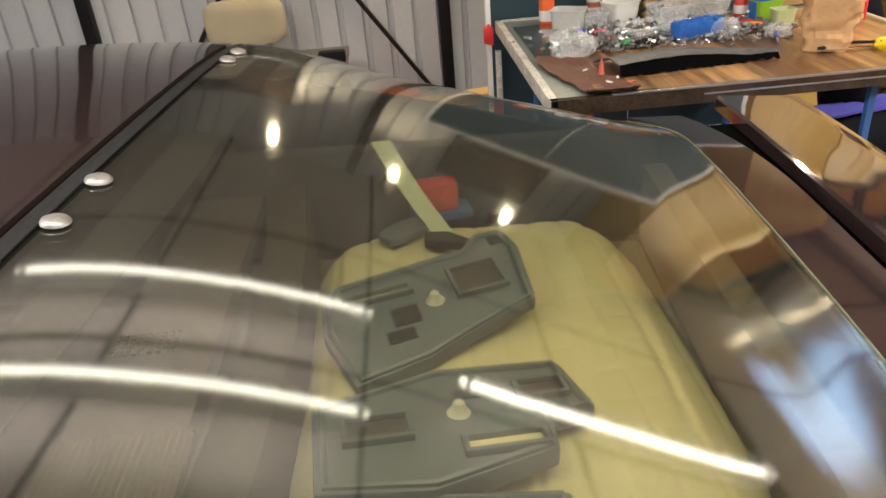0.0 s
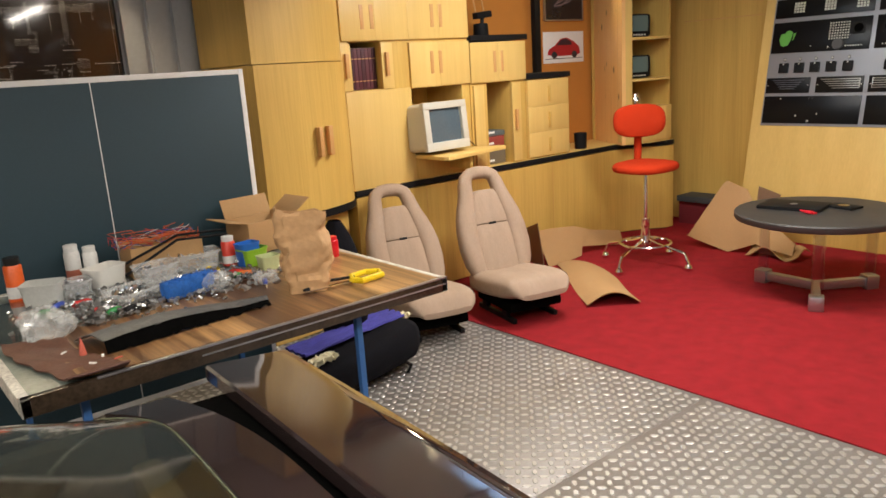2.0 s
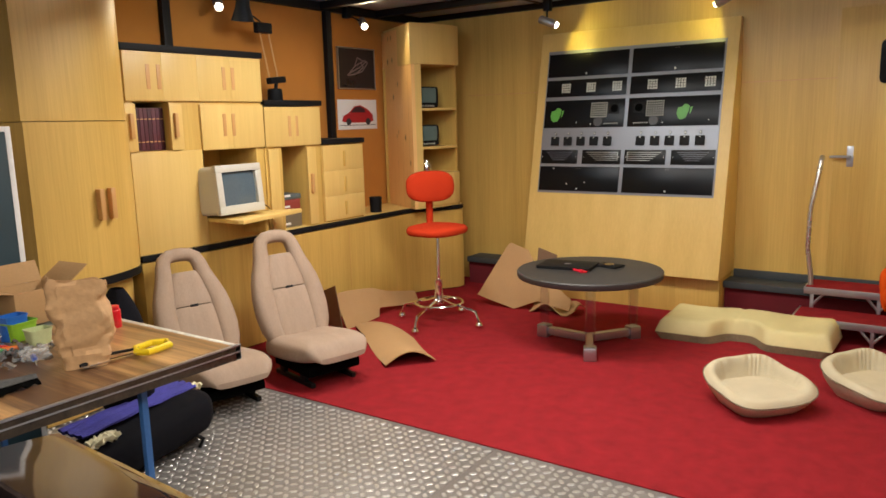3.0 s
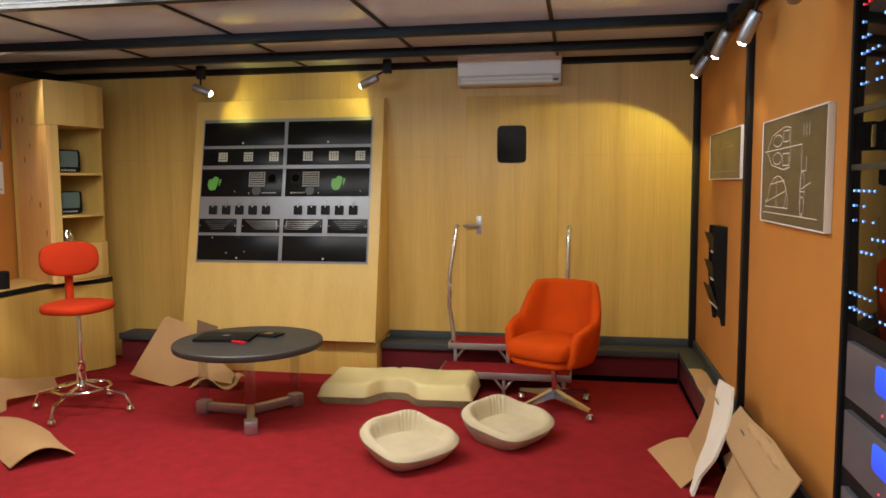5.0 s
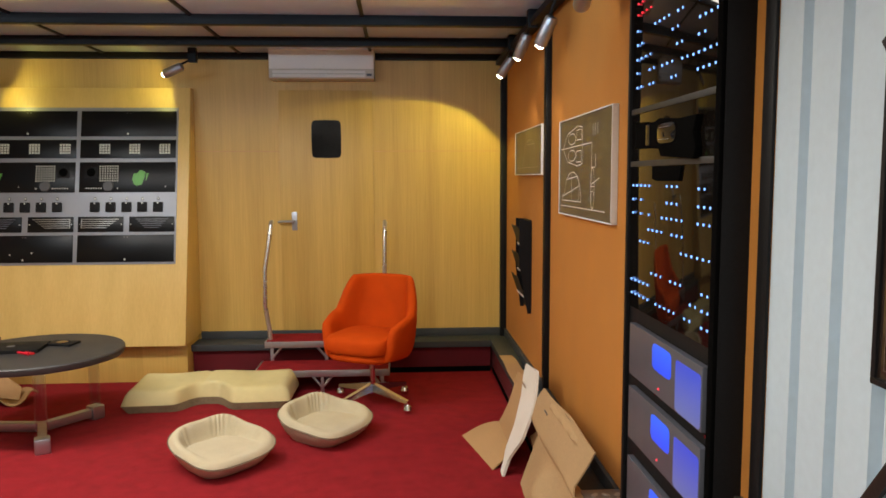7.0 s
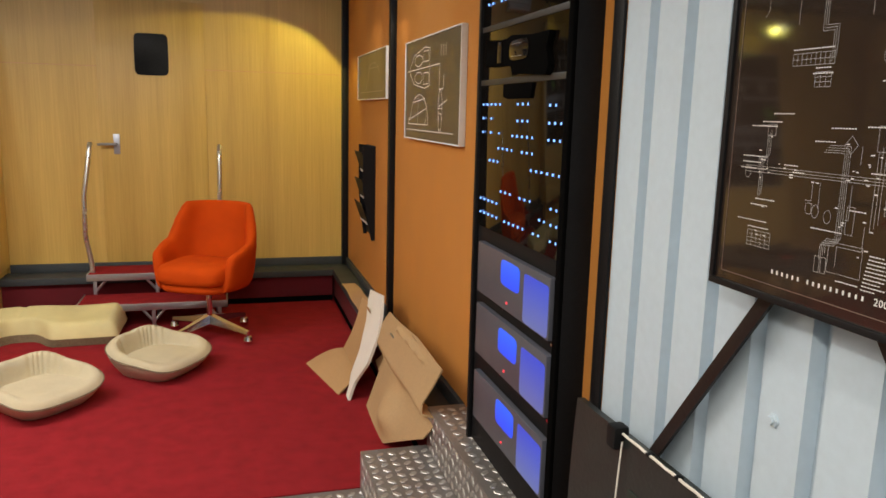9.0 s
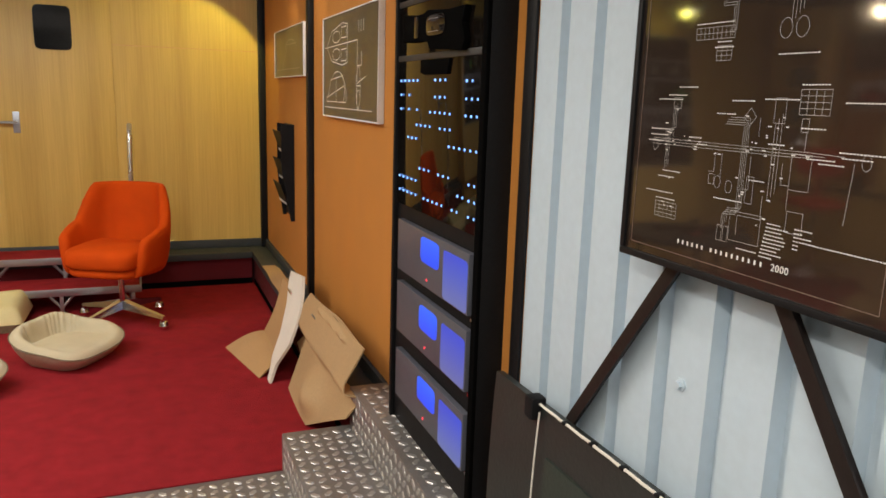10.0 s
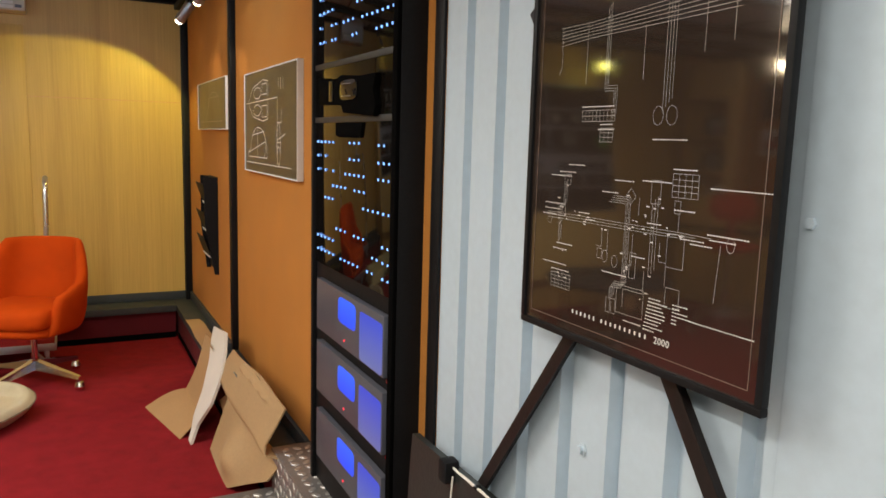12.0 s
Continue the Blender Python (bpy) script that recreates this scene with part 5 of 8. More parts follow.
# ---- corner tower with small screens ----
tw = thing("corner_shelf_tower", Matrix.Translation((0, 0, 0)), "rounded corner shelf tower of ash and knotty pine", "shelf unit")
part("pine_side", prism([(5.69, 4.66), (5.355, 4.075), (5.385, 4.06), (5.72, 4.64)], 1.585, Matrix.Translation((0, 0, 0.80))), PINE, tw, "knotty pine boards")
for k in range(4):
    x, y = 5.40 + 0.07 * k, 4.147 + 0.122 * k
    part("board_joint", prism([(x, y), (x + 0.003, y + 0.005), (x + 0.001, y + 0.008), (x - 0.003, y + 0.002)], 1.58, Matrix.Translation((0, 0, 0.805))), HANDLE_WOOD, tw)
crown = [(5.345, 4.075), (5.50, 4.00), (5.66, 3.95), (5.80, 3.935), (5.90, 3.945), (5.935, 4.0), (5.94, 4.64), (5.69, 4.64)]
part("stile", prism([(5.362, 4.078), (5.45, 4.04), (5.47, 4.07), (5.39, 4.11)], 1.26, Matrix.Translation((0, 0, 0.80))), ASH_PALE, tw)
part("crown", prism(crown, 0.345, Matrix.Translation((0, 0, 2.06)), 0.003), ASH_PALE, tw, "bowed ash top box")
part("back", boxes((5.66, 5.94, 4.60, 4.64, 0.80, 2.06), (5.915, 5.935, 4.0, 4.60, 0.80, 2.06), bev=0), ASH, tw)
for z in (1.665, 1.325, 0.798):
    part("shelf", prism([(5.70 + (x - 5.70) * 0.93, 4.28 + (y - 4.28) * 0.93) for x, y in crown], 0.02, Matrix.Translation((0, 0, z))), ASH_PALE, tw)
for z in (1.685, 1.345):
    tv = thing("small_monitor", pose(5.695, 4.22, z, 0, 0, -12) @ Matrix.Scale(0.86, 4), "small old monitor with a dark screen on the tower shelf", "monitor", "small monitors")
    part("housing", loft([[(x, -0.11, q + 0.115) for x, q in oval(0.27, 0.22, 20, 8)], [(x, 0.05, q + 0.115) for x, q in oval(0.27, 0.22, 20, 8)], [(x, 0.16, q + 0.11) for x, q in oval(0.17, 0.15, 20, 6)]]), BLACK_PLASTIC, tv)
    part("screen", sheet(lambda u, v: Vector((-0.10 + 0.2 * u, -0.128 + 0.03 * ((u - 0.5) ** 2 + (v - 0.5) ** 2), 0.06 + 0.15 * v)), 6, 6, 0.004), mat("pale_screen_%d" % int(z * 1000), (0.13, 0.20, 0.20), 0.12, var=0.1, bump=0), tv, "pale grey screen")
    bm = bmesh.new()
    for k in range(5):
        add_box(bm, -0.09 + k * 0.035, -0.07 + k * 0.035, -0.118, -0.110, 0.018, 0.034, 0.001)
    part("button_row", bm, BEIGE_PLASTIC, tv)
part("lower_box", prism([(5.70 + (x - 5.70) * 0.97, 4.28 + (y - 4.28) * 0.97) for x, y in crown], 0.285, Matrix.Translation((0, 0, 0.82)), 0.003), ASH_PALE, tw, "bowed ash box")
jar = thing("metal_jar", pose(5.57, 4.10, 1.106), "small polished metal jar on the tower's lower box", "jar")
part("jar_body", lathe([(0, 0), (0.045, 0.0), (0.05, 0.01), (0.05, 0.07), (0.03, 0.10), (0.03, 0.12), (0.026, 0.12), (0.026, 0.10), (0.045, 0.065), (0.045, 0.01), (0, 0.005)], 18), CHROME, jar)

# black pot on the counter, desk lamp
cup = thing("pen_pot", pose(5.08, 4.30, 0.797), "black pen pot on the counter end", "pot")
part("pot", lathe([(0, 0), (0.05, 0), (0.055, 0.13), (0.05, 0.135), (0.045, 0.125), (0.042, 0.01), (0, 0.01)], 18), BLACK_PLASTIC, cup)
lamp = thing("desk_lamp", pose(4.10, 4.42, 1.75), "black sprung-arm desk lamp on the cabinet top", "desk lamp")
part("base", lathe([(0, 0), (0.055, 0), (0.058, 0.006), (0.055, 0.085), (0.048, 0.092), (0, 0.092)], 20), BLACK_PLASTIC, lamp)
part("pivot", tube([(0.01, 0, 0.09), (0.02, 0, 0.135)], 0.014), BLACK_PLASTIC, lamp)
jb = box(-0.075, 0.075, -0.03, 0.03, -0.024, 0.024, 0.008)
bmesh.ops.transform(jb, matrix=pose(0.02, 0, 0.155, 0, -6, 0), verts=jb.verts)
part("joint", jb, BLACK_PLASTIC, lamp)
for dx in (0, 0.085):
    part("arm", tube([(-0.045 + dx, 0, 0.17), (-0.115 + dx, 0, 0.50)], 0.0065, 6), HANDLE_WOOD, lamp, "brown sprung arm")
part("elbow", box(-0.15, -0.01, -0.025, 0.025, 0.49, 0.565, 0.006), BLACK_PLASTIC, lamp)
for dz in (0, 0.035):
    part("upper_arm", tube([(-0.10, 0, 0.535 + dz), (-0.25, -0.02, 0.60 + dz)], 0.006, 6), BLACK_PLASTIC, lamp)
shb = lathe([(0.0, 0.19), (0.045, 0.19), (0.05, 0.10), (0.082, 0.0), (0.078, 0.0), (0.046, 0.096), (0.0, 0.18)], 20)
bmesh.ops.transform(shb, matrix=pose(-0.29, -0.03, 0.555, 10, -4, 0), verts=shb.verts)
part("shade", shb, BLACK_PLASTIC, lamp)
bl_ = lathe([(0, 0.06), (0.03, 0.06), (0.035, 0.03), (0.022, 0.008), (0, 0.002)], 14)
bmesh.ops.transform(bl_, matrix=pose(-0.29, -0.03, 0.555, 10, -4, 0), verts=bl_.verts)
part("bulb", bl_, WHITE_PLASTIC, lamp, "white frosted bulb")

# pictures on the orange wall over the counter
p1 = wall_frame("framed_picture", on_left(5.065, 1.87), 0.50, 0.365, 0.02, 0.012, mat("dark_print", (0.020, 0.016, 0.018), 0.3, var=0.2, scale=3, bump=0), BRUSHED, "dark framed print of a craft", "wall picture")
line_art("craft_drawing", [[(0.12, 0.12), (0.22, 0.20), (0.36, 0.26), (0.40, 0.24), (0.32, 0.16), (0.2, 0.13), (0.12, 0.12)], [(0.22, 0.20), (0.26, 0.28), (0.34, 0.25)], [(0.15, 0.14), (0.30, 0.20), (0.38, 0.25)], [(0.24, 0.14), (0.34, 0.20), (0.30, 0.24)]], colored("grey_pink_print", (0.22, 0.17, 0.17)), p1, 0.0165, 0.006)
p2 = thing("car_poster", on_left(5.05, 1.515), "white poster of a small red car", "poster")
part("sheet", box(0, 0.53, 0, 0.265, 0.0, 0.004, 0.001), WHITE_PAINT, p2)
car_out = [(0.05, 0.075), (0.07, 0.12), (0.15, 0.15), (0.22, 0.205), (0.30, 0.215), (0.40, 0.18), (0.47, 0.13), (0.48, 0.075), (0.42, 0.06), (0.12, 0.06)]
part("car_shape", prism(car_out, 0.001, Matrix.Translation((0, 0, 0.004))), colored("poster_red", (0.42, 0.015, 0.025)), p2, "red car silhouette")
part("car_windows", prism([(0.17, 0.15), (0.225, 0.195), (0.29, 0.205), (0.36, 0.18), (0.37, 0.15)], 0.001, Matrix.Translation((0, 0, 0.0052))), colored("poster_dark", (0.05, 0.02, 0.03)), p2)
for cx in (0.135, 0.40):
    part("car_wheel", prism(oval(0.07, 0.06, 16, 2, cx, 0.07), 0.001, Matrix.Translation((0, 0, 0.0065))), colored("poster_black_%d" % int(cx * 1000), (0.03, 0.03, 0.04)), p2)
part("print_line", box(0.02, 0.51, 0.035, 0.04, 0.004, 0.005, 0), BLACK_PLASTIC, p2)

# ---- round table ----
tc = Vector((4.78, 2.16, 0.006))
rt = thing("round_table", Matrix.Translation(tc), "round dark laminate table on clear acrylic legs", "table")
part("tabletop", lathe([(0, 0.485), (0.475, 0.485), (0.49, 0.49), (0.495, 0.50), (0.495, 0.525), (0.488, 0.532), (0, 0.532)], 56), TABLE_TOP, rt)
for k, a in enumerate((-155, 85, -35)):
    ca, sa = math.cos(radians(a)), math.sin(radians(a))
    fx, fy = 0.36 * ca, 0.36 * sa
    part("foot_bar", box(0, 0.36, -0.025, 0.025, 0.02, 0.075, 0.005), BRUSHED, rt).matrix_local = pose(0, 0, 0, 0, 0, a)
    part("foot", box(-0.042, 0.042, -0.042, 0.042, 0.0, 0.09, 0.01), BRUSHED, rt).matrix_local = pose(fx, fy, 0, 0, 0, a)
    b = lathe([(0.034, 0.09), (0.034, 0.484), (0.026, 0.484), (0.026, 0.09)], 20)
    part("leg", b, PLEXI, rt, "clear acrylic tube leg").matrix_local = pose(fx, fy, 0)

lp = thing("laptop", pose(4.80, 2.33, 0.539, 0, 0, 8), "closed thin black laptop on the round table", "laptop")
part("base", box(-0.13, 0.13, -0.19, 0.19, 0.0, 0.011, 0.004), BLACK_PLASTIC, lp)
part("lid", box(-0.13, 0.13, -0.19, 0.19, 0.012, 0.020, 0.003), BLACK_PLASTIC, lp)
part("badge", prism(oval(0.05, 0.05, 16, 2, 0.0, 0.0), 0.001, Matrix.Translation((0, 0, 0.020))), GREY_PANEL, lp)
dv = thing("tablet_device", pose(4.93, 2.08, 0.539, 0, 0, -12), "small black device on the round table", "device")
part("body", box(-0.06, 0.06, -0.09, 0.09, 0.0, 0.014, 0.004), BLACK_PLASTIC, dv)
part("disc", prism(oval(0.07, 0.07, 20, 2), 0.002, Matrix.Translation((0, 0, 0.014))), DARK_GLOSS, dv)
pen = thing("red_marker", pose(4.66, 2.19, 0.539, 0, 0, 60), "red plastic marker on the round table", "marker")
part("barrel", tube([(-0.05, 0, 0.008), (0.04, 0, 0.008), (0.06, 0, 0.008)], [0.008, 0.008, 0.004], 8), colored("marker_red", (0.6, 0.01, 0.03)), pen)
part("clip_case", box(-0.06, 0.02, -0.035, -0.012, 0.0, 0.012, 0.003), colored("red_case", (0.5, 0.01, 0.02)), pen)

# ---- red stool ----
so = thing("office_stool", pose(4.71, 3.385, 0.006), "red-orange upholstered stool with back on a chrome star base", "stool")


def cushion(w, d, h, z, cx=0.0, cy=0.0, power=2.6, dome=0.25, n=28):
    secs = []
    for k in range(9):
        t = k / 8
        s = (1 - abs(2 * t - 1) ** 2.6) ** 0.5 if 0 < t < 1 else 0.0
        s = 0.80 + 0.20 * s if 0 < t < 1 else 0.76
        secs.append([(x, y, z + h * t + (dome * h * (1 - (2 * (x - cx) / w) ** 2) if t > 0.5 else 0) * (t - 0.5)) for x, y in oval(w * s, d * s, n, power, cx, cy)])
    return loft(secs)


part("seat", cushion(0.47, 0.42, 0.066, 0.705), RED_FABRIC, so)
bk = cushion(0.39, 0.245, 0.075, -0.04, power=2.8)
bmesh.ops.transform(bk, matrix=pose(0.12, 0.14, 1.06, 84, 0, -40), verts=bk.verts)
part("backrest", bk, RED_FABRIC, so)
part("back_post", tube([(0.02, 0.04, 0.70), (0.13, 0.15, 0.70), (0.155, 0.18, 0.74), (0.15, 0.175, 1.0)], 0.028, 10), RED_FABRIC, so, "fabric covered back post")
part("column", lathe([(0, 0.70), (0.016, 0.70), (0.016, 0.36), (0.030, 0.355), (0.032, 0.30), (0.026, 0.29), (0.036, 0.22), (0.040, 0.16), (0.030, 0.15), (0, 0.15)], 18), CHROME, so)
part("foot_ring", tube([(0.185 * math.cos(a), 0.185 * math.sin(a), 0.168) for a in np.linspace(0, 2 * math.pi, 33)[:-1]], 0.011, 8, True), CHROME, so)
for k in range(4):
    a = radians(-86 + 90 * k)
    c, s = math.cos(a), math.sin(a)
    leg = part("leg", tube([(0.03 * c, 0.03 * s, 0.20), (0.10 * c, 0.10 * s, 0.175), (0.20 * c, 0.20 * s, 0.155), (0.32 * c, 0.32 * s, 0.125), (0.35 * c, 0.35 * s, 0.05)], 0.012, 8), CHROME, so)
    part("caster", lathe([(0, 0.0), (0.02, 0.006), (0.028, 0.026), (0.02, 0.046), (0, 0.052)], 12), CHROME, leg).matrix_local = pose(0.352 * c, 0.352 * s, 0)

# ---- orange tub chair ----
oc = thing("tub_chair", pose(5.25, 0.13, 0.006, 0, 0, 152), "orange velvet tub chair on a chrome four-star base", "armchair")
# local +x is the way the sitter looks
part("seat_cushion", cushion(0.47, 0.47, 0.125, 0.400, 0.065, 0, 5.0, 0.22), ORANGE_VELVET, oc)


def tub_line(s, f):
    """Middle line of the padded wall in plan: s runs from one arm tip round the back to the other, f is the height from 0 to 1."""
    ry, rx = 0.235 + 0.085 * f ** 0.8, 0.205 + 0.085 * f
    arm = 0.215 - 0.03 * f
    q = abs(s)
    if q > 0.55:
        k = (q - 0.55) / 0.45
        return arm * k, math.copysign(ry * (1 - 0.10 * k * k), s)
    a = math.pi / 2 * q / 0.55
    c, d = math.cos(a), math.sin(a)
    return -rx * abs(c) ** 0.80, math.copysign(ry * abs(d) ** 0.80 * (1 - 0.24 * f * f * smooth01((0.58 - q) / 0.2)), s)


secs = []
for i in range(61):
    s_ = -1 + 2 * i / 60
    q = abs(s_)
    top = 0.600 + 0.055 * smooth01((1.0 - q) / 0.5) + 0.235 * smooth01((0.55 - q) / 0.15)
    tip = math.sqrt(max(0.0, 1 - max(0.0, (q - 0.90) / 0.10) ** 2))
    top = 0.47 + (top - 0.47) * (0.55 + 0.45 * tip)
    low, th = 0.345 + 0.02 * q * q, 0.072 * (0.35 + 0.65 * tip)
    ring = []
    for j in range(28):
        a = 2 * math.pi * j / 28
        c, d = math.cos(a), math.sin(a)
        z = (low + top) / 2 + (top - low) / 2 * math.copysign(abs(d) ** 0.45, d)
        f = max(0.0, min(1.0, (z - 0.345) / 0.5))
        x0, y0 = tub_line(s_, f)
        x1, y1 = tub_line(min(1, s_ + 0.02), f)
        x2, y2 = tub_line(max(-1, s_ - 0.02), f)
        n = Vector((y1 - y2, x2 - x1)).normalized() * (th / 2 * math.copysign(abs(c) ** 0.8, c))
        ring.append((x0 + n.x, y0 + n.y, z))
    secs.append(ring)
part("tub_shell", loft(secs), ORANGE_VELVET, oc, smooth=80)
part("underside", cushion(0.48, 0.47, 0.075, 0.345, 0.03, 0, 4.0, 0.0), ORANGE_VELVET, oc)
part("column", lathe([(0, 0.37), (0.018, 0.37), (0.018, 0.16), (0.03, 0.15), (0.03, 0.10), (0, 0.10)], 16), CHROME, oc)
for k in range(4):
    a = radians(75 + 90 * k)
    c, s = math.cos(a), math.sin(a)
    leg = part("leg", loft([[(q * c - w * s, q * s + w * c, z) for w, z in ((-hw, zl), (hw, zl), (hw * 0.7, zh), (-hw * 0.7, zh))] for q, hw, zl, zh in ((0.02, 0.028, 0.10, 0.155), (0.18, 0.022, 0.085, 0.120), (0.335, 0.015, 0.07, 0.090))]), CHROME, oc)
    part("caster", lathe([(0, 0.0), (0.022, 0.006), (0.032, 0.028), (0.024, 0.054), (0.008, 0.060), (0.008, 0.075), (0, 0.075)], 14), CHROME, leg).matrix_local = pose(0.33 * c, 0.33 * s, 0)


# ---- loose car seat cushions on the carpet ----
BROWN_PIPE = mat("brown_piping", (0.16, 0.11, 0.07), 0.7, var=0.2, bump=0.05)
SIDE_VINYL = mat("pale_beige_vinyl", (0.50, 0.435, 0.32), 0.6, var=0.14, scale=8, bump=0.05)
def bucket_cushion(m, label):
    """An upturned bucket seat base: raised padded rim with a lower centre."""
    t = thing("seat_cushion", m, label, "seat cushion", "loose seat cushions")

    def outline(a):
        c, s = math.cos(a), math.sin(a)
        ox, oy = 0.245 * math.copysign(abs(c) ** 0.50, c), 0.235 * math.copysign(abs(s) ** 0.50, s)
        ox *= 1.0 - 0.08 * (oy / 0.25)
        oy *= 1.0 + 0.06 * (1 - (ox / 0.262) ** 2)
        # the back edge is higher and the sides bow up
        return ox, oy, 0.158 + 0.052 * math.cos(a - radians(70)) + 0.006 * abs(math.sin(2 * a))

    def top(u, v):
        a, r = 2 * math.pi * u, v
        ox, oy, rim = outline(a)
        back = math.cos(a - radians(70))
        low = 0.106 - 0.012 * back * r + 0.012 * math.cos(1.5 * r)
        f = max(0.0, min(1.0, (r - 0.66) / 0.15))
        z = low + (rim - low) * (f * f * (3 - 2 * f)) - 0.012 * math.exp(-((r - 0.65) / 0.03) ** 2) * max(0.0, back + 0.3)
        if r > 0.86:
            z -= 0.036 * ((r - 0.86) / 0.14) ** 2
        pleat = 0.0085 * math.sin(a * 30 + 2 * math.sin(a * 5)) * math.exp(-((r - 0.75) / 0.08) ** 2) * max(0.0, back + 0.25)
        return Vector((ox * r, oy * r, z + pleat))

    part("top_cover", sheet(top, 180, 28), CREAM, t, smooth=80)

    def side_skin(u, v):
        ox, oy, rim = outline(2 * math.pi * u)
        rim -= 0.030
        k = 1.0 + 0.02 * math.sin(v * math.pi) - 0.30 * (1 - v) ** 1.1 + 0.012 * math.sin(u * 50) * math.sin(v * math.pi)
        return Vector((ox * k, oy * k, 0.004 + (rim - 0.004) * v))

    part("side_cover", sheet(side_skin, 72, 8), SIDE_VINYL, t, "pale beige vinyl side", 80)
    part("piping", tube([side_skin(k / 72, 1.0) * 1.003 for k in range(72)], 0.003, 6, True), BROWN_PIPE, t, "brown piping")
    return t


bucket_cushion(pose(4.20, 0.93, 0.006, 0, 0, -42), "upturned cream velour bucket seat cushion on the carpet")
bucket_cushion(pose(4.62, 0.40, 0.006, 0, 0, -34), "cream velour bucket seat cushion beside the tub chair")

bench = thing("rear_seat_cushion", pose(5.38, 1.25, 0.006, 0, 0, -87), "cream rear bench seat cushion lying on the carpet", "seat cushion", "loose seat cushions")


def bench_top(u, v):
    x = -0.56 + 1.12 * u
    notch = 0.17 * math.exp(-((x + 0.02) / 0.15) ** 4)
    y0 = -0.22 + notch
    y = 0.20 + (y0 - 0.20) * (1 - v)
    ex, ey = min(1, (0.56 - abs(x)) / 0.07), min(1, min(v, 1 - v) / 0.14)
    edge = math.sqrt(max(0, 1 - (1 - ex) ** 2)) * math.sqrt(max(0, 1 - (1 - ey) ** 2))
    dish = 0.03 * (math.exp(-((x - 0.32) / 0.16) ** 2) + math.exp(-((x + 0.34) / 0.16) ** 2)) * math.sin(math.pi * v)
    z = 0.055 + (0.125 + 0.05 * v - dish - 0.015 * math.exp(-((x + 0.06) / 0.012) ** 2)) * edge * 0.8
    return Vector((x + 0.03 * (v - 0.5), y, z))


part("cover", sheet(bench_top, 64, 18), mat("yellowed_cream_velour", (0.62, 0.53, 0.27), 0.92, var=0.16, scale=5, fine=350, bump=0.12, spec=0.2), bench, smooth=80)


def bench_skirt(u, v):
    s = u * 4
    k, f = int(min(s, 3.999)), s - int(min(s, 3.999))
    p = (bench_top(f, 0), bench_top(1, f), bench_top(1 - f, 1), bench_top(0, 1 - f))[k]
    c = Vector((0, 0.02, 0))
    q = c + (p - c) * (0.93 + 0.07 * v)
    return Vector((q.x, q.y, 0.002 + (p.z - 0.002) * v))


part("underside", sheet(bench_skirt, 96, 4), mat("worn_vinyl_underside", (0.20, 0.155, 0.09), 0.8, var=0.4, bump=0.1), bench, "worn vinyl underside", 80)


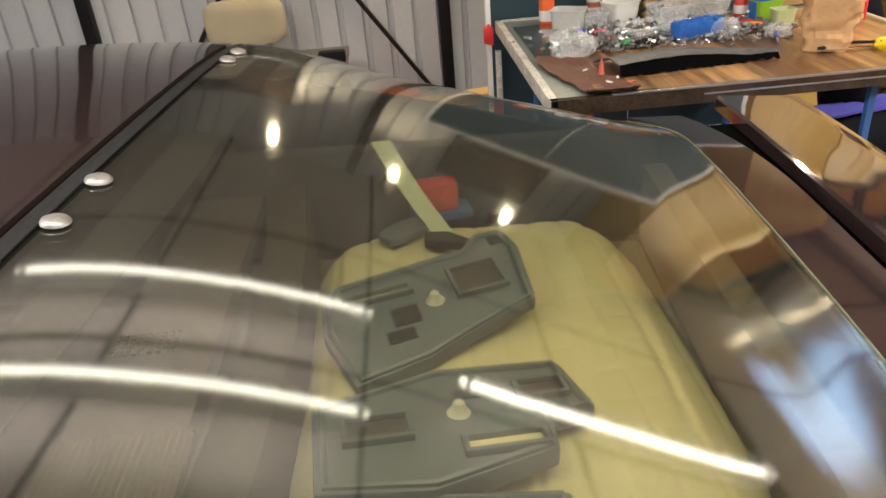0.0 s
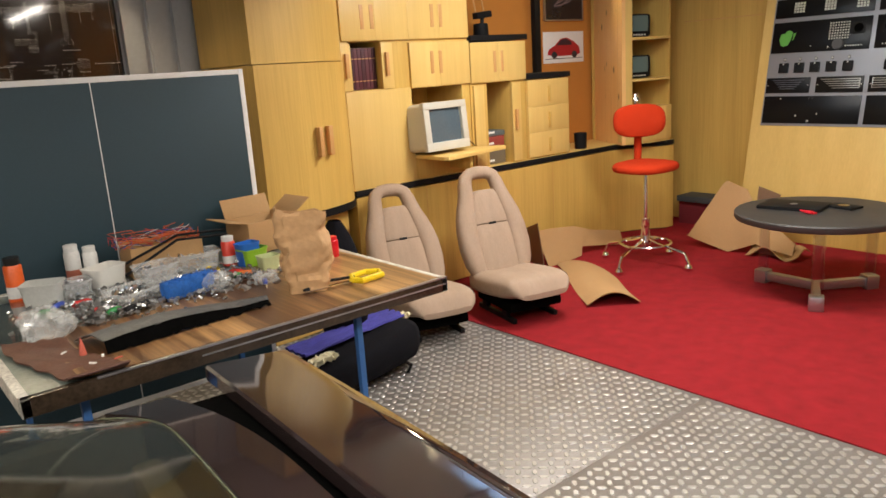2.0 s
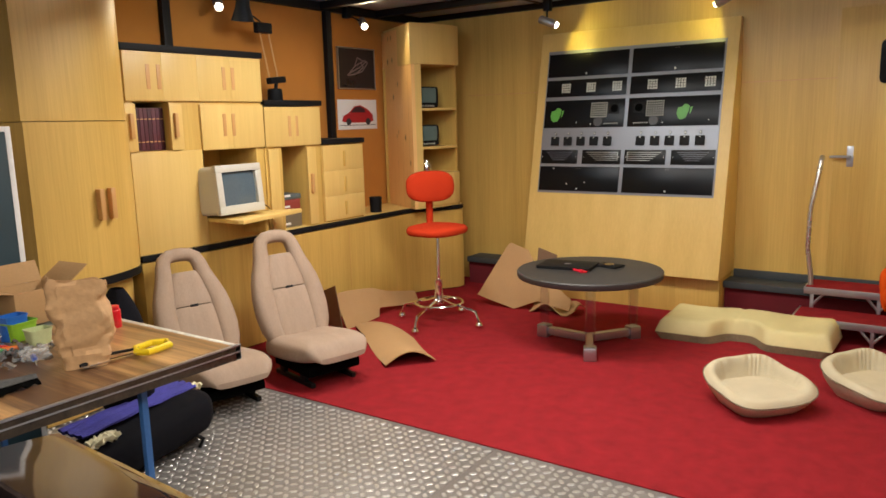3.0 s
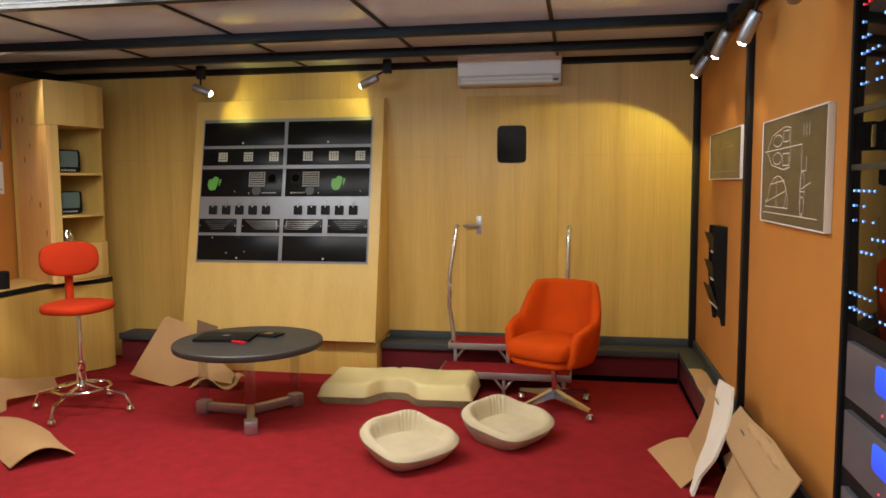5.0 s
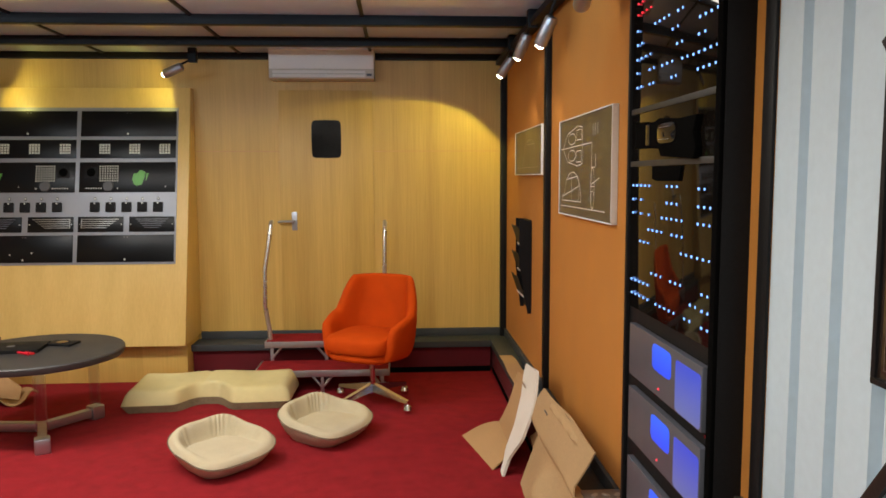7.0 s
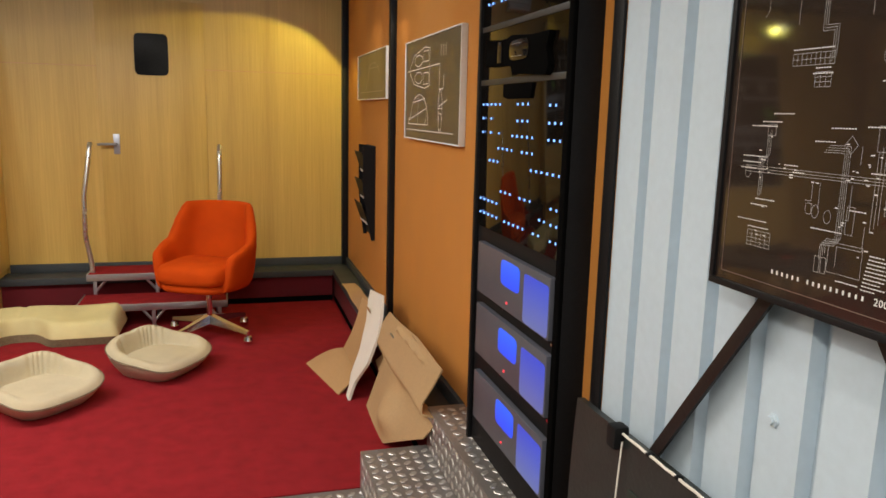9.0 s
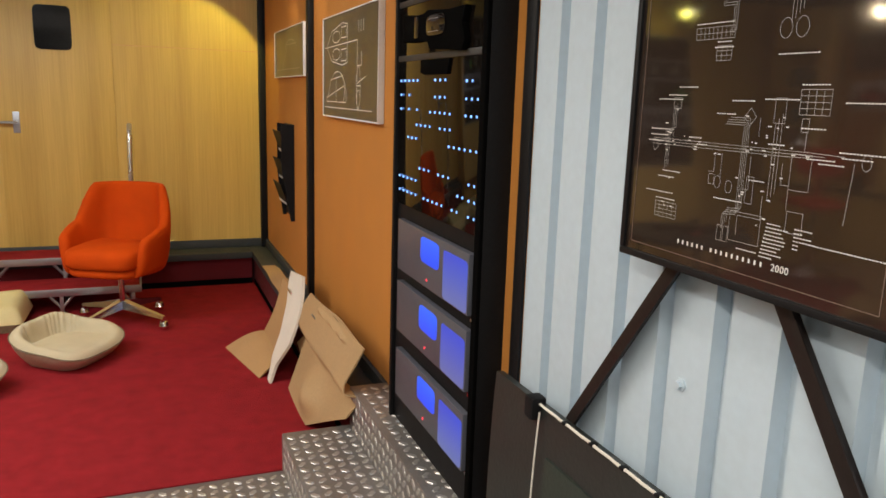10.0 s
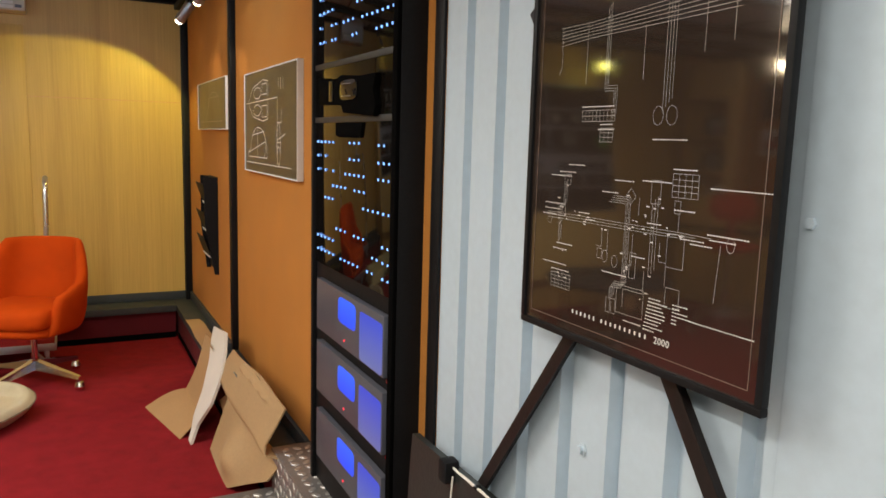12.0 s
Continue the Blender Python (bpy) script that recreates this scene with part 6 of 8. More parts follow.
# ---- front seats ----
def front_seat(m, label, lean, name="bucket_seat"):
    """A removed bucket seat with a loop headrest: local +x is its front."""
    t = thing(name, m, label, "car seat", "removed car seats")
    mb = pose(-0.22, 0, 0.25, 0, -lean, 0)
    # padded frame that runs up one side, over the top and down the other
    half = [(0.160, -0.02, 0.055), (0.182, 0.06, 0.066), (0.190, 0.16, 0.072), (0.187, 0.27, 0.071), (0.175, 0.36, 0.067), (0.157, 0.43, 0.062), (0.140, 0.49, 0.056), (0.129, 0.545, 0.051), (0.121, 0.60, 0.047), (0.103, 0.648, 0.044), (0.066, 0.672, 0.043), (0.02, 0.678, 0.043)]
    line = [(0.0, -y, z) for y, z, r in half] + [(0.0, y, z) for y, z, r in half[::-1]]
    rad = [r for y, z, r in half] + [r for y, z, r in half[::-1]]
    bm = tube(line, rad, 16)
    for v in bm.verts:
        v.co.x = 0.056 * math.copysign(abs(v.co.x / 0.066) ** 0.7, v.co.x)
    bmesh.ops.transform(bm, matrix=mb, verts=bm.verts)
    part("bolster_frame", bm, BEIGE, t, smooth=80)
    # centre panel in two pads with a seam between
    for z0, z1, w0, w1 in ((-0.02, 0.307, 0.30, 0.29), (0.313, 0.545, 0.285, 0.185)):
        secs = []
        for k in range(9):
            f = k / 8
            edge = (1 - abs(2 * f - 1) ** 4) ** 0.5 if 0 < k < 8 else 0.35
            w = w0 + (w1 - w0) * f
            d = 0.106 * (0.80 + 0.20 * edge)
            if z1 > 0.5:
                w *= 1 - 0.12 * max(0, f - 0.8) / 0.2
            secs.append([(x - 0.008, y, z0 + (z1 - z0) * f) for x, y in oval(d, w, 28, 4.0)])
        bm = loft(secs)
        bmesh.ops.transform(bm, matrix=mb, verts=bm.verts)
        part("back_pad", bm, BEIGE, t, smooth=70)
    bm = boxes((0.034, 0.047, -0.026, 0.026, 0.303, 0.317), bev=0.003)
    bmesh.ops.transform(bm, matrix=mb, verts=bm.verts)
    part("seam_clip", bm, BLACK_PLASTIC, t, "black clip in the seam")

    def pad(u, v):
        a = 2 * math.pi * v
        c, s = math.cos(a), math.sin(a)
        x = -0.26 + 0.58 * u
        w = 0.222 + 0.03 * math.sin(math.pi * min(1, u * 1.1)) - 0.06 * max(0, (u - 0.86) / 0.14) ** 2
        h = 0.082 * (1 - max(0, (u - 0.62) / 0.38) ** 2.6 * 0.72)
        y, z = w * math.copysign(abs(s) ** 0.62, s), h * math.copysign(abs(c) ** 0.62, c)
        if c > 0:
            z -= 0.022 * math.exp(-(y / 0.13) ** 4) * (1 - u * 0.5)
        return Vector((x, y, 0.185 + 0.065 * u - 0.05 * max(0, (u - 0.85) / 0.15) ** 2 + z))

    bm = sheet(pad, 30, 40)
    bm.verts.ensure_lookup_table()
    bm.faces.new([bm.verts[30 * 41 + k] for k in range(40)])
    part("cushion", bm, BEIGE, t, smooth=70)
    part("cushion_seam", tube([pad(u, 0.185) + Vector((0, 0.001, 0.001)) for u in np.linspace(0.1, 0.9, 18)], 0.0025, 5), CAR_DARK, t)
    for s in (-1, 1):
        part("rail", boxes((-0.25, 0.20, 0.15 * s - 0.015, 0.15 * s + 0.015, 0.0, 0.03), (-0.2, -0.14, 0.15 * s - 0.016, 0.15 * s + 0.016, 0.03, 0.13), (0.06, 0.12, 0.15 * s - 0.016, 0.15 * s + 0.016, 0.03, 0.13), bev=0.004), BLACK_PAINT, t)
    part("pan", box(-0.22, 0.22, -0.19, 0.19, 0.075, 0.14, 0.02), DEEP_BLACK, t)
    return t


front_seat(pose(3.32, 3.35, 0.006, 0, 0, -104) @ Matrix.Scale(0.964, 4), "beige velour car seat standing on the carpet", 23)
front_seat(pose(2.74, 3.55, 0.002, 0, 0, -105) @ Matrix.Scale(0.94, 4), "reclined beige velour car seat beside the plate floor", 29)

# ---- work bench, upright board and what lies on it ----
bn = thing("work_bench", pose(0, 0, 0), "cluttered bench of a folded games table with blue legs", "work bench")
BX0, BX1, BY0, BY1, BZ = 0.39, 1.875, 2.285, 3.565, 0.756
part("top", box(BX0 + 0.02, BX1 - 0.02, BY0 + 0.02, BY1 - 0.02, BZ - 0.03, BZ - 0.006, 0.002), mat("grey_green_bench_top", (0.17, 0.20, 0.18), 0.35, var=0.3, scale=6, bump=0.03), bn, "worn grey-green bench top")
part("striped_sheet", sheet(lambda u, v: Vector((BX0 + 0.16 + (BX1 - BX0 - 0.19) * u, BY0 + 0.02 + (0.70 + 0.25 * u) * v, BZ + 0.002 + 0.010 * max(0, 1 - u * 6) * (1 - v))), 20, 12, 0.004), STRIPED, bn, "striped brown wood-effect sheet")
WORN_END = mat("worn_grey_end_rail", (0.50, 0.48, 0.43), 0.5, var=0.55, scale=18, bump=0.08)
RAIL = mat("worn_dark_rail", (0.045, 0.031, 0.021), 0.22, metal=0.2, var=0.6, scale=9, bump=0.05)
for nm, r in (("front_rail", (BX0, BX1, BY0, BY0 + 0.03, BZ - 0.055, BZ)), ("back_rail", (BX0, BX1, BY1 - 0.03, BY1, BZ - 0.055, BZ)), ("end_rail", (BX0, BX0 + 0.03, BY0, BY1, BZ - 0.055, BZ)), ("end_rail", (BX1 - 0.03, BX1, BY0, BY1, BZ - 0.055, BZ))):
    part(nm, box(*r, 0.004), RAIL if nm == "front_rail" else WORN_END, bn, "worn dark steel rail")
part("edge_trim", box(BX0 + 0.2, BX1 - 0.001, BY0 - 0.002, BY0 + 0.012, BZ - 0.002, BZ + 0.004, 0.001), BRUSHED, bn)
part("groove_trim", box(BX0 + 0.5, BX1 - 0.004, BY0 - 0.003, BY0 + 0.004, BZ - 0.026, BZ - 0.021, 0.001), BRUSHED, bn, "thin bright trim line")
for x, y in ((1.50, 2.36), (1.50, 3.45), (0.56, 2.36), (0.56, 3.45)):
    part("leg", box(x - 0.012, x + 0.012, y - 0.012, y + 0.012, 0.0, BZ - 0.05, 0.003), BLUE_PAINT, bn, "blue painted steel leg")
part("stretcher", boxes((1.49, 1.51, 2.36, 3.45, 0.16, 0.19), (0.55, 0.57, 2.36, 3.45, 0.16, 0.19), (0.56, 1.50, 2.9, 2.93, 0.16, 0.19), bev=0.003), BLUE_PAINT, bn)
CLIP_RED = colored("red_plastic", (0.6, 0.02, 0.02))
for cx, cy, cz in ((BX0 - 0.042, 3.515, BZ - 0.052), (BX0 - 0.010, 3.520, 0.335)):
    clip_bm = prism([(-0.020, -0.035), (0.022, -0.048), (0.024, 0.030), (0.006, 0.052), (-0.020, 0.030)], 0.030, pose(cx, cy, cz, 90, 0, 0), 0.005)
    part("red_clip", clip_bm, CLIP_RED, bn, "red plastic clip")
part("latch_arm", box(BX0 - 0.006, BX0 + 0.020, 3.52, 3.55, 0.29, 0.62, 0.003), WORN_END, bn, "worn pale folding arm")

bd = thing("table_tennis_board", pose(0.35, 3.59, 0.10), "upright dark green games table half with white edge", "games table")
part("panel", box(0.02, 1.38, -0.004, 0.022, 0.02, 1.475, 0.002), BOARD_GREEN, bd)
part("edge_line", boxes((0, 0.024, -0.006, 0.03, 0, 1.495), (1.376, 1.40, -0.006, 0.03, 0, 1.495), (0.024, 1.376, -0.006, 0.03, 1.471, 1.495), (0.024, 1.376, -0.006, 0.03, 0, 0.024), bev=0.002), WHITE_PAINT, bd, "white edge band")
part("centre_line", box(0.698, 0.702, -0.0055, 0.0, 0.024, 1.471, 0), WHITE_PAINT, bd)
for x in (0.2, 1.2):
    part("foot", boxes((x - 0.02, x + 0.02, -0.12, 0.30, -0.10, -0.06), (x - 0.02, x + 0.02, 0.03, 0.06, -0.06, 1.0), bev=0.003), BLUE_PAINT, bd)


MILKY = mat("milky_plastic", (0.50, 0.51, 0.49), 0.35, var=0.12, bump=0.04)


def at_bench(x, y, rz=0):
    return pose(x, y, BZ + 0.003, 0, 0, rz)


# paper bag
pb2 = thing("paper_bag", at_bench(1.432, 2.570, -30) @ Matrix.Scale(1.10, 4), "crumpled brown kraft paper bag standing open", "paper bag")
rnd = random.Random(4)
secs = []
for k in range(26):
    t = k / 25
    ring = []
    for j in range(64):
        a = 2 * math.pi * j / 64
        w = 0.064 + 0.026 * smooth01(t / 0.45) - 0.006 * t
        d = 0.046 + 0.016 * math.sin(math.pi * min(1, t * 1.3)) - 0.020 * t
        c, s = math.cos(a), math.sin(a)
        x, y = w * math.copysign(abs(c) ** 0.32, c), d * math.copysign(abs(s) ** 0.32, s)
        q = Vector((x * 11 + 3, y * 11, t * 3.2))
        crease = (0.5 - abs(noise.noise(q))) * 0.034 + (0.5 - abs(noise.noise(q * 2.1 + Vector((4, 1, 7))))) * 0.020
        f = 1 + (crease - 0.018) / max(0.05, math.hypot(x, y)) * min(1, t * 4 + 0.3)
        top = -0.016 * c + 0.014 * noise.noise(Vector((c * 2, s * 2, 3))) + rnd.uniform(-0.005, 0.005)
        ring.append((x * f + 0.012 * t * math.sin(t * 6), y * f + 0.010 * math.sin(t * 5), 0.275 * t + top * max(0.0, t - 0.7) * 3.3))
    secs.append(ring)
bm = loft(secs, cap=False)
bm.verts.ensure_lookup_table()
bm.faces.new(bm.verts[:64][::-1])
bmesh.ops.solidify(bm, geom=bm.faces[:], thickness=0.0015)
part("bag", bm, PAPER, pb2, smooth=24)


# open cardboard box
def card_box(m, w, d, h, label, flaps=True):
    t = thing("cardboard_box", m, label, "cardboard box", "boxes on the bench")
    for r in ((0, w, 0, 0.005, 0, h), (0, w, d - 0.005, d, 0, h), (0, 0.005, 0.005, d - 0.005, 0, h), (w - 0.005, w, 0.005, d - 0.005, 0, h), (0.005, w - 0.005, 0.005, d - 0.005, 0, 0.005)):
        part("wall", box(*r, 0.0008), CARD, t)
    if flaps:
        for nm, mm, fw, fd in (("flap", pose(0, d, h, 70, 0, 0), w, 0.095), ("flap", pose(w, 0, h, 0, -34, 0), 0.12, d), ("flap", pose(0, 0, h, 0, 12, 0), -0.10, d), ("flap", pose(0, 0.006, h - 0.002, -38, 0, 0), w, 0.08)):
            part(nm, box(min(0, fw), max(0, fw), min(0, fd), max(0, fd), 0, 0.004, 0.0008), CARD, t).matrix_local = mm
    return t


card_box(at_bench(1.54, 3.28, 6), 0.25, 0.20, 0.145, "open brown cardboard box with raised flaps")
card_box(at_bench(1.02, 3.30, -4), 0.30, 0.22, 0.13, "low cardboard box full of coloured wire", False)
WIRES = [colored("wire_orange", (0.6, 0.10, 0.02)), colored("wire_red", (0.45, 0.02, 0.02)), colored("wire_white", (0.6, 0.6, 0.58)), colored("wire_blue", (0.04, 0.06, 0.35)), colored("wire_black", (0.02, 0.02, 0.02))]
for k in range(34):
    pts = [(rnd.uniform(0.03, 0.27), rnd.uniform(0.03, 0.19), 0.10 + rnd.uniform(0.0, 0.05))]
    for q in range(5):
        pts.append((min(0.29, max(-0.04, pts[-1][0] + rnd.uniform(-0.13, 0.13))), min(0.2, max(0.0, pts[-1][1] + rnd.uniform(-0.09, 0.09))), 0.12 + rnd.uniform(0.0, 0.06)))
    w_ = thing("wire_loop", at_bench(1.02, 3.30, -4), "loose coloured wire in the box", "wire", "wires in the box")
    part("wire", tube(pts, 0.0015, 5), WIRES[(0, 0, 2, 0, 1, 3, 0, 4)[k % 8]], w_)
for k, (p, q) in enumerate((((0.96, 3.20, 0.05), (1.42, 3.24, 0.13)), ((0.98, 3.24, 0.09), (1.44, 3.30, 0.14)))):
    cbl = thing("black_cable", at_bench(0, 0), "stiff black cable lying across the boxes", "cable", "cables on the bench")
    part("cable", tube([p, ((p[0] + q[0]) / 2, (p[1] + q[1]) / 2, max(p[2], q[2]) + 0.02), q], 0.006, 6), BLACK_PLASTIC, cbl)


def can(m, r, h, c, capc, label, name="spray_can", band=None):
    t = thing(name, m, label, "can", "cans on the bench")
    part("body", lathe([(0, 0), (r, 0), (r * 1.02, 0.004), (r, 0.01), (r, h * 0.78), (r * 0.82, h * 0.84), (0, h * 0.84)], 20), colored(name + "_body_%d" % int(h * 1000 + c[0] * 99), c, 0.3), t)
    part("cap", lathe([(r * 0.8, h * 0.80), (r * 0.86, h * 0.82), (r * 0.86, h * 0.99), (r * 0.7, h), (0, h)], 20), colored(name + "_cap_%d" % int(h * 1000 + c[0] * 77), capc, 0.35), t)
    part("label_band", lathe([(r * 1.004, h * 0.08), (r * 1.008, h * 0.085), (r * 1.008, h * 0.34), (r * 1.004, h * 0.345)], 20), colored(name + "_band_%d" % int(h * 1000 + c[0] * 55), band or (0.7, 0.7, 0.7)), t)


can(at_bench(0.60, 3.385), 0.034, 0.175, (0.75, 0.12, 0.02), (0.015, 0.015, 0.015), "orange spray can with a black cap", band=(0.72, 0.72, 0.72))
can(at_bench(0.84, 3.50), 0.032, 0.160, (0.60, 0.60, 0.58), (0.75, 0.75, 0.74), "white spray can with a dull label", band=(0.35, 0.10, 0.06))
can(at_bench(0.91, 3.50), 0.030, 0.140, (0.78, 0.78, 0.76), (0.8, 0.8, 0.78), "white bottle with an orange label", "bottle", (0.70, 0.22, 0.08))
can(at_bench(1.40, 3.20), 0.030, 0.13, (0.62, 0.05, 0.03), (0.7, 0.7, 0.7), "red and white drinks can on the bench", "drinks_can", (0.7, 0.7, 0.68))
can(at_bench(1.77, 2.95), 0.030, 0.09, (0.65, 0.01, 0.02), (0.6, 0.01, 0.02), "small red plastic pot on the bench", "pot", (0.6, 0.02, 0.02))


def tub(m, w, d, h, material, label, name="plastic_tub", fill=None, seed=1):
    t = thing(name, m, label, "tub", "tubs on the bench")
    bm = loft([[(x, y, z) for x, y in oval(w * s, d * s, 24, 7)] for s, z in ((0.86, 0.0), (1.0, h), (1.05, h), (1.05, h - 0.006), (0.97, h - 0.006), (0.83, 0.006))], cap=True)
    part("wall", bm, material, t)
    if fill is not None:
        r2 = random.Random(seed)
        b = bmesh.new()
        for k in range(46):
            s_ = r2.uniform(0.006, 0.014)
            add_box(b, -s_, s_, -s_ * 0.5, s_ * 0.5, -s_ * 0.3, s_ * 0.3, 0, pose(r2.uniform(-w * 0.38, w * 0.38), r2.uniform(-d * 0.38, d * 0.38), r2.uniform(0.01, h * 0.8), r2.uniform(0, 180), r2.uniform(0, 180), r2.uniform(0, 180)))
        part("small_parts", b, fill, t, "heap of small metal parts")
    return t


tub(at_bench(0.665, 3.24, -30), 0.14, 0.11, 0.085, MILKY, "translucent white plastic tub on the bench", seed=2)
tub(at_bench(0.915, 3.33, 25), 0.15, 0.11, 0.080, WHITE_PLASTIC, "white box with an open top", seed=3)
tub(at_bench(0.92, 3.00, 20), 0.19, 0.15, 0.05, CLOUDY, "clear tray of small metal parts", fill=CHROME, seed=5)
tub(at_bench(1.06, 3.14, 8), 0.16, 0.12, 0.09, CLOUDY, "clear plastic tub of fittings", fill=BRUSHED, seed=6)
tub(at_bench(1.26, 3.24, -10), 0.20, 0.13, 0.085, CLOUDY, "clear plastic container of small parts", fill=CHROME, seed=7)
tub(at_bench(1.47, 3.12, 10), 0.115, 0.09, 0.075, colored("lime_plastic", (0.24, 0.46, 0.03), 0.35), "lime green plastic tub on the bench")
tub(at_bench(1.455, 3.13, 10), 0.095, 0.07, 0.100, colored("blue_plastic", (0.02, 0.13, 0.50), 0.35), "blue plastic tub inside the green one")
tub(at_bench(1.48, 2.99, 0), 0.085, 0.07, 0.06, colored("pale_lime_plastic", (0.50, 0.56, 0.30), 0.4), "pale lime plastic cup on the bench")
tub(at_bench(0.78, 3.26, 0), 0.12, 0.10, 0.065, CLOUDY, "clear plastic box of small parts", fill=BRUSHED, seed=9)

# blue brush, dark bumper strip, saw, tools
br = thing("blue_brush", at_bench(1.09, 2.88, 12), "blue bristled hand brush on the bench", "brush")
part("stock", box(-0.10, 0.09, -0.02, 0.02, 0.0, 0.02, 0.006), colored("brush_blue", (0.015, 0.11, 0.42)), br)
bm = loft([[(x, y * w + 0.003 * noise.noise(Vector((x * 60, y * 90, z * 60))), 0.018 + z) for y, z in ((-0.022, 0), (0.022, 0), (0.033, 0.032), (0.030, 0.052 + 0.006 * noise.noise(Vector((x * 45, 2, 1)))), (0.0, 0.056 + 0.006 * noise.noise(Vector((x * 45, 5, 1)))), (-0.030, 0.052), (-0.033, 0.032))] for x, w in [(-0.105, 0.7)] + [(-0.098 + 0.0112 * i, 1.0) for i in range(18)] + [(0.102, 0.7)]])
for k in range(140):
    x, y = rnd.uniform(-0.10, 0.10), rnd.uniform(-0.026, 0.026)
    tube([(x, y, 0.05), (x + rnd.uniform(-0.008, 0.008), y * 1.3, rnd.uniform(0.070, 0.080))], 0.0016, 4, bm=bm)
part("bristles", bm, colored("bristle_blue", (0.015, 0.12, 0.46), 0.75, var=0.3, scale=30, bump=0.2), br)
part("grip", tube([(-0.09, 0, 0.012), (-0.2, 0.01, 0.016), (-0.26, 0.0, 0.02)], [0.012, 0.014, 0.01], 8), BLACK_PLASTIC, br)

bs = thing("torn_trim_strip", at_bench(0.0, 0.0), "torn black trim strip, its face greyed by dust and painted sheen", "trim strip")
# dust and the sheen on top are both put into this grey
DUST_SHEEN = mat("dusty_sheen_trim", (0.095, 0.096, 0.098), 0.42, var=0.4, scale=14, bump=0.06)


def strip_line(u):
    """The front edge of the strip along the bench, with its height."""
    return Vector((0.665 + 0.575 * u, 2.468 + 0.055 * u, 0.040 + 0.016 * math.sin(math.pi * min(1, u * 1.25)) - 0.022 * u))


def strip_face(u, v):
    w = 0.150 * (1 - u) ** 0.6 + 0.030
    p = strip_line(u)
    return p + Vector((-0.045 * v * (1 - u), w * v, -0.030 * v * v * (1 - u) + 0.012 * math.sin(math.pi * v) + 0.005 * noise.noise(Vector((u * 9, v * 4, 2)))))


def strip_skirt(u, v):
    p = strip_line(u)
    rag = 0.018 * abs(noise.noise(Vector((u * 13, 1, 5)))) + 0.010 * abs(noise.noise(Vector((u * 37, 4, 5))))
    foot = 0.001 + rag * (1 if 0.04 < u < 0.97 else 0)
    return Vector((p.x, p.y - 0.020 * (1 - v) + 0.006 * noise.noise(Vector((u * 15, v * 2, 8))), foot + (p.z - foot) * v))


part("face", sheet(strip_face, 40, 10, 0.004), DUST_SHEEN, bs, "grey upper face with dust and sheen in its colour", smooth=60)
# black skirt fills in the shaded hollow under the raised edge
part("skirt", sheet(strip_skirt, 60, 6, 0.003), DEEP_BLACK, bs, "ragged black edge standing in for the shaded hollow", smooth=60)
part("lip", tube([strip_face(u, 1.0) for u in np.linspace(0.3, 1, 14)], 0.005, 6), RUBBER, bs)
sw = thing("hand_saw", at_bench(1.60, 2.46, -4), "small saw with a yellow grip", "saw")
part("grip", tube([(0.0, 0, 0.015), (0.10, 0.02, 0.015), (0.115, 0.07, 0.015), (0.07, 0.10, 0.015), (0.0, 0.085, 0.015), (-0.02, 0.04, 0.015)], 0.013, 8, True), colored("saw_yellow", (0.75, 0.55, 0.01), 0.35), sw)
part("blade", box(-0.22, 0.0, 0.03, 0.05, 0.010, 0.013, 0.0005), CHROME, sw)
part("bow", tube([(0.0, 0.06, 0.02), (-0.1, 0.085, 0.02), (-0.22, 0.05, 0.015)], 0.006, 6), BLACK_PLASTIC, sw)
COL = [colored("tool_%s" % n, c, 0.4) for n, c in (("red", (0.55, 0.02, 0.02)), ("yellow", (0.7, 0.5, 0.02)), ("orange", (0.7, 0.16, 0.02)), ("green", (0.02, 0.22, 0.05)), ("blue", (0.02, 0.06, 0.4)), ("black", (0.02, 0.02, 0.02)))]
for k in range(18):
    x, y = rnd.uniform(0.60, 1.40), rnd.uniform(2.72, 3.2)
    if k >= 10:
        x, y = rnd.uniform(1.22, 1.44), rnd.uniform(2.80, 3.08)
    t = thing("screwdriver", at_bench(x, y, rnd.uniform(0, 360)), "small hand tool with a coloured grip", "tool", "tools on the bench")
    L = rnd.uniform(0.05, 0.085)
    part("grip", tube([(0, 0, 0.013), (L * 0.2, 0, 0.013), (L * 0.8, 0, 0.013), (L, 0, 0.013)], [0.006, 0.0105, 0.0105, 0.005], 8), COL[k % 6], t)
    part("shaft", tube([(L, 0, 0.013), (L + 0.07, 0, 0.011)], 0.003, 6), CHROME, t)
heap = thing("small_fittings", at_bench(0.96, 2.92), "scattered small metal fittings", "fittings", kind="stuff")
bm = bmesh.new()
for k in range(1500):
    s_ = rnd.uniform(0.003, 0.009) if k % 4 else rnd.uniform(0.009, 0.016)
    add_box(bm, -s_, s_, -s_ * 0.6, s_ * 0.6, 0, s_ * 0.8, 0, pose(rnd.gauss(0.05, 0.20), rnd.gauss(0.06, 0.10), rnd.uniform(0, 0.020), rnd.uniform(-30, 30), rnd.uniform(-30, 30), rnd.uniform(0, 180)))
part("fittings", bm, mat("mixed_metal_bits", (0.42, 0.42, 0.42), 0.25, metal=0.8, var=0.2, bump=0.0, rand=0.6), heap)


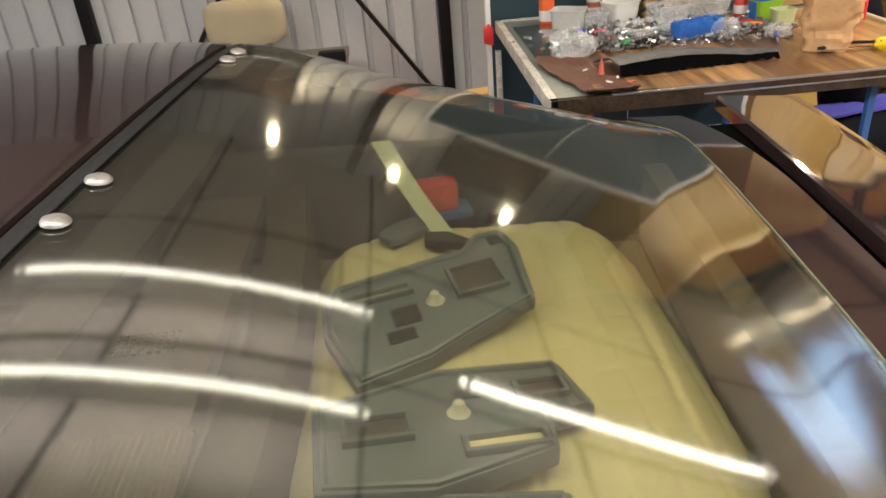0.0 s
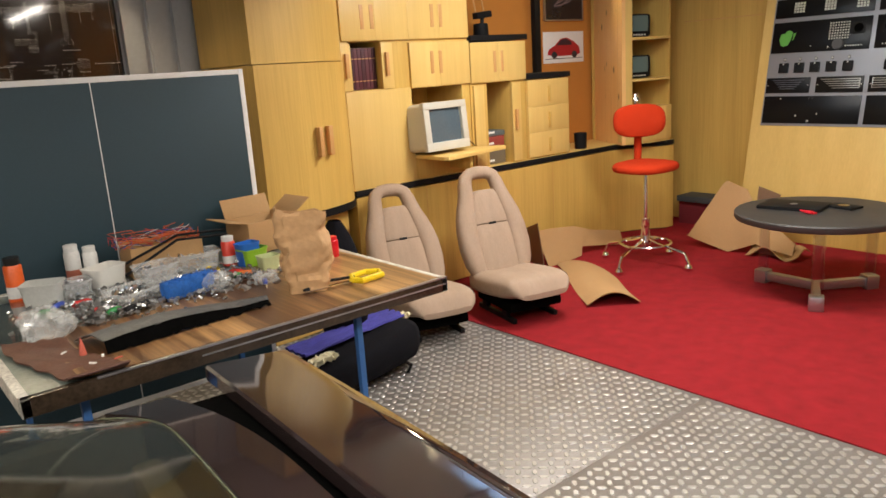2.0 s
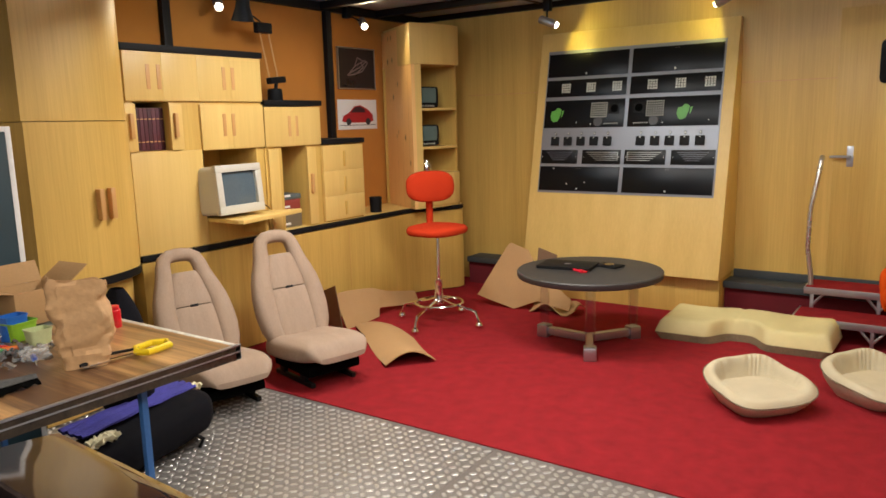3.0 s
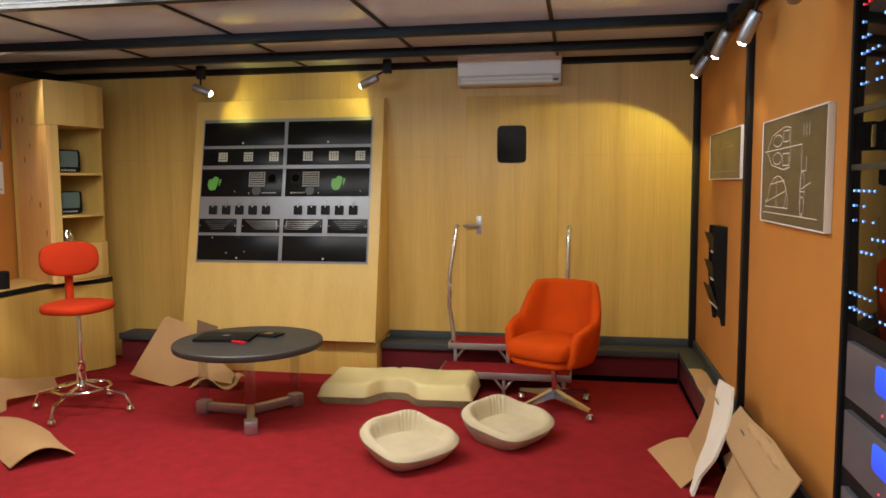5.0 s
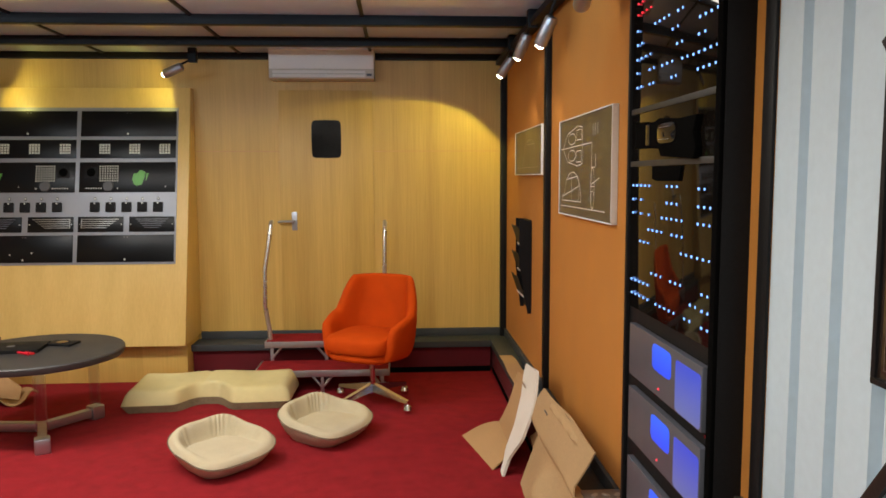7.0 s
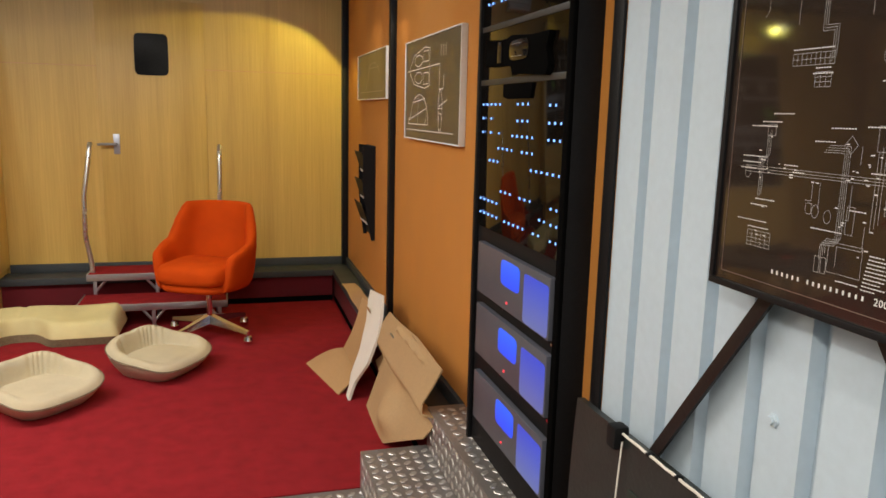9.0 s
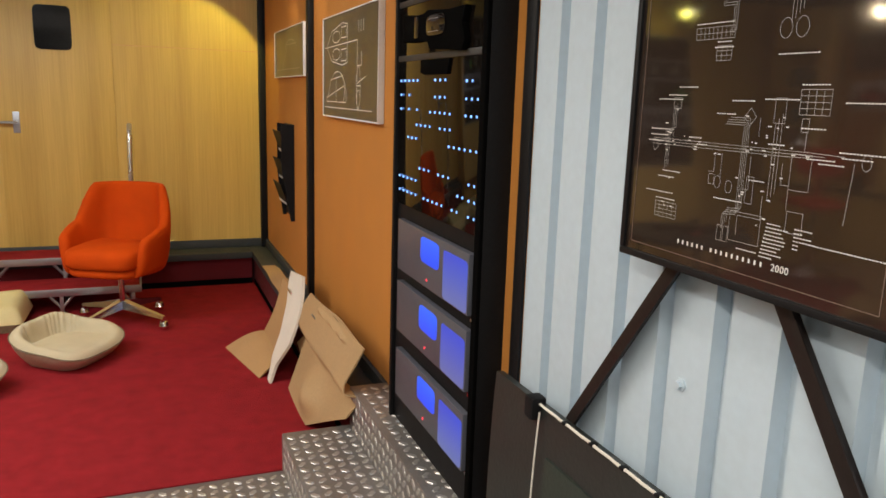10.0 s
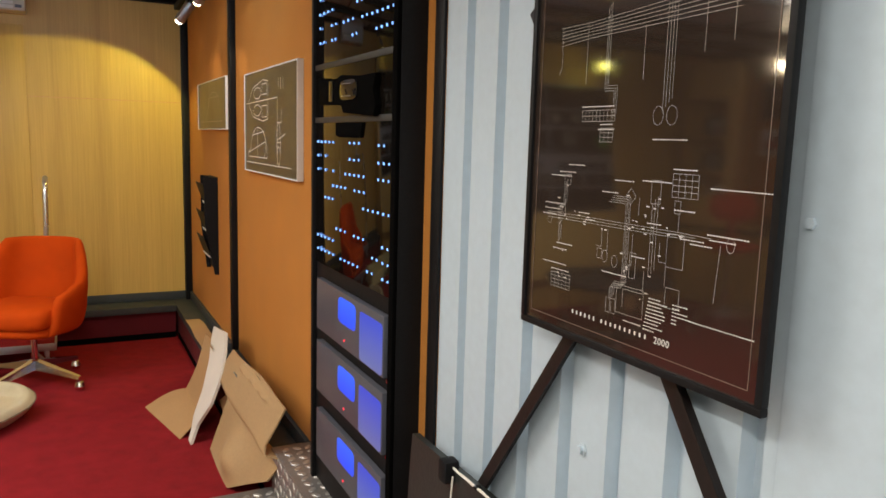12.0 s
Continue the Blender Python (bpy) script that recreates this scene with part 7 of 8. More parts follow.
def film_bag(m, w, h, label, seed):
    t = thing("plastic_bag", m, label, "plastic bag", "bags on the bench")

    def fn(u, v):
        a = 2 * math.pi * u
        r = w * math.sin(math.pi * (0.06 + 0.88 * v)) ** 0.7
        n3 = noise.noise(Vector((math.cos(a) * 2.2, math.sin(a) * 2.2, v * 3 + seed))) * 0.5
        return Vector((math.cos(a) * r * (1 + n3), math.sin(a) * r * 0.8 * (1 + n3), max(0.002, h * (0.5 - 0.5 * math.cos(math.pi * v)) * (1 + 0.4 * n3))))

    part("film", sheet(fn, 28, 14), CLOUDY, t, smooth=25)


film_bag(at_bench(0.57, 2.76), 0.085, 0.10, "crumpled clear plastic bag with a screw", 2)
film_bag(at_bench(1.19, 2.86), 0.05, 0.07, "crumpled clear plastic wrap", 6)
film_bag(at_bench(1.36, 2.78), 0.05, 0.05, "crumpled clear plastic wrap", 9)
cl = thing("brown_cloth", at_bench(0.0, 0.0), "dark brown leather cloth hanging over the bench edge", "cloth")


def cloth_fn(u, v):
    a = Vector((0.497, 2.272, 0)).lerp(Vector((0.665, 2.275, 0)), u)
    b = Vector((0.440, 2.800, 0)).lerp(Vector((0.610, 2.690, 0)), u)
    p = a.lerp(b, v)
    p.x += 0.018 * math.sin(v * 5 + 1) + 0.008 * noise.noise(Vector((v * 9, u * 2, 6)))
    roll = 0.020 * math.exp(-(v / 0.05) ** 2)
    fold = 0.024 * max(0, 1 - abs(v - 0.93) / 0.10) * (0.6 + 0.4 * noise.noise(Vector((u * 5, v * 5, 1))))
    p.z = 0.008 + roll + fold + 0.006 * noise.noise(Vector((u * 4, v * 9, 3)))
    return p


part("cloth", sheet(cloth_fn, 24, 40, 0.005), mat("brown_leather", (0.105, 0.042, 0.027), 0.6, var=0.3, bump=0.12), cl, smooth=70)
for k, (x, y, rz) in enumerate(((0.60, 2.46, 20), (0.64, 2.40, 70), (0.665, 2.345, 10), (0.60, 2.36, 120), (0.56, 2.52, 40))):
    pp = thing("paper_scrap", pose(x, y, BZ + 0.022, 0, 0, rz), "tiny scrap lying on the brown cloth", "scrap", "scraps on the cloth")
    part("scrap", prism([(-0.012, -0.004), (0.014, -0.002), (0.010, 0.005), (-0.008, 0.004)], 0.003) if k else lathe([(0, 0), (0.011, 0.0), (0.007, 0.03), (0.001, 0.055), (0, 0.055)], 8), colored("scrap_red", (0.55, 0.12, 0.08)) if k in (0, 2) else WHITE_PAINT, pp)
gl = thing("glass_sheet", at_bench(0.62, 3.05, 0), "dirty sheet of glass on the bench", "glass sheet")
part("pane", box(-0.18, 0.30, -0.25, 0.30, 0.0, 0.005, 0.001), CLEAR, gl)

# black seat and cloth under the bench end
bl = thing("black_seat_back", pose(1.93, 3.20, -0.02, 0, 0, 8), "black car seat part lying under the bench end", "car seat")
bm = loft([[(x, y * w, 0.17 + z * hh + dz) for y, z in oval(1.0, 0.26, 28, 2.8)] for x, w, dz, hh in ((-0.42, 0.20, -0.05, 0.6), (-0.36, 0.27, -0.04, 0.75), (0.0, 0.31, -0.03, 0.8), (0.25, 0.31, -0.01, 0.85), (0.38, 0.28, 0.0, 0.85), (0.44, 0.20, 0.0, 0.65), (0.455, 0.10, 0.0, 0.4))])
part("cushion", bm, BLACK_CLOTH, bl, smooth=75)
part("frame_foot", tube([(0.30, -0.13, 0.02), (0.32, -0.14, 0.06), (0.28, -0.1, 0.10)], 0.010, 8), BLACK_PAINT, bl)
part("frame_foot", tube([(-0.2, 0.13, 0.02), (-0.2, 0.13, 0.10)], 0.012, 8), BLACK_PAINT, bl)
part("frame_foot", tube([(-0.25, -0.10, 0.02), (-0.25, -0.10, 0.10)], 0.012, 8), BLACK_PAINT, bl)
pc = thing("purple_cloth", pose(1.98, 3.29, 0.225, 0, 0, 8), "folded purple-blue cloth on the black seat", "cloth")
part("cloth", sheet(lambda u, v: Vector((-0.30 + 0.66 * u, -0.09 + 0.17 * v, 0.030 + 0.012 * noise.noise(Vector((u * 5, v * 4, 7))) + 0.006 * math.sin(v * 22 + u * 3) + 0.02 * u - 0.02 * max(0, 0.3 - v))), 40, 20, 0.012), PURPLE, pc, smooth=60)
FOAM_Y = mat("yellow_foam", (0.74, 0.68, 0.46), 0.95, var=0.12, bump=0.15)
for fx, fy, fr in ((1.74, 3.09, 16), (2.33, 3.28, 20)):
    fm = thing("torn_foam", pose(fx, fy, 0.235, 0, 0, fr), "torn yellowish foam edge on the black seat", "foam", "torn foam")
    part("foam", sheet(lambda u, v: Vector((-0.075 + 0.15 * u, -0.025 + 0.05 * v + 0.008 * math.sin(u * 17), 0.016 + 0.018 * noise.noise(Vector((u * 9, v * 5, fx * 4))))), 20, 6, 0.018), FOAM_Y, fm, smooth=60)
# lumpy dark stand-in for a black seat headrest
dk = thing("dark_headrest_lump", pose(2.10, 3.46, 0.0), "dark lump standing in for a black headrest behind the bench", "jacket")
bm = sheet(lambda u, v: Vector((0.12 * math.cos(2 * math.pi * u) * math.sin(math.pi * (0.04 + 0.92 * v)) ** 0.7 * (1 + 0.35 * noise.noise(Vector((math.cos(6.28 * u) * 1.7, math.sin(6.28 * u) * 1.7, v * 3)))), 0.17 * math.sin(2 * math.pi * u) * math.sin(math.pi * (0.04 + 0.92 * v)) ** 0.7, 0.80 * v + 0.002)), 30, 24)
part("cloth", bm, BLACK_CLOTH, dk, smooth=70)

# ---- cardboard and trim panels on the carpet ----
def bent_panel(name, m, w, h, fn, material, label, category="trim panel", thick=0.006, nu=18, nv=18):
    t = thing(name, m, label, category, "loose panels")
    part("panel", sheet(lambda u, v: fn(u, v, w, h), nu, nv, thick), material, t, smooth=60)
    return t


def along_line(line, u):
    """The point at u (0 to 1) of a line of (along, height) corners."""
    k = u * (len(line) - 1)
    i = min(int(k), len(line) - 2)
    f = k - i
    return line[i][0] + (line[i + 1][0] - line[i][0]) * f, line[i][1] + (line[i + 1][1] - line[i][1]) * f


def spread(lower, upper, plane, relief):
    """A panel between a lower and an upper outline (along, height), lying in a leaning plane."""
    def fn(u, v, w, h):
        (a0, z0), (a1, z1) = along_line(lower, u), along_line(upper, u)
        return plane(a0 + (a1 - a0) * v, z0 + (z1 - z0) * v, relief(u, v))
    return fn


# leaning panel left of the console
bent_panel("trim_board", pose(0, 0, 0.008), 0.9, 0.6, spread([(3.46, 0.085), (3.10, 0.0), (2.88, 0.09), (2.60, 0.04)], [(3.45, 0.10), (3.20, 0.54), (3.02, 0.485), (2.90, 0.30), (2.60, 0.12)],
           lambda y, z, r: Vector((5.37 + 0.30 * z - r, y, z)), lambda u, v: 0.03 * math.sin(u * 5) * v + 0.015 * math.sin(u * 9 + 1) * (1 - v)), CARD, "bent brown fibreboard trim panel leaning on the console", nu=30)
bent_panel("trim_board", pose(5.50, 2.74, 0.008, 0, 0, 0), 0.4, 0.2, lambda u, v, w, h: Vector((-0.15 + 0.2 * v, 0.20 - 0.40 * u, 0.008 + 0.08 * math.sin(u * 4 + v * 1.5) ** 2)), CARD, "curled brown fibreboard offcut on the carpet")
bent_panel("trim_board", pose(5.46, 2.86, 0.008, 0, 0, 0), 0.2, 0.2, lambda u, v, w, h: Vector((0.10 * v, 0.10 - (0.20 - 0.03 * v) * u, 0.002 + 0.50 * v - 0.05 * u * v)), mat("dark_fibreboard", (0.16, 0.09, 0.05), 0.85, var=0.15), "dark fibreboard strip standing by the console")
# panels behind the stool
bent_panel("trim_board", pose(4.12, 3.40, 0.008, 0, 0, -128), 1.0, 0.34, lambda u, v, w, h: Vector((-0.50 + 1.06 * u + 0.06 * v * (1 - u), -0.17 + (0.26 + 0.08 * min(1, u * 2.2)) * v, 0.010 + 0.075 * math.sin(math.pi * v) * (0.35 + 0.65 * u) + 0.012 * math.sin(u * 7))), CARD, "curved brown fibreboard panel on the carpet", nu=26)
bent_panel("trim_board", pose(0, 0, 0.008), 0.9, 0.3, spread([(4.21, 0.0), (4.42, 0.0), (4.60, 0.01), (4.64, 0.075), (5.14, 0.0)], [(4.20, 0.265), (4.40, 0.255), (4.62, 0.235), (4.80, 0.175), (5.16, 0.105)],
           lambda x, z, r: Vector((x, 3.90 + 0.45 * z + r, z)), lambda u, v: 0.015 * math.sin(u * 8) * v), CARD, "brown fibreboard panel leaning against the counter", nu=26)
bent_panel("trim_board", pose(4.20, 4.05, 0.008, 0, 0, 70), 0.3, 0.1, lambda u, v, w, h: Vector((-0.15 + 0.30 * u, -0.02 + 0.05 * v, 0.36 * v * (1 - 0.3 * u))), bpy.data.materials["dark_fibreboard"], "dark strip leaning on the counter")

# panels leaning on the orange wall
TAN = mat("tan_fibreboard", (0.42, 0.275, 0.135), 0.75, var=0.10, bump=0.04)


def tan_relief(x, z):
    """Out of the board's plane: the upper half stands proud over a slanting fold, with a low boss below it."""
    sag = 0.020 + 0.070 * math.exp(-((x - 3.45) / 0.30) ** 2)
    fold = 0.075 * smooth01((z - 0.33 + sag) / sag)
    boss = 0.060 * math.exp(-((x - 3.44) / 0.13) ** 2 - ((z - 0.12) / 0.075) ** 2)
    lip = 0.016 * math.exp(-((z - 0.475) / 0.008) ** 2) * (1 if 3.15 < x < 3.62 else 0)
    return fold + boss + lip + 0.004 * math.sin(x * 9)


def tan_fn(u, v, w, h):
    near, far = along_line(TAN_FAR, u), along_line(TAN_NEAR, u)
    x, z = near[0] + (far[0] - near[0]) * v, near[1] + (far[1] - near[1]) * v
    return Vector((x, -0.685 - 0.42 * z + tan_relief(x, z), z))


TAN_FAR = [(3.377, 0.0), (3.60, 0.0), (3.83, 0.004), (3.85, 0.09), (3.867, 0.172), (4.009, 0.185), (3.921, 0.253), (3.94, 0.32), (3.962, 0.384), (3.888, 0.487)]
TAN_NEAR = [(3.17, 0.10), (2.959, 0.2), (2.89, 0.299), (2.92, 0.33), (2.948, 0.356), (2.92, 0.43), (2.897, 0.515), (3.336, 0.514), (3.613, 0.5), (3.871, 0.489)]
tp = bent_panel("trim_board", pose(0, 0, 0.006), 1.1, 0.6, tan_fn, TAN, "moulded tan trim panel leaning on the orange wall", nu=63, nv=44)
def on_tan(x, z):
    """A place on the leaning board's face."""
    return Matrix.Translation((x, -0.683 - 0.42 * z + tan_relief(x, z), z)) @ pose(0, 0, 0, 67, 0, 0)


part("grommet", prism(oval(0.075, 0.036, 14, 4), 0.006, on_tan(3.669, 0.418)), GREY_METAL, tp)
part("slot", prism(oval(0.21, 0.014, 16, 3), 0.006, on_tan(3.40, 0.497)), BLACK_PLASTIC, tp)
for hx, hz in ((2.985, 0.495), (2.985, 0.372)):
    part("fixing_hole", prism(oval(0.022, 0.012, 10, 2), 0.006, on_tan(hx, hz)), BLACK_PLASTIC, tp)


def curl_fn(u, v, w, h):
    """A board that lies on the carpet, arches up and narrows into a strip standing behind the foam."""
    if v < 0.5:
        k = v / 0.5
        x = 4.57 - 0.55 * u - 0.06 * k * (1 - u) + 0.06 * k * u
        y = -0.44 - 0.12 * u - (0.22 - 0.10 * u) * k
        return Vector((x, y, 0.004 + 0.105 * math.sin(math.pi / 2 * k) * (1 - 0.45 * u)))
    k = (v - 0.5) / 0.5
    x = 4.51 - 0.43 * u + (-0.02 + 0.14 * u) * k * k
    pinch = 0.06 * math.sin(math.pi * k) * (1 - u)
    return Vector((x - pinch, -0.66 - 0.02 * u - 0.11 * k, 0.109 - 0.047 * u + (0.32 + 0.047 * u) * k))


bent_panel("trim_board", pose(0, 0, 0.004), 0.5, 0.5, curl_fn, CARD, "curled cardboard piece on the carpet by the wall", nu=20, nv=36)
FOAM_Z = (0.0, 0.05, 0.09, 0.22, 0.35, 0.43, 0.485)
FOAM_FAR = (4.00, 4.03, 4.085, 4.118, 4.227, 4.36, 4.41)
FOAM_NEAR = (3.93, 3.945, 3.954, 3.869, 3.89, 3.96, 4.06)
fs = bent_panel("foam_strip", pose(0, 0, 0.008), 0.2, 0.6, lambda u, v, w, h: Vector((float(np.interp(0.485 * v, FOAM_Z, FOAM_FAR)) * (1 - u) + float(np.interp(0.485 * v, FOAM_Z, FOAM_NEAR)) * u, -0.60 - 0.42 * 0.485 * v, 0.485 * v * (1 + 0.10 * u * v ** 5))), FOAM, "white foam-backed trim strip standing on end", "foam", 0.014, 8, 28)
bent_panel("trim_board", pose(5.06, -0.84, 0.268, 0, 0, 1), 0.3, 0.3, lambda u, v, w, h: Vector((0.47 - 0.94 * u, 0.035 - 0.095 * v + 0.03 * u, 0.004 + 0.012 * math.sin(u * 6) ** 2 + 0.05 * u * v)), CARD, "brown fibreboard strip lying on the ledge")
part("hole", prism(oval(0.10, 0.05, 14, 2.4), 0.003, pose(4.24, -0.762, 0.405, 67, 0, 0)), CARD, fs, "brown worn hole")
part("ear", box(4.02, 4.09, -0.80, -0.785, 0.44, 0.465, 0.005), FOAM, fs)
# dark panel by the blue wall
dp = thing("door_card", pose(0, 0, 0), "black upholstered door card leaning on the blue wall", "door card")
def card_fn(u, v):
    x = 1.86 - 1.05 * u
    top = 0.803 + 0.012 * u
    return Vector((x - 0.055 * (1 - v) ** 1.5 * (1 - u), -0.845 - 0.042 * v, 0.331 + (top - 0.331) * v))
part("panel", sheet(card_fn, 20, 8, 0.02), mat("black_vinyl", (0.018, 0.022, 0.021), 0.42, var=0.2, bump=0.05), dp)
part("edge", tube([card_fn(u, 1.0) + Vector((0, 0.005, 0.004 + 0.0007 * math.sin(u * 91))) for u in np.linspace(0.22, 1, 40)], 0.0035, 6), FOAM, dp, "frayed pale edge")
part("clip", box(1.615, 1.655, -0.90, -0.86, 0.77, 0.825, 0.008), BLACK_PLASTIC, dp)
part("seam", tube([card_fn(0.245, v) + Vector((0, 0.012, 0)) for v in np.linspace(0.98, 0.42, 8)] + [card_fn(0.27, 0.36) + Vector((0, 0.012, 0)), card_fn(0.42, 0.12) + Vector((0, 0.012, 0))], 0.0022, 5), FOAM, dp, "thin pale seam")
for u_ in np.linspace(0.34, 0.96, 7):
    part("staple", box(1.86 - 1.05 * u_ - 0.006, 1.86 - 1.05 * u_ + 0.006, -0.892, -0.876, 0.805 + 0.012 * u_, 0.811 + 0.012 * u_, 0.001), BLACK_PLASTIC, dp)
part("insert", sheet(lambda u, v: card_fn(0.28 + 0.68 * u, 0.12 + 0.66 * v) + Vector((0, 0.006, 0)), 8, 4, 0.010), mat("dark_green_vinyl", (0.022, 0.032, 0.026), 0.5, var=0.2, bump=0.06), dp)

# ---- things by the grey wall behind the car ----
sc = thing("typist_chair_back", pose(-0.92, 4.42, 0.0), "old beige upholstered chair against the grey wall", "chair")
part("backrest", cushion(0.46, 0.11, 0.24, 0.575, 0, 0, 3.0, 0.0), CREAM, sc)
part("post", box(-0.02, 0.02, -0.02, 0.02, 0.30, 0.60, 0.004), BLACK_PAINT, sc)
part("base", box(-0.2, 0.2, -0.2, 0.2, 0.0, 0.30, 0.01), BLACK_PLASTIC, sc)
lt = thing("low_trolley", pose(-0.75, 4.12, 0.0), "low grey metal trolley with a few parts on it", "trolley")
part("tray", box(-0.40, 0.40, -0.22, 0.18, 0.50, 0.54, 0.006), GREY_METAL, lt)
for x in (-0.37, 0.37):
    for y in (-0.19, 0.15):
        part("leg", box(x - 0.015, x + 0.015, y - 0.015, y + 0.015, 0.0, 0.50, 0.003), GREY_METAL, lt)
part("crank", boxes((0.26, 0.40, -0.2, -0.14, 0.54, 0.60), bev=0.01), BLACK_PLASTIC, lt)
ob = thing("orange_drum", pose(-0.12, 4.30, 0.0), "orange plastic drum behind the car", "drum")
part("drum", lathe([(0, 0), (0.16, 0), (0.165, 0.05), (0.165, 0.20), (0.15, 0.235), (0, 0.24)], 24), colored("drum_orange", (0.70, 0.13, 0.02)), ob)
wp = thing("pine_plank", pose(0.10, 4.1, 0.0, 0, 0, 12), "bare pine plank on trestles by the wall", "plank")
part("plank", box(-0.30, 0.75, -0.06, 0.06, 0.20, 0.25, 0.004), ASH_PALE, wp)
for x in (-0.2, 0.65):
    part("trestle", box(x - 0.03, x + 0.03, -0.05, 0.05, 0.0, 0.20, 0.004), ASH, wp)

# ---- the black car ----
CAR_M = Matrix.Translation((0.3, 1.2, 0)) @ pose(0, 0, 0, 0, 0, -4.5) @ Matrix.Translation((-0.3, -1.2, 0))
car = thing("black_car", CAR_M, "glossy black hatchback car with a large rear glass hatch", "car")
CY, HW = 0.90, 0.875      # centre line, half width at the belt


def crown(y, a=0.035, b=0.040, x=0.5):
    """Fall of the skin towards the flanks; the roof is flatter than the tail."""
    w = (y - CY) / HW
    k = max(0.0, min(1.0, (x + 0.45) / 0.40))
    return (a * w * w + b * abs(w) ** 7) * (0.40 + 0.60 * k * k * (3 - 2 * k))


def spine(x):
    """Height of the centre line from nose to tail."""
    k = [(-3.75, 0.60), (-3.6, 0.66), (-2.25, 0.81), (-1.55, 1.14), (-1.1, 1.178), (-0.75, 1.172), (-0.5, 1.152), (-0.37, 1.134), (-0.1, 1.076), (0.15, 1.005), (0.40, 0.935), (0.52, 0.905)]
    return float(np.interp(x, [p[0] for p in k], [p[1] for p in k]))


def smooth_spine(x):
    return sum(spine(x + d) for d in (-0.12, -0.06, 0.0, 0.06, 0.12)) / 5


def skin(x0, x1, nx=24, ny=40, thick=0.012, y0=CY - HW, y1=CY + HW, dz=0.0, round_corner=0.0):
    def fn(u, v):
        x = x0 + (x1 - x0) * u
        y = y0 + (y1 - y0) * v
        w = abs(y - CY) / HW
        if round_corner:
            x -= round_corner * max(0, (w - 0.70) / 0.30) ** 2.2 * u
        return Vector((x, y, smooth_spine(x) - crown(y, x=x) + dz))
    return sheet(fn, nx, ny, thick)


part("roof", skin(-1.50, -0.512), GLOSS_BLACK, car)
part("windscreen", skin(-2.20, -1.51, thick=0.006), DARK_GLOSS, car, "dark windscreen")
part("bonnet", skin(-3.62, -2.21), GLOSS_BLACK, car)
part("nose", sheet(lambda u, v: Vector((-3.62 - 0.16 * math.sin(u * 1.5), CY - HW + 2 * HW * v, 0.655 - crown(CY - HW + 2 * HW * v) - 0.40 * u)), 8, 20, 0.012), GLOSS_BLACK, car)
hatch = part("hatch_glass", skin(-0.485, 0.51, 30, 48, 0.005, round_corner=0.10), HATCH_GLASS, car, "tinted greenish glass hatch")
# hinge gasket and its buttons
part("roof_gasket", tube([Vector((-0.50, y, smooth_spine(-0.50) - crown(y, x=-0.5) - 0.012)) for y in np.linspace(CY - HW + 0.02, CY + HW - 0.02, 40)], 0.010, 6), RUBBER, car, "black rubber gasket")
part("hatch_rail", sheet(lambda u, v: Vector((-0.488 + 0.018 * u, CY - HW + 0.05 + (2 * HW - 0.1) * v, smooth_spine(-0.48) - crown(CY - HW + 0.05 + (2 * HW - 0.1) * v, x=-0.48) + 0.004)), 2, 40, 0.002), BLACK_PLASTIC, car, "thin black hatch edge")
for y in (0.763, 0.885, 1.537, 1.623):
    b = lathe([(0, 0.006), (0.010, 0.005), (0.016, 0.002), (0.018, -0.002), (0, -0.002)], 18)
    bmesh.ops.transform(b, matrix=pose(-0.455, y, smooth_spine(-0.455) - crown(y, x=-0.455) + 0.005, 0, 10, 0), verts=b.verts)
    part("hatch_button", b, GREY_METAL, hatch, "round metal hinge button")
# dark printed border under the front edge of the glass
part("glass_border", sheet(lambda u, v: Vector((-0.42 + (0.07 - 0.03 * abs(v - 0.5)) * u, CY - HW + 0.10 + (2 * HW - 0.2) * v, smooth_spine(-0.42 + 0.07 * u) - crown(CY - HW + 0.10 + (2 * HW - 0.2) * v, x=-0.42) - 0.010)), 3, 40, 0.002), RUBBER, hatch, "dark border band")


def edge_x(y):
    w = abs(y - CY) / HW
    return 0.51 - 0.10 * max(0, (w - 0.70) / 0.30) ** 2.2


def bow(y):
    """The tail edges curve forward towards the flanks."""
    return -0.07 * max(0.0, (abs(y - CY) / HW - 0.4) / 0.52) ** 2


# rear deck, gap and rear panel
def deck(u, v):
    y = CY - HW + 0.01 + (2 * HW - 0.02) * v
    x = edge_x(y) + 0.012 + (0.650 + bow(y) - edge_x(y) - 0.012) * u
    return Vector((x, y, 0.885 - 0.004 * u - crown(y, 0.004, 0.012)))


part("rear_deck", sheet(deck, 8, 40, 0.012), GLOSS_BLACK, car)
part("glass_edge", tube([Vector((edge_x(y), y, smooth_spine(edge_x(y)) - crown(y) + 0.001)) for y in np.linspace(CY - HW + 0.01, CY + HW - 0.01, 48)], 0.0014, 6), mat("green_glass_edge", (0.10, 0.11, 0.07), 0.25, var=0.1, bump=0.0), hatch, "pale green cut edge of the glass")
part("glass_edge_seal", tube([Vector((edge_x(y) + 0.004, y, smooth_spine(0.51) - crown(y) - 0.008)) for y in np.linspace(CY - HW + 0.02, CY + HW - 0.02, 40)], 0.005, 6), RUBBER, car)
part("deck_gap", sheet(lambda u, v: Vector(((0.648 + bow(CY - HW + 0.01 + (2 * HW - 0.02) * v)) * (1 - u) + 0.702 * u, CY - HW + 0.01 + (2 * HW - 0.02) * v, 0.835)), 2, 40, 0.01), DEEP_BLACK, car, "matt black recess across the tail")


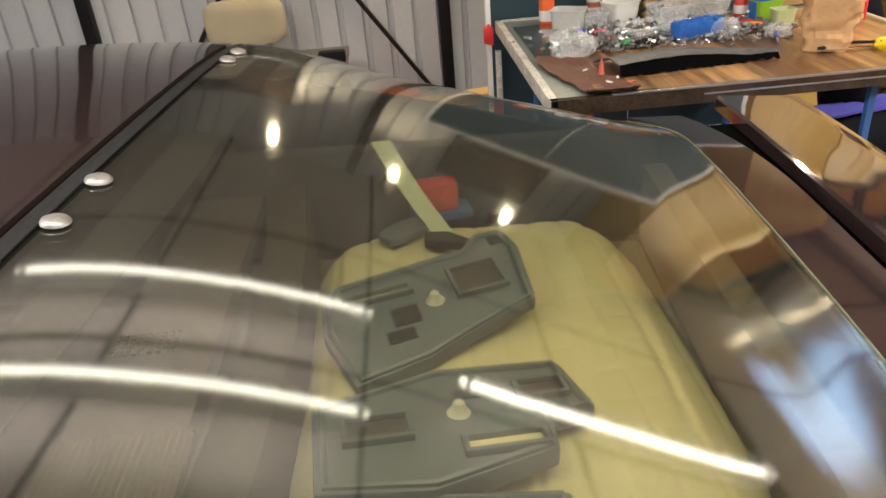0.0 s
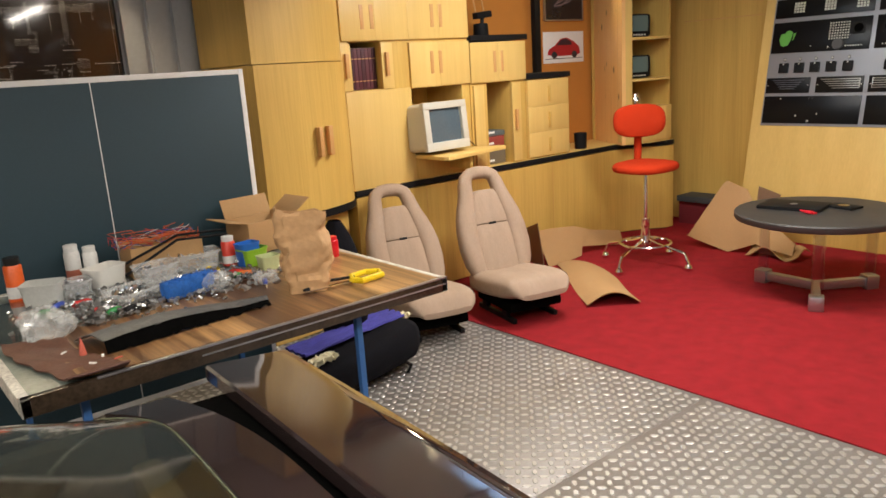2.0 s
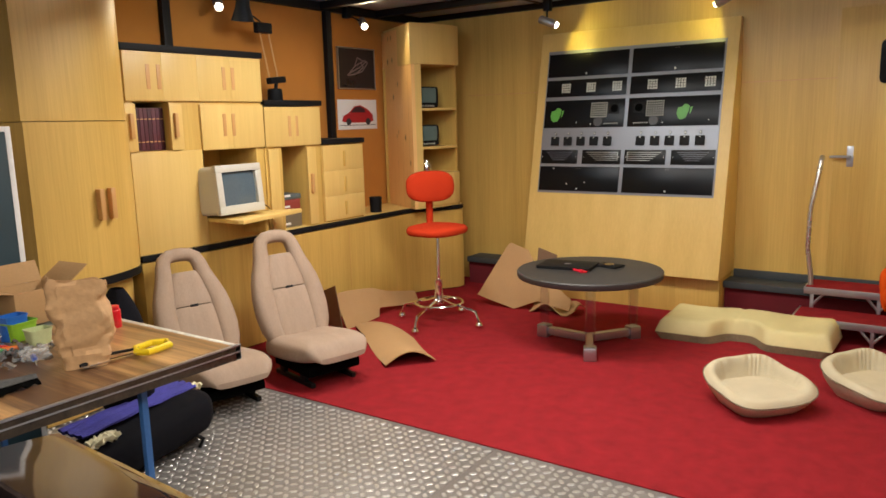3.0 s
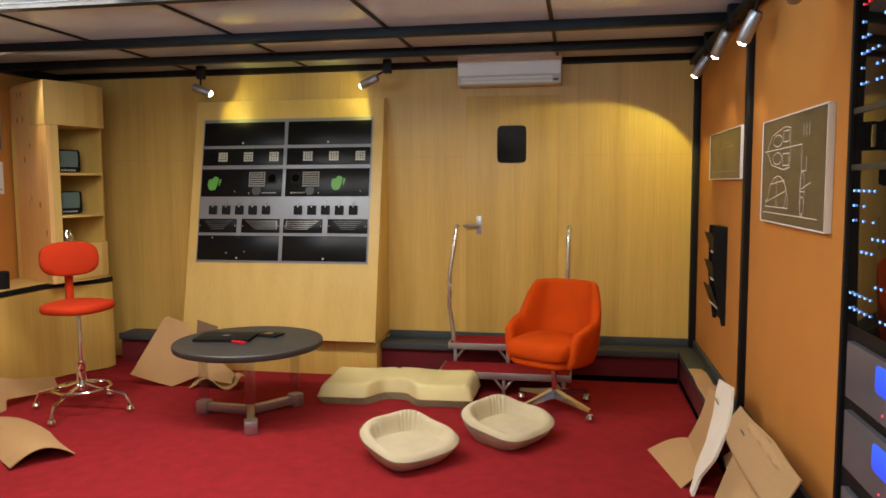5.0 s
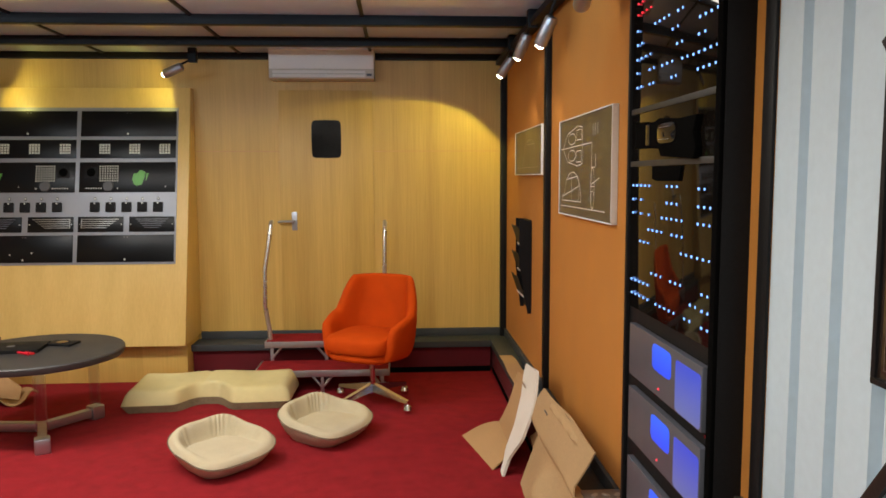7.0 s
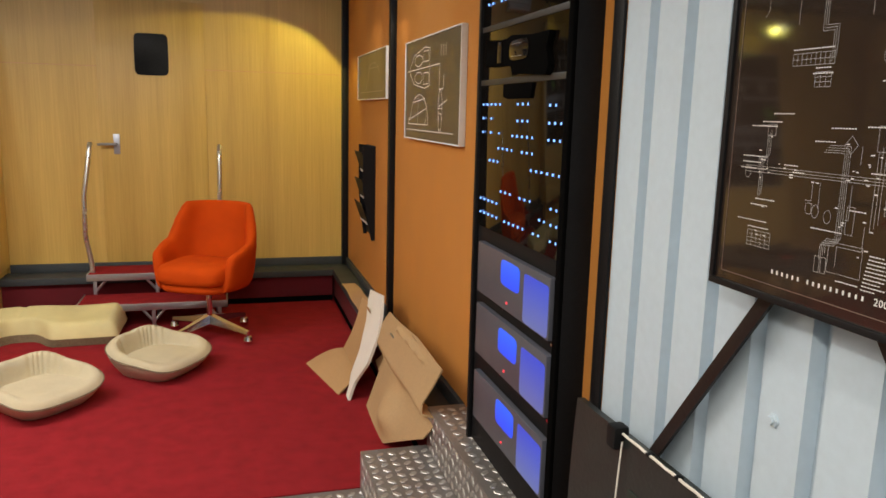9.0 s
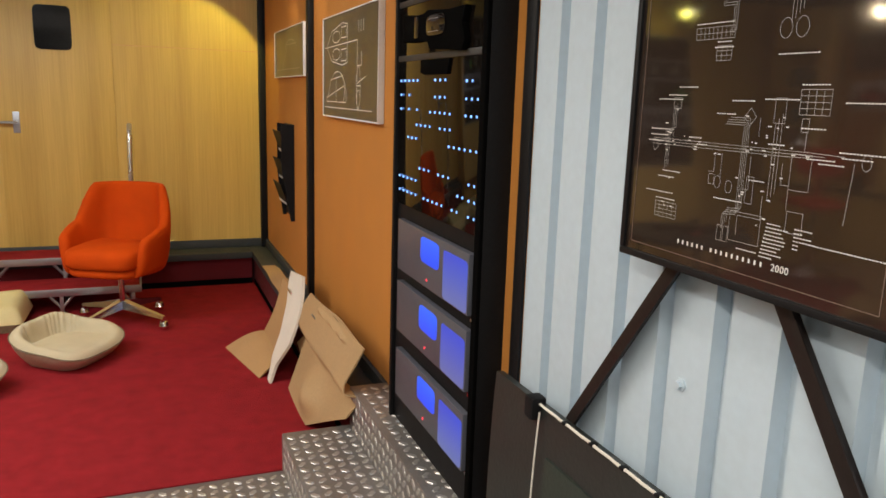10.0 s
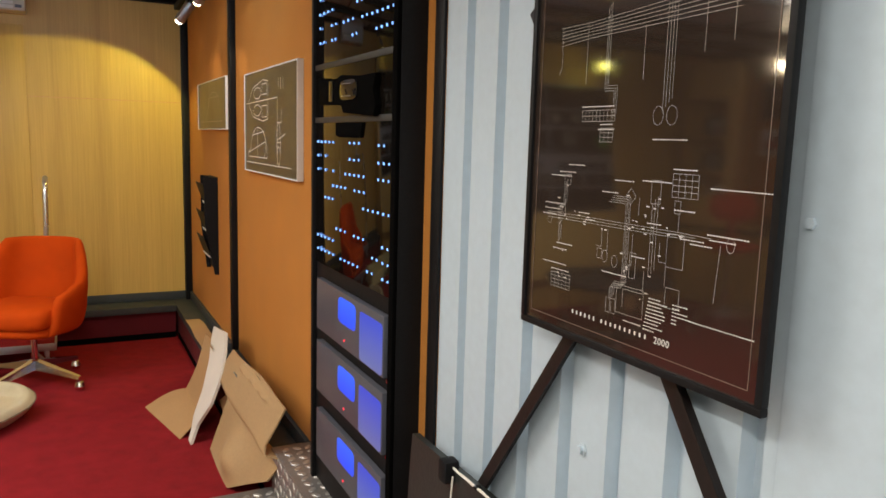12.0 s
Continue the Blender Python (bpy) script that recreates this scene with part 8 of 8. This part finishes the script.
def tail(u, v):
    w = 2 * v - 1
    y = CY + 0.955 * w
    z = (0.850, 0.880, 0.886, 0.885, 0.878, 0.873, 0.869, 0.860, 0.70, 0.52, 0.34)
    x = (0.691, 0.692, 0.698, 0.712, 0.80, 0.884, 0.900, 0.905, 0.88, 0.86, 0.82)
    k = np.linspace(0, 1, 11)
    return Vector((float(np.interp(u, k, x)) - 0.015 * w * w, y - 0.06 * w * max(0.0, (u - 0.7) / 0.3), float(np.interp(u, k, z)) - 0.006 * w * w))


part("tail_panel", sheet(tail, 40, 40, 0.008), GLOSS_BLACK, car, "gloss black tail panel", 30)


def flank(s):
    y0 = CY + s * (HW - 0.002)

    def fn(u, v):
        x = -3.62 + (0.93 + 3.62) * u
        zt = (smooth_spine(x) - 0.125) if x < 0.45 else 0.80
        zt = min(zt, 1.04)
        z = 0.24 + (zt - 0.24) * v
        return Vector((x, y0 + s * 0.055 * math.sin(math.pi * (0.15 + 0.85 * (1 - v))) ** 1.2, z))
    return sheet(fn, 40, 10, 0.01)


part("flank", flank(1), GLOSS_BLACK, car)
part("flank", flank(-1), GLOSS_BLACK, car)
part("underbody", box(-3.5, 0.86, CY - HW + 0.06, CY + HW - 0.06, 0.20, 0.30, 0.01), CAR_DARK, car)
for x in (-2.9, -0.1):
    for s in (-1, 1):
        w = part("wheel", lathe([(0.20, -0.10), (0.30, -0.105), (0.325, -0.08), (0.325, 0.08), (0.30, 0.105), (0.20, 0.10)], 32), RUBBER, car, "black tyre")
        w.matrix_local = pose(x, CY + s * (HW - 0.12), 0.325, 90, 0, 0)
        rim = part("rim", lathe([(0, 0.06), (0.06, 0.065), (0.18, 0.05), (0.20, 0.09), (0.20, -0.09), (0, -0.06)], 24), BRUSHED, w)
# inside of the boot
part("boot_floor", box(-0.62, 0.44, CY - 0.73, CY + 0.73, 0.55, 0.60, 0.004), mat("olive_boot_floor", (0.13, 0.115, 0.075), 0.9, var=0.25, bump=0.12), car)
part("boot_side", box(-0.62, 0.48, CY + 0.74, CY + 0.80, 0.60, 0.88, 0.02), CAR_DARK, car)
part("boot_side", box(-0.62, 0.48, CY - 0.80, CY - 0.74, 0.60, 0.88, 0.02), CAR_DARK, car)
# rear wall carries the tan reflection of the glass as its colour
part("boot_rear_wall", box(0.44, 0.50, CY - 0.74, CY + 0.74, 0.60, 0.80, 0.015), mat("boot_lining_tan_reflection", (0.095, 0.075, 0.05), 0.85, var=0.2, bump=0.1), car, "boot wall with a tan reflection in its colour")
part("cabin_bulkhead", prism([(-0.36, CY - 0.74), (-0.27, CY - 0.74), (-0.27, 1.0), (-0.31, 1.35), (-0.36, CY + 0.74), (-0.46, CY + 0.74), (-0.40, 1.35), (-0.36, 1.0)], 0.21, Matrix.Translation((0, 0, 0.60)), 0.012), mat("dark_brown_trim", (0.022, 0.018, 0.010), 0.8, var=0.3, bump=0.08), car, "dark brown trim bar")
part("cabin_floor", box(-1.60, -0.62, CY - 0.80, CY + 0.80, 0.40, 0.46, 0.004), CAR_DARK, car)


def boot_carpet(u, v):
    x = -0.30 + 0.70 * u
    y = 0.20 + 1.40 * v
    w = ((x - 0.05) / 0.36) ** 4
    y = 0.20 + (1.40 - 0.12 * w) * v
    ridge = 0.0045 * (math.exp(-(math.sin(math.pi * x / 0.062) / 0.30) ** 2) + math.exp(-(math.sin(math.pi * y / 0.075) / 0.26) ** 2))
    n3 = 0.014 * noise.noise(Vector((x * 4, y * 4, 1)))
    fall = -0.085 * max(0, (x - 0.26) / 0.14) ** 2 - 0.06 * max(0, (-0.22 - x) / 0.08) ** 2 - 0.05 * max(0, (v - 0.93) / 0.07) ** 2
    return Vector((x, y, 0.725 + n3 - ridge + fall))


bc = thing("boot_carpet", pose(0, 0, 0), "cream moulded carpet in the boot of the car", "carpet")
part("carpet", sheet(boot_carpet, 130, 190, 0.012), CREAM_CARPET, bc, smooth=60)
part("carpet_base", box(-0.20, 0.28, 0.24, 1.45, 0.60, 0.70, 0.01), CAR_DARK, bc)


# ribbed cream trim and a woven speaker cover ahead of the boot
part("ribbed_trim", sheet(lambda u, v: Vector((-0.62 + 0.20 * u, 0.50 + 0.36 * v, 0.79 + 0.004 * math.sin(u * 110))), 120, 6, 0.01), mat("brown_ribbed_vinyl", (0.10, 0.076, 0.055), 0.7, var=0.2, bump=0.05), bc, "ribbed brown trim")
bm = bmesh.new()
for i_ in range(9):
    for j_ in range(6):
        add_box(bm, -0.60 + 0.013 * i_, -0.592 + 0.013 * i_, 1.05 + 0.011 * j_, 1.057 + 0.011 * j_, 0.795, 0.801)
part("woven_cover", bm, bpy.data.materials["brown_ribbed_vinyl"], bc, "woven brown cover")
part("shelf_board", box(-0.62, -0.43, 0.16, 1.70, 0.74, 0.785, 0.006), mat("grey_shelf_carpet", (0.085, 0.066, 0.058), 0.9, var=0.18, fine=250, bump=0.12), bc, "grey rear shelf")


# loose grey trim in the boot
def trim_piece(m, outline, label, depth=0.03, holes=(), clips=()):
    t = thing("grey_trim_piece", m, label, "trim panel", "trim pieces in the boot")
    part("panel", prism(outline, depth, None, 0.006), GREY_TRIM, t)
    # a raised lip follows the outline
    ring = [(x * 0.93, y * 0.93, depth + 0.002) for x, y in outline]
    part("lip", tube(ring, 0.006, 6, True), GREY_TRIM, t)
    for x, y, w, h in holes:
        if w < 0.06:
            part("slot", box(x - w / 2, x + w / 2, y - h / 2, y + h / 2, depth - 0.004, depth + 0.002, 0.001), RUBBER, t, "dark slot")
        else:
            r = part("pocket_rim", boxes((x - w / 2, x + w / 2, y - h / 2, y - h / 2 + 0.008, depth, depth + 0.012), (x - w / 2, x + w / 2, y + h / 2 - 0.008, y + h / 2, depth, depth + 0.012),
                                         (x - w / 2, x - w / 2 + 0.008, y - h / 2 + 0.008, y + h / 2 - 0.008, depth, depth + 0.012), (x + w / 2 - 0.008, x + w / 2, y - h / 2 + 0.008, y + h / 2 - 0.008, depth, depth + 0.012), bev=0.002), GREY_TRIM, t)
            part("pocket_floor", box(x - w / 2 + 0.008, x + w / 2 - 0.008, y - h / 2 + 0.008, y + h / 2 - 0.008, depth - 0.002, depth + 0.0015, 0), CREAM_CARPET if w >= 0.12 else CAR_DARK, r)
    for x, y in clips:
        part("clip", lathe([(0, depth + 0.02), (0.008, depth + 0.018), (0.012, depth + 0.006), (0.018, depth), (0, depth)], 12), FOAM, t, "pale push clip")
    return t


trim_piece(pose(-0.05, 1.16, 0.745, 6, -3, 12), [(-0.20, 0.07), (-0.17, 0.11), (0.10, 0.13), (0.14, 0.17), (0.19, 0.17), (0.20, 0.10), (0.17, -0.06), (0.05, -0.10), (-0.05, -0.14), (-0.18, -0.16), (-0.21, -0.02)], "grey moulded trim panel with slots in the boot", 0.03,
                ((-0.06, -0.02, 0.05, 0.05), (-0.08, -0.07, 0.05, 0.03), (-0.10, 0.05, 0.14, 0.03), (0.09, 0.03, 0.10, 0.09), (0.165, 0.135, 0.03, 0.03)), ((-0.16, -0.10), (0.05, 0.10)))
trim_piece(pose(-0.04, 0.84, 0.745, -4, 4, 6), [(-0.21, 0.05), (-0.02, 0.11), (0.18, 0.10), (0.20, -0.02), (0.13, -0.03), (0.12, -0.10), (-0.06, -0.15), (-0.21, -0.13)], "grey moulded trim panel lying flat in the boot", 0.035,
                ((0.13, 0.03, 0.08, 0.05), (0.05, -0.08, 0.12, 0.04), (-0.12, -0.02, 0.10, 0.06), (0.02, 0.04, 0.04, 0.02)), ((-0.17, -0.09), (0.17, 0.07)))
trim_piece(pose(-0.10, 0.60, 0.74, 3, 0, -6), [(-0.17, 0.10), (0.18, 0.10), (0.20, -0.06), (0.0, -0.12), (-0.17, -0.10)], "grey trim offcut in the boot", 0.03, ((-0.12, 0.02, 0.05, 0.06), (0.06, 0.0, 0.10, 0.05)))
belt = thing("seat_belt", pose(0, 0, 0), "pale green seat belt with a dark buckle", "seat belt")
part("webbing", sheet(lambda u, v: Vector((-0.155 + 0.13 * u + 0.045 * v - 0.01 * math.sin(u * 3), 1.62 - 0.16 * u, 0.92 - 0.165 * u - 0.02 * u * u)), 16, 2, 0.003), STRAP, belt)
part("buckle", prism([(-0.02, 0), (0.07, 0.0), (0.08, 0.02), (0.02, 0.05), (-0.03, 0.04)], 0.02, pose(-0.04, 1.42, 0.738, 0, 0, -20), 0.004), BLACK_PLASTIC, belt)
part("mount", prism(oval(0.12, 0.07, 18, 3), 0.018, pose(-0.10, 1.50, 0.738, 0, 0, 40), 0.005), GREY_TRIM, belt)
part("anchor", prism([(-0.03, 0), (0.05, 0), (0.04, -0.03), (-0.02, -0.03)], 0.02, pose(0.0, 1.36, 0.738, 0, 0, 10), 0.004), GREY_TRIM, belt)
# boxes seen on the far boot side
rb = thing("red_lamp_unit", pose(-0.02, 1.62, 0.74, 0, 0, 8), "red and blue lamp unit in the boot", "lamp unit")
part("red_lens", box(-0.05, 0.05, -0.03, 0.03, 0.0, 0.07, 0.008), colored("lamp_red", (0.45, 0.05, 0.03), 0.2), rb)
part("blue_base", box(-0.06, 0.08, -0.04, 0.035, -0.02, 0.0, 0.004), colored("lamp_blue", (0.03, 0.09, 0.22), 0.3), rb)
